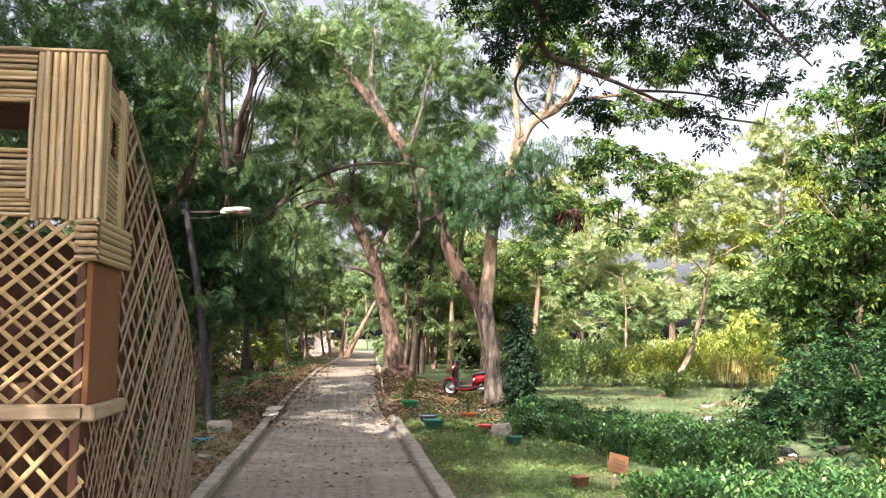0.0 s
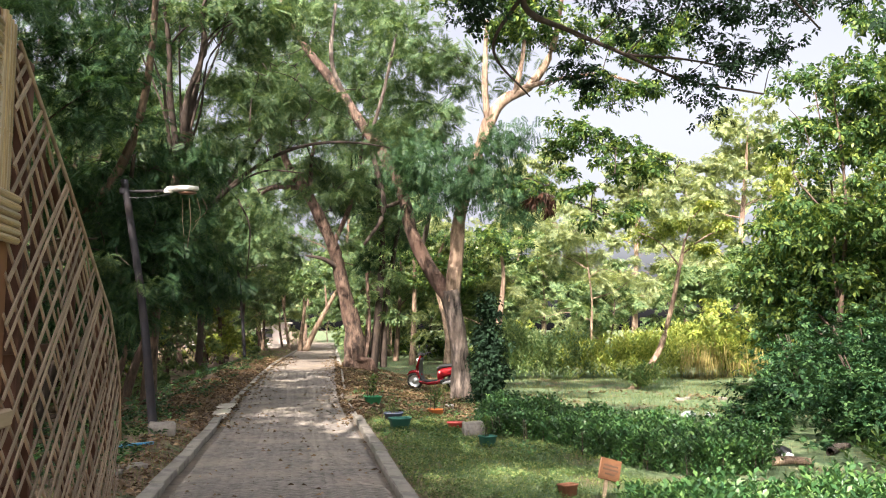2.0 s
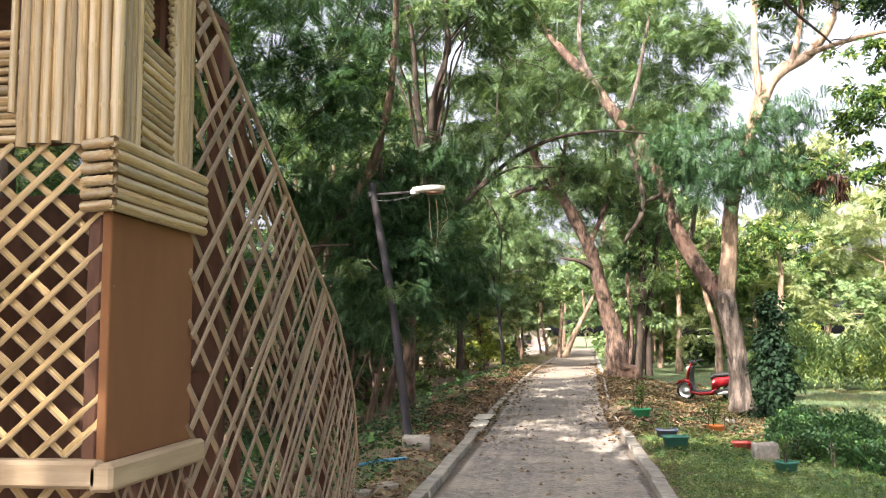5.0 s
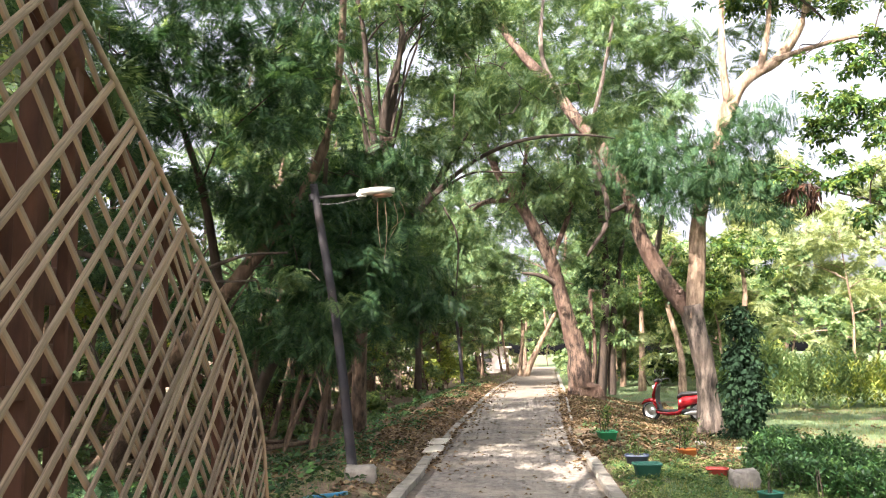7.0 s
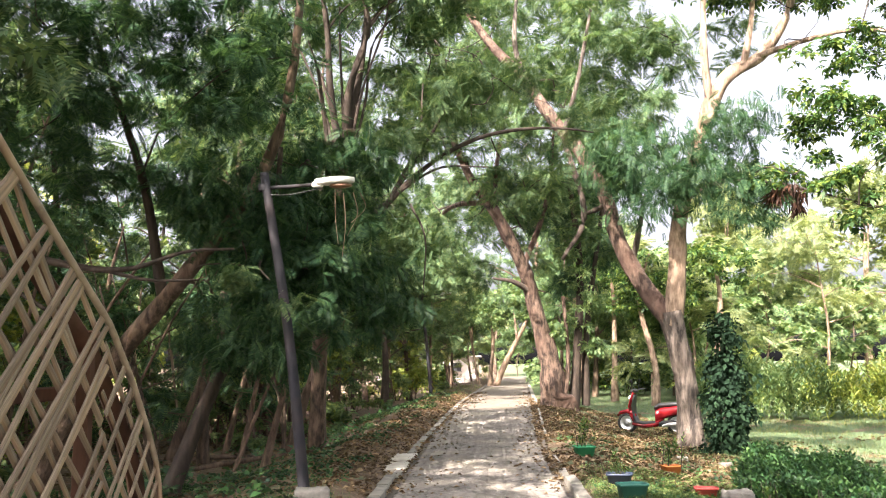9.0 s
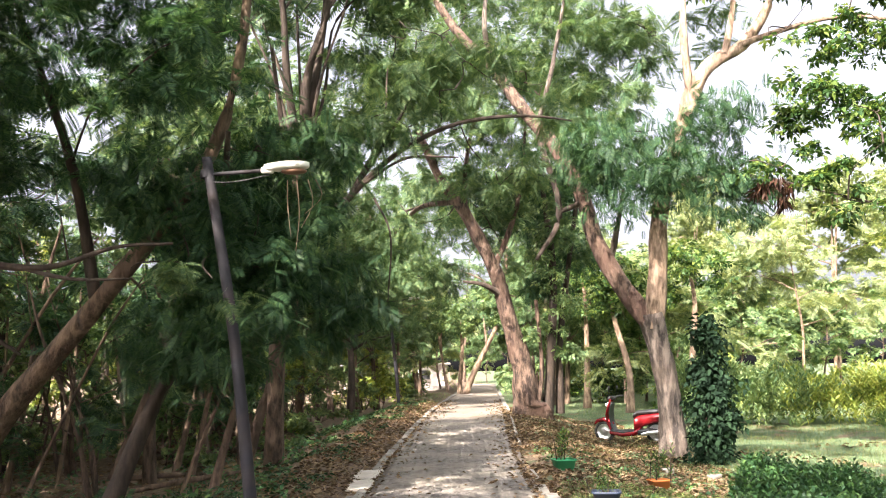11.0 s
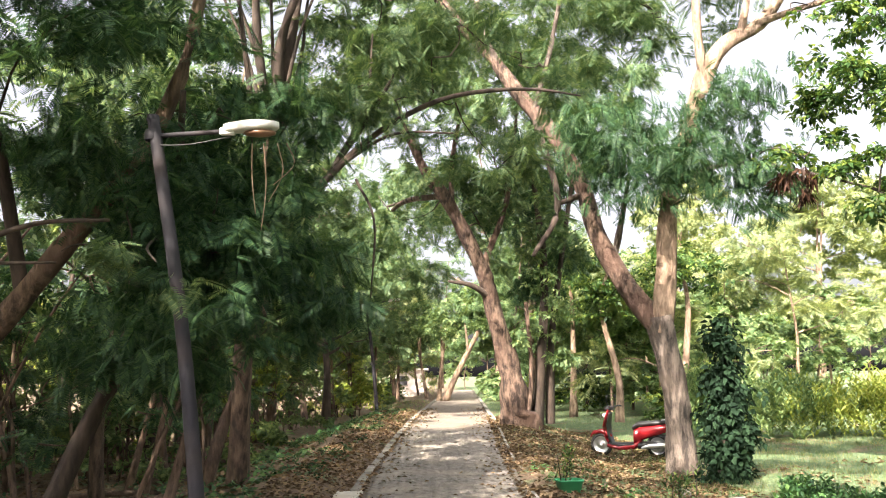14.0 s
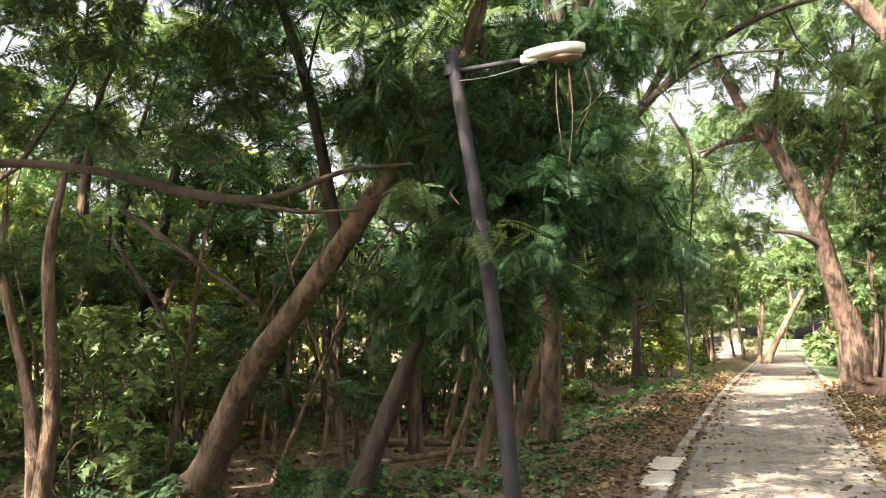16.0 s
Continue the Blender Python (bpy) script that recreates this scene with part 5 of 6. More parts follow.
def red_leaning_tree():
    t = thing("leaning_forest_tree", (-6.5, 16.5, -0.3), "brown tree leaning across the wood, lit at its foot", "tree")
    limb("trunk", [(-6.75, 16.6, -0.4, 0.22), (-6.47, 16.5, -0.1, 0.18), (-5.8, 16.2, 1.0, 0.16), (-5.04, 16.0, 1.83, 0.14), (-4.39, 15.8, 2.48, 0.12), (-3.92, 15.6, 2.95, 0.11), (-2.9, 15.4, 4.2, 0.08), (-2.4, 15.2, 6.0, 0.06), (-2.2, 14.6, 9.4, 0.03)], BARK_FOREST, t, n=30, segs=12, flare=0.5, seed=90)
    limb("limb", [(-4.39, 15.8, 2.48, 0.08), (-4.6, 15.4, 4.2, 0.06), (-5.2, 15.0, 6.2, 0.03)], BARK_DARK, t, n=12, segs=8)
    # the last three clumps are unseen canopy, added to shade the forked trunk
    body = [(-4.6, 14.8, 5.6, 1.6, 1.2, 0.9), (-3.2, 14.8, 5.4, 1.2, 1.0, 0.8), (-5.8, 15.0, 6.8, 1.6, 1.4, 0.9), (-3.8, 15.2, 7.2, 1.6, 1.4, 0.9), (-5.8, 15.4, 4.3, 1.1, 1.0, 0.6), (-3.4, 14.6, 5.0, 1.0, 0.8, 0.7), (-4.7, 14.4, 5.6, 1.1, 0.9, 0.8), (-5.7, 14.7, 5.0, 1.0, 0.9, 0.7), (-2.9, 15.3, 6.3, 1.0, 1.0, 0.7), (-2.2, 14.5, 9.6, 1.9, 1.7, 0.7), (-0.6, 13.4, 10.2, 1.5, 1.4, 0.6), (-3.9, 13.4, 9.6, 1.4, 1.4, 0.6)]
    crown(t, body, 4600, FINE, 0.27, LEAF_FEATHER, 91, "crown", "", (-60, 10))
    twigs(t, body, [(-2.9, 15.4, 4.2), (-4.6, 15.4, 4.2), (-5.2, 15, 6.2)], 40, BARK_DARK, 92, 0.012)


red_leaning_tree()


def limb_tree():
    """A tree deeper in the wood whose long dark limb runs level in front of the sky gaps."""
    t = thing("long_limbed_tree", (-8.8, 13.6, -0.35), "dark tree with a long level limb", "tree")
    limb("trunk", [(-8.9, 13.5, -0.5, 0.2), (-8.6, 13.7, 1.6, 0.16), (-8.3, 13.9, 3.2, 0.14), (-8.6, 14.2, 6.5, 0.08), (-8.4, 14.3, 9, 0.04)], BARK_DARK, t, n=18, segs=10, flare=0.4, seed=95)
    limb("limb", [(-8.3, 13.9, 3.1, 0.07), (-7.24, 14, 3.25, 0.045), (-5.97, 14, 3.08, 0.042), (-4.88, 14, 2.8, 0.046), (-4.13, 14, 2.73, 0.034), (-3.48, 14.1, 2.94, 0.022), (-2.9, 14.2, 2.98, 0.015)], BARK_DARK, t, n=30, segs=8, seed=96, rough=0.1)
    for k, p in enumerate(([(-4.5, 14, 2.75, 0.03), (-3.9, 14.0, 2.6, 0.02), (-3.3, 14.1, 2.6, 0.01)], [(-6.3, 14, 3.1, 0.03), (-6.1, 14.1, 3.9, 0.022), (-5.7, 14.2, 4.8, 0.012)], [(-6.6, 15, 2.9, 0.035), (-5.74, 15.0, 2.39, 0.03), (-4.91, 15, 1.86, 0.02)], [(-7.0, 14, 3.2, 0.03), (-6.6, 14.3, 4.2, 0.02), (-6.7, 14.5, 5.2, 0.012)], [(-6.7, 15, 2.6, 0.03), (-6.0, 15, 1.7, 0.022), (-5.75, 15.0, 0.8, 0.012)])):
        limb("branch", p, BARK_DARK, t, n=10, segs=6, seed=97 + k)
    body = [(-6.2, 13.6, 4.2, 1.2, 0.9, 0.5), (-7.6, 13.6, 3.9, 0.9, 0.8, 0.45), (-5.0, 13.7, 3.4, 0.8, 0.6, 0.35), (-7.6, 14, 7.2, 2, 1.6, 1.0), (-8.2, 13.6, 5.2, 1.2, 1.2, 0.7), (-6.6, 14.2, 2.3, 0.8, 0.6, 0.35), (-6.4, 12.6, 6.4, 1.6, 1.4, 0.8)]
    crown(t, body, 2000, FINE, 0.25, LEAF_FEATHER, 98, "crown", "", (-55, 10))
    crown(t, [(-6.9, 13.0, 5.2, 1.4, 1.2, 0.7), (-8.8, 14.4, 8.6, 1.8, 1.6, 0.8)], 420, BROAD, 0.24, LEAF_YELLOW, 99, "crown", "lighter leaves, sunlight put into their colour")


limb_tree()


def overhanging_tree():
    """A tree behind the hut whose high limb crosses the path and droops on the lawn side."""
    t = thing("overhanging_tree", (-3.8, 3.4, 0), "dark tree with a high limb hanging over the path", "tree")
    limb("trunk", [(-3.9, 3.3, -0.3, 0.28), (-3.6, 3.6, 2.5, 0.22), (-2.8, 4.6, 5.2, 0.18)], BARK_DARK, t, n=16, segs=10, flare=0.3, seed=110)
    limb("limb", [(-2.8, 4.6, 5.2, 0.16), (-0.8, 6.8, 6.8, 0.13), (1.4, 8.8, 6.9, 0.08), (2.62, 9.8, 5.9, 0.05), (2.75, 10, 5.35, 0.04), (3.3, 10, 5.1, 0.03), (3.98, 10, 4.85, 0.022), (4.7, 10, 4.58, 0.016), (5.75, 10, 4.45, 0.012)], BARK_DARK, t, n=44, segs=8, seed=111, rough=0.08)
    for k, p in enumerate(([(1.4, 8.8, 6.9, 0.07), (3.0, 9.2, 6.8, 0.05), (4.8, 9.0, 5.9, 0.03), (6.0, 9.2, 5.0, 0.012)], [(4.0, 10, 4.85, 0.02), (4.9, 10.2, 4.9, 0.014), (5.8, 10.2, 4.75, 0.008)], [(4.8, 9.0, 5.9, 0.03), (5.0, 7.0, 5.4, 0.022), (4.75, 5.9, 4.2, 0.014), (4.5, 5.75, 3.3, 0.006)], [(2.7, 10, 5.5, 0.03), (2.4, 10.2, 4.9, 0.02), (2.9, 10.4, 4.4, 0.01)], [(-0.8, 6.8, 6.8, 0.09), (-2.0, 9.0, 7.4, 0.06), (-2.6, 11.0, 7.2, 0.03)])):
        limb("branch", p, BARK_DARK, t, n=16, segs=6, seed=112 + k)
    body = [(2.1, 9.8, 5.85, 0.6, 0.5, 0.35), (2.9, 9.8, 5.95, 0.7, 0.6, 0.35), (3.7, 10, 5.9, 0.7, 0.6, 0.35), (4.5, 10, 5.95, 0.7, 0.6, 0.35), (5.3, 10, 5.85, 0.6, 0.6, 0.3), (6.1, 10.2, 5.8, 0.6, 0.6, 0.3), (7.0, 10, 6.0, 0.6, 0.6, 0.3), (4.9, 10, 4.5, 0.35, 0.3, 0.32), (5.2, 10.1, 4.85, 0.35, 0.3, 0.18),
            (4.3, 10, 5.3, 0.45, 0.4, 0.15), (5.3, 10, 5.2, 0.45, 0.4, 0.16), (6.1, 10, 4.95, 0.35, 0.3, 0.2), (3.3, 10, 4.8, 0.25, 0.3, 0.25), (3.7, 10.2, 4.5, 0.3, 0.3, 0.2), (2.2, 9.6, 5.35, 0.35, 0.4, 0.3), (4.3, 8.0, 6.6, 1.4, 1.4, 0.4), (1.0, 7.5, 7.6, 1.8, 1.6, 0.5)]
    # silhouette against the sky painted by the near-black leaf colour
    crown(t, body, 5200, BROAD, 0.13, LEAF_SHADED, 118, "crown", "small leaves coloured dark as in shade", (-50, 20), 0.42, 0.7)
    tagged(crown(t, [(4.5, 5.75, 3.0, 0.12, 0.15, 0.3), (4.6, 5.8, 3.8, 0.25, 0.25, 0.2)], 60, BROAD, 0.17, LEAF_SHADED, 119, "leaf_spray", "drooping leaves coloured dark as in shade", (-60, 10), 0.4), kind="stuff")
    left = [(-2.9, 10.0, 5.5, 1.0, 0.8, 0.55), (-1.7, 10.6, 6.1, 0.8, 0.8, 0.5), (-4.2, 9.6, 5.2, 1.0, 0.8, 0.5), (-2.6, 11.5, 7.3, 1.6, 1.2, 0.6), (-4.2, 10.5, 7.0, 1.5, 1.2, 0.6), (-3.4, 12.5, 6.4, 1.2, 1.0, 0.6), (-5.4, 11.6, 6.0, 1.2, 1.0, 0.6)]
    crown(t, left, 2900, FINE, 0.2, LEAF_FEATHER, 120, "crown", "dark feathery leaves", (-60, 5))
    # canopy above the view, added to cut the sky light on path and hut
    roof = [(-1.5, 5.0, 9.0, 2.0, 1.8, 0.5), (0.8, 6.5, 9.4, 1.9, 1.8, 0.5), (-0.6, 9.4, 9.6, 2.0, 1.8, 0.5), (2.2, 8.8, 9.2, 1.4, 1.4, 0.4), (-3.4, 7.8, 9.4, 1.8, 1.8, 0.5), (-0.2, 2.4, 9.0, 2.0, 1.8, 0.5), (1.2, 12.0, 10.2, 1.6, 1.6, 0.4), (-2.6, 11.4, 9.6, 1.7, 1.6, 0.5)]
    crown(t, roof, 4200, FEATHER, 0.3, LEAF_FEATHER, 122, "crown", "unseen high feathery canopy added to shade the path", (-50, 10))
    for k, e in enumerate(((-1.5, 5.0, 9.0), (0.8, 6.5, 9.4), (-0.6, 9.4, 9.6), (-0.2, 2.4, 9.0), (-2.6, 11.4, 9.6))):
        limb("limb", [(-2.8, 4.6, 5.2, 0.11), ((e[0] - 2.8) / 2, (e[1] + 4.6) / 2, 7.8, 0.07), (*e, 0.025)], BARK_DARK, t, n=10, segs=7, seed=140 + k)
    twigs(t, body, [(2.62, 9.8, 5.9), (3.3, 10, 5.1), (4.7, 10, 4.58), (3.0, 9.2, 6.8), (4.8, 9, 5.9), (5.75, 10, 4.45), (3.98, 10, 4.85), (1.4, 8.8, 6.9)], 110, BARK_DARK, 121, 0.007)


overhanging_tree()


# ---------- trees of the wood and of the background ----------
def forest_tree(seed, height, spread, mat, leaf, template, n, size, label, at=(0, 0, 0), lean=0.12, stems=1, low=0.35, name="forest_tree", group="trees of the wood"):
    """A slim tree built at the origin: one or more leaning stems, limbs, a crown in separate clumps."""
    rng = random.Random(seed)
    t = thing(name, at, label, "tree", group)
    foot, clumps = [], []
    for s in range(stems):
        a = rng.uniform(0, 6.28)
        lx, ly = height * lean * math.cos(a), height * lean * math.sin(a)
        r = height * 0.0115 * rng.uniform(0.8, 1.3) / stems ** 0.4
        ox, oy = (0.12 * s * math.cos(a), 0.12 * s * math.sin(a))
        rows = [(at[0] + ox, at[1] + oy, at[2] - 0.4, r * 1.25)]
        for u in (0.2, 0.45, 0.7, 1.0):
            rows.append((at[0] + ox + lx * u ** 1.3 + rng.uniform(-0.18, 0.18), at[1] + oy + ly * u ** 1.3 + rng.uniform(-0.18, 0.18), at[2] + height * u, r * (1.05 - 0.85 * u)))
        limb("trunk" if stems == 1 else "stem", rows, mat, t, n=18, segs=9, seed=seed + s, flare=0.3)
        C = spline(rows, 20)
        for k in range(int(7 / stems) + 2):
            u = rng.uniform(low, 0.98)
            p = C[int(u * 19)]
            b = rng.uniform(0, 6.28)
            ln = spread * rng.uniform(0.45, 1.0) * (1.15 - 0.5 * u)
            e = (p[0] + ln * math.cos(b), p[1] + ln * math.sin(b), p[2] + ln * rng.uniform(0.1, 0.55))
            q = (p[0] + ln * 0.5 * math.cos(b), p[1] + ln * 0.5 * math.sin(b), p[2] + ln * rng.uniform(0.15, 0.35))
            limb("limb", [(*p[:3], p[3] * 0.6), (*q, p[3] * 0.4), (*e, 0.01)], mat, t, n=9, segs=6, seed=k)
            foot += [q, e]
            cs = spread * rng.uniform(0.28, 0.5)
            clumps.append((*e, cs, cs, cs * rng.uniform(0.5, 0.75)))
            if rng.random() < 0.6:
                clumps.append((*q, cs * 0.7, cs * 0.7, cs * 0.45))
    clumps.append((*C[-1][:3], spread * 0.4, spread * 0.4, spread * 0.35))
    clumps.append((*C[16][:3], spread * 0.45, spread * 0.45, spread * 0.3))
    crown(t, clumps, n, template, size, leaf, seed + 1, "crown", "", (-55, 15))
    twigs(t, clumps, foot, 14, mat, seed + 2, 0.014)
    return t


def place_all(proto, spots, seed):
    """Copies of a tree on the ground at the given spots, turned and slightly scaled by turn."""
    rng = random.Random(seed)
    for x, y in spots:
        m = pose(x, y, float(ground_z(x, y)), 0, 0, rng.uniform(0, 360))
        c = copy_thing(proto, m)
        s = rng.uniform(0.85, 1.2)
        c.scale = (s, s, s * rng.uniform(0.9, 1.1))


def forest_spots(n, x0, x1, y0, y1, seed, clear=1.3):
    rng = random.Random(seed)
    out = []
    while len(out) < n:
        p = (rng.uniform(x0, x1), rng.uniform(y0, y1))
        if all((p[0] - q[0]) ** 2 + (p[1] - q[1]) ** 2 > clear ** 2 for q in out):
            out.append(p)
    return out


W1 = forest_tree(201, 7.5, 2.2, BARK_FOREST, LEAF_FEATHER, FEATHER, 900, 0.36, "slim leaning forest tree with brown bark, feathery crown", (-9.5, 19.0, -0.32), 0.2)
W2 = forest_tree(202, 6.0, 2.0, BARK_FOREST, LEAF_FAR, BROAD, 900, 0.24, "slim many-stemmed forest tree with broad leaves", (-7.6, 22.5, -0.32), 0.25, 3, 0.25)
W3 = forest_tree(203, 9.0, 2.4, BARK_DARK, LEAF_FEATHER_PALE, FEATHER, 700, 0.45, "tall dark-stemmed forest tree with light feathery crown", (-6.5, 26.0, -0.32), 0.12)
W4 = forest_tree(204, 4.2, 1.5, BARK_FOREST, LEAF_FEATHER, FEATHER, 520, 0.32, "young forest tree with drooping feathery leaves", (-4.4, 23.0, -0.32), 0.3, 2, 0.2)
W5 = forest_tree(205, 7.0, 2.2, BARK_PALE, LEAF_YELLOW, BROAD, 800, 0.28, "slim pale forest tree with yellow-green leaves coloured as in sun", (-12.5, 24.0, -0.32), 0.2, 2, 0.2)
place_all(W1, [(-5.4, 20.6), (-13.0, 15.5), (-11.5, 29), (-9.0, 33), (-5.5, 39)] + forest_spots(5, -24, -13, 16, 40, 1), 1)
place_all(W2, [(-10.5, 16.0), (-6.0, 30), (-8.5, 37), (-14, 20), (-10, 12.5)] + forest_spots(4, -24, -12, 12, 40, 2), 2)
place_all(W3, [(-7.4, 31.5), (-9.2, 23), (-11, 20.5), (-4.6, 42), (-7.2, 12.0), (-12.5, 35), (-12.4, 17.0), (-11.6, 14.2), (-13.2, 22.6)] + forest_spots(5, -26, -13, 10, 44, 3), 3)
place_all(W4, [(-5.8, 27), (-5.5, 18.6), (-6.6, 34), (-6.2, 36.5)] + forest_spots(4, -16, -7, 12, 30, 4), 4)
place_all(W5, [(-15.5, 18), (-16, 30), (-10.8, 40), (-7, 46), (-18.5, 24)] + forest_spots(4, -28, -16, 14, 46, 5), 5)

W6 = forest_tree(206, 11.0, 3.4, BARK_FOREST, LEAF_FEATHER_PALE, FEATHER, 1050, 0.45, "tall forest tree with a wide feathery crown over the path", (-6.6, 30.5, -0.2), 0.1, 1, 0.3)
place_all(W6, [(-6.0, 37.5), (-9.8, 15.6), (-4.6, 45), (5.2, 46), (4.4, 57), (-4.4, 55), (-8.5, 29), (-9, 40), (0.6, 90), (-5.2, 41), (-4.2, 50), (-4.0, 47.5), (3.4, 51), (-2.5, 60), (4.0, 64), (-6.4, 34.5)], 6)
W9 = forest_tree(232, 7.0, 2.6, BARK_FOREST, LEAF_FEATHER_PALE, FEATHER, 1300, 0.36, "tree with drooping grey-green leaves beside the far path", (-4.8, 47, 0.1), 0.1, 1, 0.35)
place_all(W9, [(3.2, 43.5), (-4.6, 53), (-2.9, 51), (-3.2, 62), (-2.3, 57), (-1.2, 67), (4.9, 60), (4.2, 74), (0.4, 85), (-3.6, 72)], 24)
# unseen trees added behind and beside the walker, to shade path, wood and bushes
W7 = forest_tree(209, 12.5, 4.2, BARK_FOREST, LEAF_FEATHER, FEATHER, 1400, 0.43, "unseen added shade tree with a high wide crown", (-8.4, 3.2, -0.3), 0.06, 1, 0.72)
place_all(W7, [(-5.8, -1.2), (-4.4, 0.6), (-7.4, 1.0), (-3.4, -4.0), (-9.4, 10.4), (-8.6, 7.8), (7.4, 3.4), (4.8, 1.6), (10.2, 5.6)], 21)
W8 = forest_tree(220, 15.0, 4.0, BARK_FOREST, LEAF_FEATHER_PALE, FEATHER, 1800, 0.45, "very tall feathery tree rising behind the others", (5.4, 52.5, -0.1), 0.05, 1, 0.4)
place_all(W8, [(4.4, 45), (-5.6, 33)], 22)
# more unseen trees behind the walker, added to block the sun
place_all(W6, [(-4.6, -3.2), (-2.8, -8.5), (-8.4, -2.4)], 7)
place_all(W3, [(-5.2, 0.2), (-3.2, -1.2)], 8)
# shrubs in brighter leaf colours, painting the sunlit depth of the wood
U1 = forest_tree(207, 2.6, 1.3, BARK_FOREST, LEAF_FAR, TRI, 350, 0.26, "leafy shrub in the understorey of the wood", (-10.5, 21.5, -0.32), 0.2, 3, 0.08, "understorey_shrub", "understorey shrubs")
U2 = forest_tree(208, 3.2, 1.4, BARK_FOREST, LEAF_YELLOW, TRI, 350, 0.28, "yellow-green understorey shrub coloured as in sun", (-13.5, 27.5, -0.32), 0.2, 3, 0.08, "understorey_shrub", "understorey shrubs")
place_all(U1, [(-8.0, 18.4), (-9.8, 17.2), (-7.9, 15.9), (-6.3, 23.6), (-5.5, 25.4), (-8.8, 26), (-5.4, 33.2), (-5.6, 38.5), (-4.9, 43), (-11.8, 17.8), (-6.9, 28.2)] + forest_spots(14, -22, -10, 14, 36, 9, 1.6), 9)
place_all(U2, [(-9.6, 20.2), (-11.2, 13.8), (-8.4, 31), (-5.8, 32.5), (-3.9, 48), (-12.6, 21)] + forest_spots(14, -24, -11, 15, 42, 10, 1.6), 10)

U3 = forest_tree(231, 3.4, 1.6, BARK_FOREST, LEAF_FAR, TRI, 650, 0.23, "light green small-leaved shrub deep in the wood", (-11.0, 24.0, -0.32), 0.15, 3, 0.06, "understorey_shrub", "understorey shrubs")
place_all(U3, [(-12.6, 23.2), (-9.6, 24.6), (-13.8, 25.5), (-15.4, 22.4), (-11.8, 27), (-8.2, 27.4), (-16.5, 26), (-14, 29), (-10.2, 29.5), (-6.9, 25.8), (-17.5, 23), (-7.4, 30.5), (-13.4, 20.8), (-18, 28)], 23)


def crooked_tree():
    t = thing("crooked_tree", (-10.2, 19.8, -0.32), "crooked brown tree forking low down in the wood", "tree")
    limb("trunk", [(-10.05, 19.8, -0.5, 0.2), (-10.3, 19.8, 0.2, 0.16), (-10.8, 19.8, 1.55, 0.14), (-11.5, 19.8, 2.15, 0.12), (-11.75, 19.9, 4.2, 0.1), (-11.6, 20.2, 7.0, 0.05)], BARK_FOREST, t, n=26, segs=10, flare=0.3, seed=161, rough=0.1)
    limb("limb", [(-10.8, 19.8, 1.5, 0.09), (-10.85, 19.8, 2.6, 0.075), (-10.7, 19.9, 4.6, 0.05), (-10.2, 20.0, 6.6, 0.02)], BARK_DARK, t, n=16, segs=8, seed=162)
    limb("limb", [(-11.3, 19.8, 2.0, 0.06), (-10.95, 19.7, 3.4, 0.05), (-11.2, 19.7, 5.4, 0.02)], BARK_DARK, t, n=12, segs=7, seed=163)
    body = [(-11.6, 20, 6.8, 1.5, 1.3, 0.7), (-10.0, 20, 6.8, 1.2, 1.1, 0.6), (-11.4, 19.6, 5.4, 0.9, 0.8, 0.4)]
    crown(t, body, 1100, TRI, 0.2, LEAF_FAR, 164, "crown", "light small leaves")
    twigs(t, body, [(-11.6, 20.2, 7.0), (-10.2, 20.0, 6.6), (-11.2, 19.7, 5.4)], 30, BARK_DARK, 165, 0.012)


crooked_tree()

# stands of bare thin stems in the shade
for k, (x, y, h, a) in enumerate(((-5.6, 22.4, 4.5, 14), (-5.2, 23.4, 4.8, -8), (-6.4, 21.3, 4.2, 22), (-3.8, 20.6, 3.8, 18), (-3.5, 17.6, 3.6, 16), (-6.8, 14.2, 3.2, -9), (-6.5, 13.9, 3.4, 3), (-5.4, 25.6, 4.4, -12), (-7.6, 19.8, 4.6, 9), (-5.9, 28.6, 4.2, 7), (-8.6, 21.4, 5, -6), (-7.0, 24.2, 4.8, 12), (-6.2, 17.4, 3.4, 26), (-5.2, 17.8, 3.2, -17), (-7.4, 16.8, 3.9, 11), (-8.1, 14.6, 3.6, -20), (-5.9, 19.6, 3.7, -14), (-4.4, 19.0, 3.3, 24), (-7.9, 18.0, 4.0, 30), (-4.9, 21.2, 3.6, 12), (-8.9, 16.4, 4.2, -11))):
    z = float(ground_z(x, y))
    s = math.tan(radians(a))
    r = (0.05 if k < 12 else 0.026) + (0.012 if k < 12 else 0.006) * (k % 4)
    t = thing("bare_tree", (x, y, z), "bare slim brown tree in the shaded wood", "tree", "bare trees in the wood")
    limb("trunk", [(x, y, z - 0.2, r * 1.3), (x + s * h * 0.35, y + 0.1, z + h * 0.35, r), (x + s * h * 0.8, y - 0.1, z + h * 0.75, r * 0.75), (x + s * h * 1.1, y, z + h, r * 0.4)], BARK_FOREST, t, "", 14, 8, 0.1, k, 0.3)
for k, (x, y, h, a) in enumerate(((-10.3, 21.2, 3.6, 31), (-9.7, 22.0, 3.2, -6), (-8.3, 20.6, 3.4, 4), (-12.2, 21.6, 4.4, 12), (-13.0, 22.4, 4.6, -8), (-11.4, 23.0, 4.8, 18), (-7.7, 22.6, 4.0, -4), (-6.9, 20.2, 3.6, 6), (-6.6, 22.8, 3.8, -10), (-5.8, 24.6, 4.0, 5))):
    z = float(ground_z(x, y))
    s = math.tan(radians(a))
    t = thing("sapling", (x, y, z), "thin bare pale sapling in the wood", "tree", "saplings in the wood")
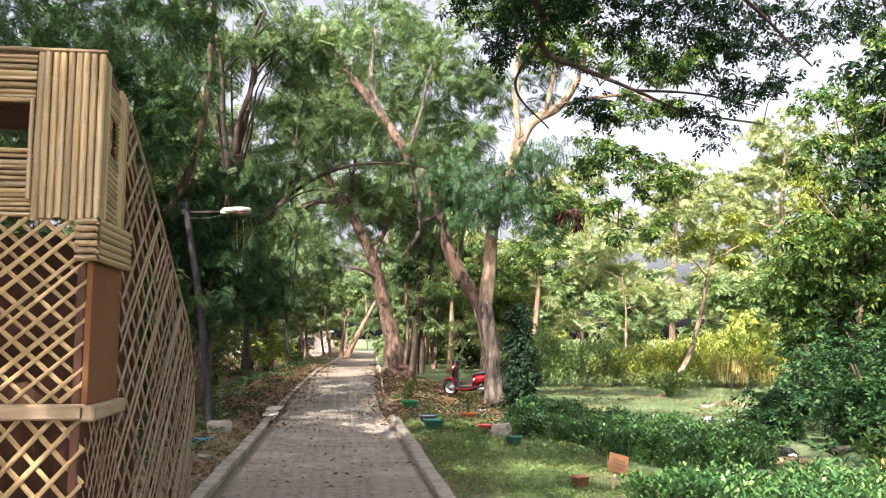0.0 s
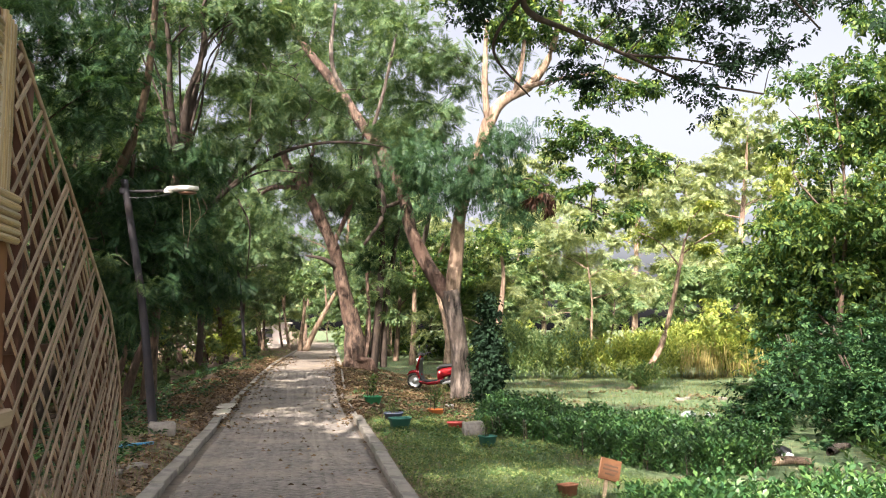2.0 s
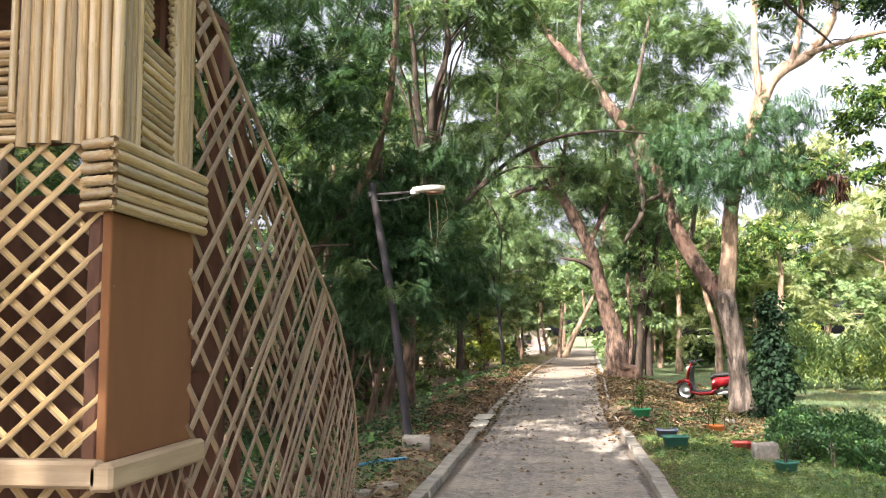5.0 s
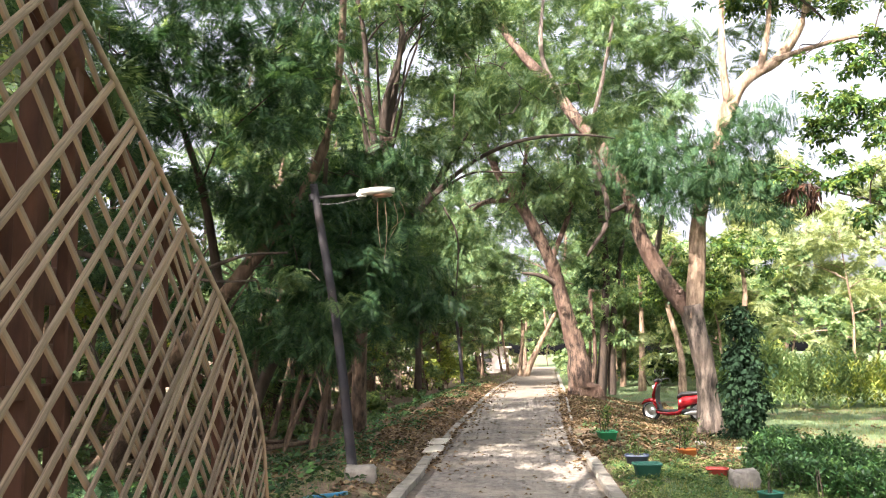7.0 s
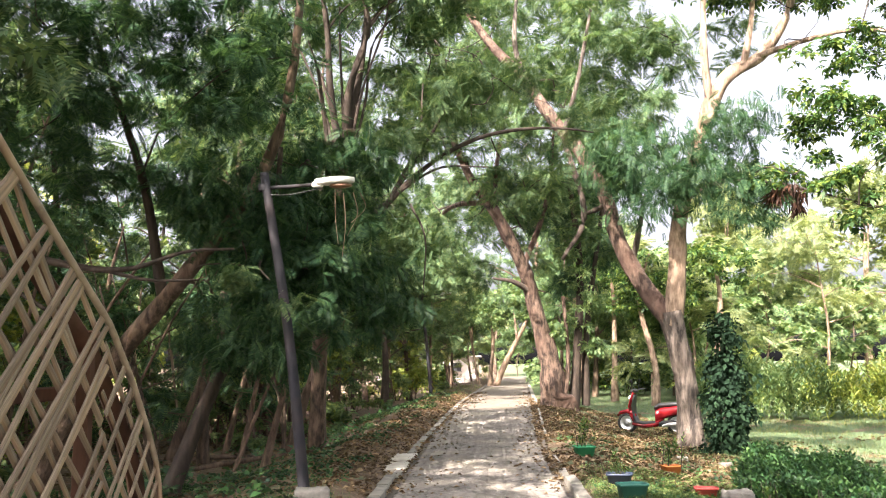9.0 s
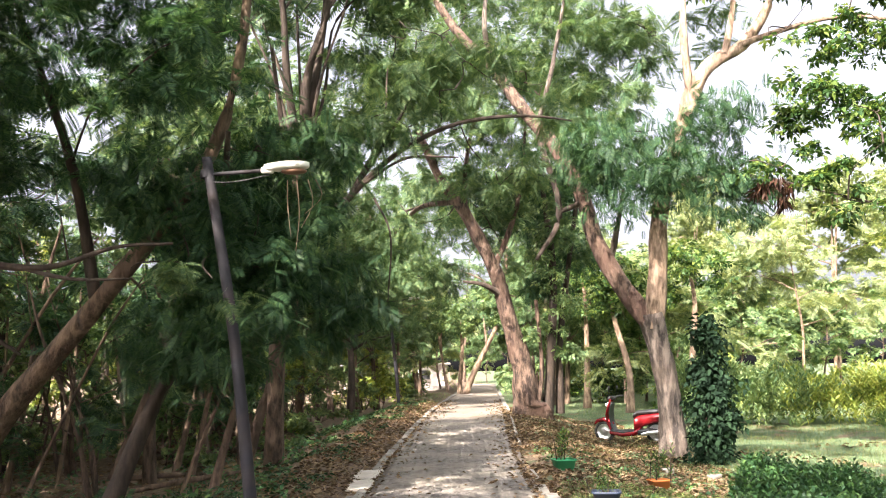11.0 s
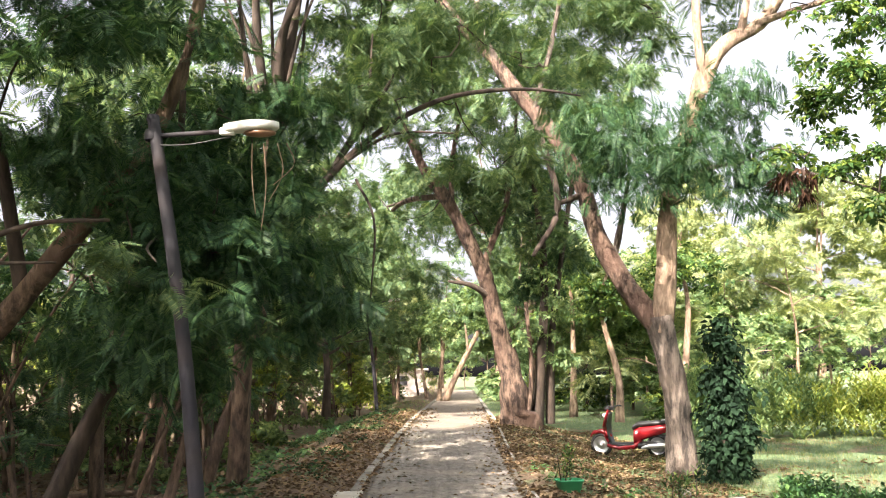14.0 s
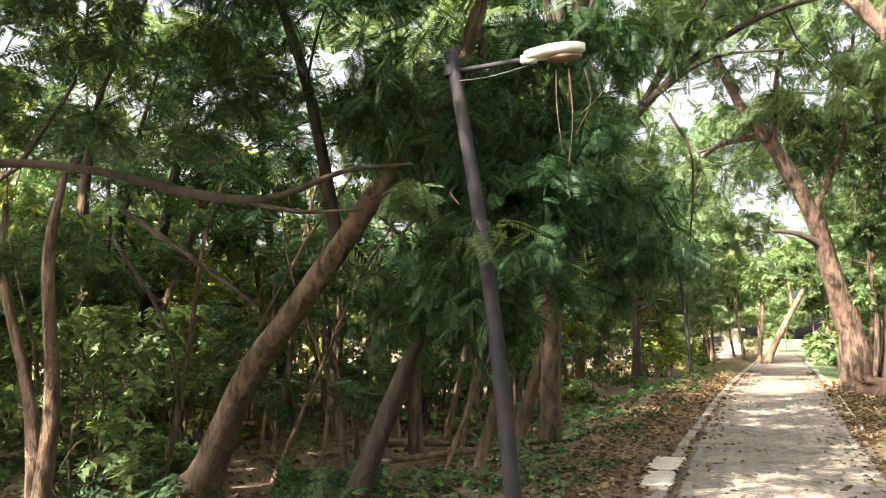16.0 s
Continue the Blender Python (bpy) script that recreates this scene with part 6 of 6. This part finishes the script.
    limb("trunk", [(x, y, z - 0.2, 0.04), (x + s * h * 0.5, y + 0.08, z + h * 0.5, 0.032), (x + s * h * 0.85, y, z + h, 0.018)], BARK_PALE, t, "", 10, 6, 0.08, k)
for a, b, r in (((-6.9, 13.6), (-5.9, 14.4), 0.05), ((-5.1, 15.4), (-4.3, 16.4), 0.045), ((-5.5, 19.2), (-3.6, 19.9), 0.05), ((-7.5, 24.5), (-4.2, 26.2), 0.07), ((-6.2, 21.0), (-4.6, 21.6), 0.05)):
    fallen_log(a, b, r, BARK_FOREST, "fallen brown branch lying on the forest floor", int(r * 100))

# lawn side and background
R1 = forest_tree(211, 7.4, 3.0, BARK_FOREST, LEAF_BROAD, BROAD, 4000, 0.27, "dense broad-leaved tree beside the lawn", (12.6, 18.2, -0.2), 0.05, 2, 0.12, "broadleaf_tree", "trees beside the lawn")
R2 = forest_tree(212, 6.2, 2.6, BARK_FOREST, LEAF_YELLOW, BROAD, 3000, 0.26, "yellow-green broad-leaved tree in the sun", (14.6, 22.4, -0.2), 0.08, 2, 0.15, "broadleaf_tree", "trees beside the lawn")
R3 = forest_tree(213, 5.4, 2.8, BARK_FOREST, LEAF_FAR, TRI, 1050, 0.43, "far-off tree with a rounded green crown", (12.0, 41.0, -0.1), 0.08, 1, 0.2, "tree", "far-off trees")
# the next two get their haze from pale leaf and bark colours
R4 = forest_tree(214, 6.0, 3.0, BARK_PALE, LEAF_HAZED, FEATHER, 850, 0.5, "far-off tree, haze put into its pale leaf colour", (8.6, 39.0, -0.1), 0.1, 1, 0.25, "tree", "far-off trees")
R5 = forest_tree(215, 15.0, 6.0, BARK_PALE, LEAF_HAZED, TRI, 2600, 0.55, "tall tree far beyond the lawn, haze put into its leaf colour", (27.0, 66.0, -0.1), 0.06, 2, 0.3, "distant_tree", "distant trees")
place_all(R1, [(15.5, 20.5), (14.8, 15.2), (17.5, 17.0), (13.2, 12.0), (14.4, 17.8)], 11)
place_all(R2, [(17.0, 24.0), (19.5, 27)], 12)
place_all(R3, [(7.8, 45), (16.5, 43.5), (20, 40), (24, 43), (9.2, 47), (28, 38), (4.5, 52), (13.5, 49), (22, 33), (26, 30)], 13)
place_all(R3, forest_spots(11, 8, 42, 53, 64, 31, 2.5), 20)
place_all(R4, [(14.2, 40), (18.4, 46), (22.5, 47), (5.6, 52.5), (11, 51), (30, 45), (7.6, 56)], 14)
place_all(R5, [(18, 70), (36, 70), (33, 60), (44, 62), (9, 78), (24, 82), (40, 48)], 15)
# both sides of the far path, and unseen ones added behind the walker
place_all(R3, [(-5.5, 52), (-8.5, 58), (-4.2, 66), (6.8, 66), (-12, 50), (3.0, 92), (-3, 90), (10, 62)], 16)
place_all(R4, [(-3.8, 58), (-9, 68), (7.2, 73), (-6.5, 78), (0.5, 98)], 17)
place_all(R3, [(-9, -4), (-6, -9), (-12, 3), (-1, -14), (7, -13), (12, -5), (-16, -2), (15, 3)], 18)


def slender_leaning_tree():
    t = thing("slender_tree", (10.2, 25, -0.2), "slender pale leaning tree with a flat yellow-green crown", "tree")
    limb("trunk", [(10.0, 25, -0.35, 0.14), (10.35, 25, 0.1, 0.1), (10.96, 25, 0.95, 0.085), (11.37, 25, 2.19, 0.07), (11.65, 25, 3.34, 0.06), (11.9, 25, 4.4, 0.035)], BARK_PALE, t, n=22, segs=9, flare=0.5, seed=130)
    for k, p in enumerate(([(11.7, 25, 3.5, 0.035), (11.0, 24.8, 4.2, 0.02), (10.2, 24.6, 4.5, 0.01)], [(11.8, 25, 3.9, 0.03), (12.6, 24.8, 4.5, 0.02), (13.4, 24.7, 4.7, 0.01)], [(11.9, 25, 4.3, 0.025), (12.0, 24.6, 5.0, 0.015), (12.5, 24.4, 5.5, 0.008)])):
        limb("branch", p, BARK_PALE, t, n=9, segs=6, seed=131 + k)
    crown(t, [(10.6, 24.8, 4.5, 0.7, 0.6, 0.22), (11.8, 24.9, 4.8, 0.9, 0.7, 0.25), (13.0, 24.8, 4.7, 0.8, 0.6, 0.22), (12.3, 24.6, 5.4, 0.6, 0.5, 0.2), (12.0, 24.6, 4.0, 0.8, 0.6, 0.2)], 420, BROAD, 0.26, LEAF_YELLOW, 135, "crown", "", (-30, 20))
    tagged(crown(t, [(10.2, 24.7, 0.05, 0.7, 0.5, 0.25)], 160, UPRIGHT, 0.4, GRASS, 136, "shoot_tuft", "grassy shoots round the foot", (-20, 20)), kind="stuff")


slender_leaning_tree()


def bush(x, y, rx, ry, h, n, leaf, template, size, seed, label, pitch=(-30, 40), group="bushes"):
    z = float(ground_z(x, y))
    t = thing("bush", (x, y, z), label, "bush", group)
    cl = [(x, y, z + h * 0.5, rx, ry, h * 0.5), (x - rx * 0.4, y - ry * 0.3, z + h * 0.35, rx * 0.6, ry * 0.6, h * 0.38), (x + rx * 0.45, y + ry * 0.2, z + h * 0.4, rx * 0.6, ry * 0.6, h * 0.42), (x, y - ry * 0.2, z + h * 0.75, rx * 0.5, ry * 0.5, h * 0.3)]
    crown(t, cl, n, template, size, leaf, seed, "foliage", "", pitch, 0.32, 0.7)
    rng = random.Random(seed)
    for k in range(4):
        a = rng.uniform(0, 6.28)
        limb("stem", [(x + 0.1 * math.cos(a), y + 0.1 * math.sin(a), z - 0.1, 0.03), (x + rx * 0.6 * math.cos(a), y + ry * 0.6 * math.sin(a), z + h * 0.8, 0.01)], BARK_DARK, t, n=6, segs=5, seed=k)


for k, (x, y, r, h) in enumerate(((11.2, 15.4, 1.5, 2.3), (10.2, 14.0, 1.2, 1.7), (11.0, 17.2, 1.3, 2.1), (8.9, 12.9, 1.0, 1.1), (11.2, 13.0, 1.5, 2.4), (8.6, 15.2, 0.8, 0.9), (9.2, 11.2, 1.1, 1.0), (12.2, 19.2, 1.2, 1.7), (7.9, 14.0, 0.6, 0.5))):
    bush(x, y, r, r * 0.9, h, int(520 * r * r * 0.8 + 300), LEAF_BUSH, BROAD, 0.2, 300 + k, "dense green bush beside the lawn" if h > 1.2 else "low leafy green bush beside the lawn")
for k, (x, y, r, h) in enumerate(((8.6, 36.5, 1.4, 1.6), (9.6, 37.5, 1.6, 2.0), (6.8, 47, 1.4, 1.6), (-4.6, 47, 2.0, 2.2), (-6.5, 43, 1.8, 2.0), (6.0, 58, 2.2, 2.4), (-3.6, 62, 1.6, 1.8))):
    bush(x, y, r, r, h, 420, LEAF_YELLOW if k % 2 else LEAF_BROAD, BROAD, 0.36, 320 + k, "green bush beyond the lawn")


def hedge_band():
    """The tall shaggy hedge behind the lawn."""
    t = thing("tall_hedge", (13.5, 30.5, -0.2), "tall shaggy yellow-green hedge behind the lawn", "hedge")
    rng = np.random.default_rng(400)
    n = 5200
    x = rng.uniform(6.6, 23, n)
    d = rng.uniform(0, 1, n) ** 1.4
    y = 29.4 + d * 2.4 + 0.25 * np.sin(1.9 * x)
    top = 1.35 + 0.22 * np.sin(0.9 * x + 1) + 0.15 * np.sin(2.7 * x) + 0.3 * d
    z = -0.25 + top * rng.uniform(0, 1, n) ** 0.7
    green = x < 10.2 + rng.normal(0, 0.8, n)
    P = np.stack([x, y, z], 1)
    for mask, leaf, nm, lab in ((green, LEAF_FAR, "foliage", "green leaves"), (~green, LEAF_YELLOW, "foliage", "yellow-green leaves")):
        V, F = scatter(UPRIGHT, P[mask], 0.42, rng, (-25, 25), True)
        quads(nm, V, F, leaf, t, lab)
    P = np.stack([rng.uniform(13.8, 20, 700), rng.uniform(28.9, 29.9, 700), np.full(700, -0.25)], 1)
    V, F = scatter(REED, P, 1.15, rng, (-6, 6), True)
    tagged(quads("straw_fringe", V, F, STRAW, t, "dry straw-coloured stalks"), kind="stuff")


hedge_band()


def hedge_bed(name, corners, h, n, seed, label, size=0.26):
    """A clipped bed of low shrubs on the plan of a four-cornered patch; darker and leafless underneath."""
    C = np.array(corners, float)
    rng = np.random.default_rng(seed)
    u, v = rng.uniform(0, 1, n), rng.uniform(0, 1, n)
    edge = rng.random(n) < 0.35
    v = np.where(edge & (rng.random(n) < 0.5), rng.uniform(0, 0.04, n), v)
    u = np.where(edge & (v > 0.05), np.round(u) * 0.98 + rng.uniform(0, 0.02, n), u)
    xy = (C[0] * ((1 - u) * (1 - v))[:, None] + C[1] * (u * (1 - v))[:, None] + C[2] * (u * v)[:, None] + C[3] * ((1 - u) * v)[:, None])
    xy += rng.normal(0, 0.06, (n, 2))
    lump = 0.07 * np.sin(2.1 * xy[:, 0] + 1.1 * xy[:, 1]) + 0.05 * np.sin(5 * xy[:, 0] - 3 * xy[:, 1])
    k = np.where(edge, rng.uniform(0.0, 1, n), rng.uniform(0.65, 1.0, n))
    z = ground_z(xy[:, 0], xy[:, 1]) + (h + lump) * k - 0.08
    c = C.mean(0)
    t = thing(name, (c[0], c[1], float(ground_z(c[0], c[1]))), label, "hedge", "low hedge beds")
    V, F = scatter(HEDGE_SPRAY, np.column_stack([xy, z]), size, rng, (-35, 35), True)
    quads("foliage", V, F, LEAF_HEDGE, t)
    m = n // 26
    arr = []
    for i in range(m):
        p = xy[i]
        g = float(ground_z(p[0], p[1]))
        arr.append(tube_arrays([(p[0], p[1], g - 0.05, 0.012), (p[0] + rng.normal(0, 0.04), p[1] + rng.normal(0, 0.04), g + h * 0.8, 0.006)], 3, 4, 0, 0))
    tagged(merged("undergrowth", arr, BARK_DARK, t), kind="stuff")


hedge_bed("hedge_bed", ((3.3, 15.3), (5.0, 10.15), (6.35, 11.1), (4.1, 17.2)), 0.44, 5200, 412, "low glossy green hedge bed with dark stems", 0.15)
hedge_bed("hedge_bed", ((3.2, 5.8), (6.6, 4.2), (7.0, 8.0), (3.25, 8.4)), 0.42, 4600, 413, "low glossy green hedge bed near the sign", 0.15)
for k, (x, y) in enumerate(((7.2, 9.6), (7.9, 9.9), (8.4, 9.2), (7.0, 8.9))):
    bush(x, y, 0.5, 0.4, 0.55, 150, STRAW if k % 2 else LEAF_BROAD, UPRIGHT, 0.3, 420 + k, "low dry straw-coloured bush on bare soil", (-20, 20))


# ---------- far end of the path ----------
def far_building():
    t = thing("far_building", (-5.5, 76, 0.3), "pale low plastered building at the end of the path", "building")
    bm = bmesh.new()
    box(bm, (-9.5, 75.5, 0.0), (-0.9, 81, 2.1), 0.03)
    part("wall", bm, WALL_PALE, t)
    box_part("roof", (-9.8, 75.1, 2.1), (-0.6, 81.4, 2.25), CONCRETE, t)
    box_part("plinth", (-9.6, 75.3, 0.0), (-0.8, 75.5, 0.35), CONCRETE, t)
    for x in (-8.2, -5.8, -3.2):
        w = box_part("window", (x, 75.42, 0.95), (x + 0.9, 75.5, 1.65), BLACK, t)
        box_part("sill", (x - 0.05, 75.36, 0.88), (x + 0.95, 75.5, 0.95), CONCRETE, w)


far_building()
for k, (x, y, dx, h) in enumerate(((0.3, 50, 1.9, 3.6), (0.1, 51, 0.3, 3.0), (-0.5, 52, -0.5, 3.2))):
    z = float(ground_z(x, y))
    t = thing("pale_leaning_tree", (x, y, z), "pale sunlit tree leaning beside the far path", "tree", "pale trees at the far path")
    limb("trunk", [(x, y, z - 0.2, 0.2 - 0.05 * k), (x + dx * 0.4, y, z + h * 0.4, 0.15 - 0.04 * k), (x + dx, y, z + h, 0.1 - 0.02 * k)], BARK_PALE, t, n=12, segs=9, flare=0.4, seed=k)
    limb("limb", [(x + dx * 0.7, y, z + h * 0.7, 0.08), (x + dx * 0.6, y, z + h * 1.3, 0.04)], BARK_PALE, t, n=6, segs=7)
    crown(t, [(x + dx, y, z + h + 0.9, 1.4, 1.2, 0.9), (x + dx * 0.6, y, z + h * 1.4, 1.2, 1, 0.8)], 420, BROAD, 0.34, LEAF_FAR, 430 + k)
for k, (x, y) in enumerate(((5.6, 42.0), (6.6, 38.0), (8.6, 36.5))):
    z = float(ground_z(x, y))
    t = thing("pale_tree", (x, y, z), "pale upright slim tree beyond the lawn", "tree", "slim trees beyond the lawn")
    limb("trunk", [(x, y, z - 0.2, 0.17), (x + 0.05, y, z + 1.6, 0.13), (x + (0.1, -0.5, 0.3)[k], y, z + 4.2, 0.09), (x, y, z + 6, 0.04)], BARK_PALE, t, n=14, seed=k, flare=0.3)
    crown(t, [(x, y, z + 5.4, 1.5, 1.3, 0.9), (x - 0.8, y, z + 4.2, 0.9, 0.9, 0.5)], 500, BROAD, 0.34, LEAF_BROAD, 440 + k)


# ---------- litter, grass, undergrowth ----------
def strew(name, n, xr, yr, template, size, mat, seed, label, category, pitch=(-12, 12), upright=False, lift=0.01, keep=None, rel=True):
    rng = np.random.default_rng(seed)
    x, y = rng.uniform(*xr, n), rng.uniform(*yr, n)
    if rel:
        x = x + path_x(y)
    if keep is not None:
        ok = keep(x, y, rng)
        x, y = x[ok], y[ok]
    u = np.abs(x - path_x(y))
    z = np.where(u < 1.16, path_z(y) + 0.012, ground_z(x, y)) + lift
    V, F = scatter(template, np.stack([x, y, z], 1), size, rng, pitch, upright)
    ob = quads(name, V, F, mat)
    return tagged(ob, label, category, kind="stuff")


def patchy(scale, cut):
    def keep(x, y, rng):
        f = np.sin(x * scale + 1.3 * np.sin(y * scale * 0.7)) * np.sin(y * scale * 0.9 + np.sin(x * scale * 1.3)) + 0.5 * np.sin(2.3 * scale * x + 1.9 * scale * y)
        return f + rng.normal(0, 0.35, len(x)) > cut
    return keep


strew("fallen_leaves", 6500, (-2.4, -1.05), (14.5, 38), SINGLE, 0.085, LEAF_DRY, 500, "dry brown fallen leaves on the verge", "fallen leaves", (-25, 25), lift=0.025)
strew("fallen_leaves", 16000, (1.0, 4.6), (15.6, 33), SINGLE, 0.085, LEAF_DRY, 501, "dry brown fallen leaves on the bank under the trees", "fallen leaves", (-25, 25), lift=0.025, keep=patchy(0.9, -0.85))
strew("fallen_leaves", 3600, (-1.1, 1.1), (14.5, 40), SINGLE, 0.075, LEAF_DRY, 502, "scattered dry leaves on the footpath", "fallen leaves", keep=lambda x, y, r: np.abs(x - path_x(y)) > 1.1 * r.random(len(x)) ** 0.35)
strew("fallen_leaves", 160, (-1.1, 1.1), (6, 15.5), SINGLE, 0.06, LEAF_DRY, 503, "few dry leaves on the footpath", "fallen leaves")
strew("fallen_leaves", 6500, (-12, -2.5), (10, 34), SINGLE, 0.11, LEAF_DRY, 504, "brown leaf litter on the shaded forest floor", "fallen leaves", (-25, 25), lift=0.02, rel=False)
strew("fallen_leaves", 1600, (4.5, 11), (17.5, 24), SINGLE, 0.1, LEAF_DRY, 505, "dry leaves scattered on the lawn", "fallen leaves", lift=0.02, keep=patchy(0.7, 0.1), rel=False)
strew("fallen_leaves", 500, (-1.9, -1.3), (8.2, 14), SINGLE, 0.08, LEAF_DRY, 506, "dry leaves along the kerb", "fallen leaves", lift=0.02)
strew("lawn_grass", 42000, (1.32, 4.4), (8, 16.6), BLADE, 0.06, GRASS, 510, "short green lawn grass beside the kerb", "grass", (-25, 25), True, 0.0, patchy(1.3, -0.75))
strew("lawn_grass", 26000, (3.8, 16), (16, 29.5), BLADE, 0.1, GRASS, 511, "short sunlit lawn grass", "grass", (-25, 25), True, 0.0, patchy(0.8, -0.7), rel=False)
strew("dry_grass", 20000, (1.4, 15), (10, 29.5), BLADE, 0.09, STRAW, 512, "dry yellow blades in the lawn", "grass", (-35, 35), True, 0.0, patchy(0.6, -0.2), rel=False)
strew("verge_grass", 5000, (-2.6, -1.32), (7, 15), BLADE, 0.07, GRASS, 513, "short green grass on the verge under the lamp", "grass", (-30, 30), True, 0.0, patchy(1.2, -0.1))
strew("verge_grass", 6000, (-3.6, -1.3), (27, 48), BLADE, 0.11, GRASS, 514, "green grass on the far verge", "grass", (-30, 30), True, 0.0, patchy(0.7, -0.3))
strew("verge_grass", 7000, (1.3, 8), (29, 60), BLADE, 0.11, GRASS, 515, "green grass beyond the leaning tree", "grass", (-30, 30), True, 0.0)
strew("undergrowth", 900, (-9, -4.2), (11.5, 17), FEATHER, 0.34, LEAF_FEATHER, 520, "leafy dark green plants at the near edge of the wood", "undergrowth", (5, 60), lift=0.1, keep=patchy(1.0, -0.2), rel=False)
strew("undergrowth", 1400, (-10, -2.4), (11.5, 30), BROAD_FEW, 0.22, LEAF_HEDGE, 516, "low dark green plants on the forest floor", "undergrowth", (5, 50), lift=0.06, keep=patchy(0.9, 0.15), rel=False)
strew("undergrowth", 2600, (-4.4, -1.7), (9, 36), BROAD_FEW, 0.15, LEAF_BUSH, 517, "low green weeds on the verge", "undergrowth", (5, 50), lift=0.03, keep=patchy(1.2, -0.1))
strew("undergrowth", 500, (1.4, 4.2), (12, 21), BROAD_FEW, 0.13, LEAF_HEDGE, 518, "small green weeds among the planters", "undergrowth", (5, 50), lift=0.03, keep=patchy(1.1, 0.3))
strew("lawn_clover", 9000, (1.34, 4.3), (8, 17), BROAD_FEW, 0.055, GRASS, 521, "small leafy clover in the lawn", "grass", (0, 50), lift=0.03, keep=patchy(1.6, -0.5))
strew("undergrowth", 700, (6.4, 12), (10.2, 19), BROAD_FEW, 0.24, LEAF_BUSH, 519, "low leafy plants at the edge of the bushes", "undergrowth", (5, 50), lift=0.06, keep=patchy(0.8, 0.2), rel=False)


# ---------- pavers ----------
def build_pavers():
    """Herringbone pavers turned 45 degrees: the nearest singly, the rest joined."""
    U = 0.085
    L, Wd, H, B, G = 2 * U, U, 0.04, 0.006, 0.004

    def ring(dx, z):
        return [(-L / 2 + G + dx, -Wd / 2 + G + dx, z), (L / 2 - G - dx, -Wd / 2 + G + dx, z), (L / 2 - G - dx, Wd / 2 - G - dx, z), (-L / 2 + G + dx, Wd / 2 - G - dx, z)]
    TV = np.array(ring(0, -0.03) + ring(0, 0.012) + ring(B, 0.018))
    TF = np.array([(8, 9, 10, 11)] + [(a + k, a + (k + 1) % 4, a + 4 + (k + 1) % 4, a + 4 + k) for a in (0, 4) for k in range(4)])
    me = bpy.data.meshes.new("paver")
    me.from_pydata([tuple(v) for v in TV], [], [tuple(int(i) for i in f) for f in TF])
    me.update()
    me.materials.append(PAVER)
    rng = np.random.default_rng(7)
    spots = []
    c45 = math.sqrt(0.5)
    for i in range(-60, 420):
        for j in range(-60, 420):
            k = (i - j) % 4
            if k == 0:
                cx, cy, rz = (i + 1) * U, (j + 0.5) * U, 0.0
            elif k == 3:
                cx, cy, rz = (i + 0.5) * U, (j + 1) * U, math.pi / 2
            else:
                continue
            x, y = c45 * (cx - cy), c45 * (cx + cy)
            if abs(x - float(path_x(y))) < 1.04 and 7.2 < y < 27.5:
                spots.append((x, y, rz + math.pi / 4))
    spots.sort(key=lambda s: s[1])
    V, F, k = [], [], 0
    for n, (x, y, rz) in enumerate(spots):
        z = float(path_z(y)) + rng.normal(0, 0.0022)
        e = Euler((rng.normal(0, 0.018), rng.normal(0, 0.018), rz + rng.normal(0, 0.012)))
        if n < 300:
            ob = new("paver", me)
            ob.parent = PATH_OB
            ob.location, ob.rotation_euler = (x, y, z), e
        else:
            V.append(TV @ np.array(e.to_matrix()).T + (x, y, z))
            F.append(TF + k)
            k += 12
    ob = quads("pavers", np.vstack(V), np.vstack(F), PAVER, PATH_OB)
    tagged(ob, "worn grey herringbone pavers", kind="stuff")


build_pavers()
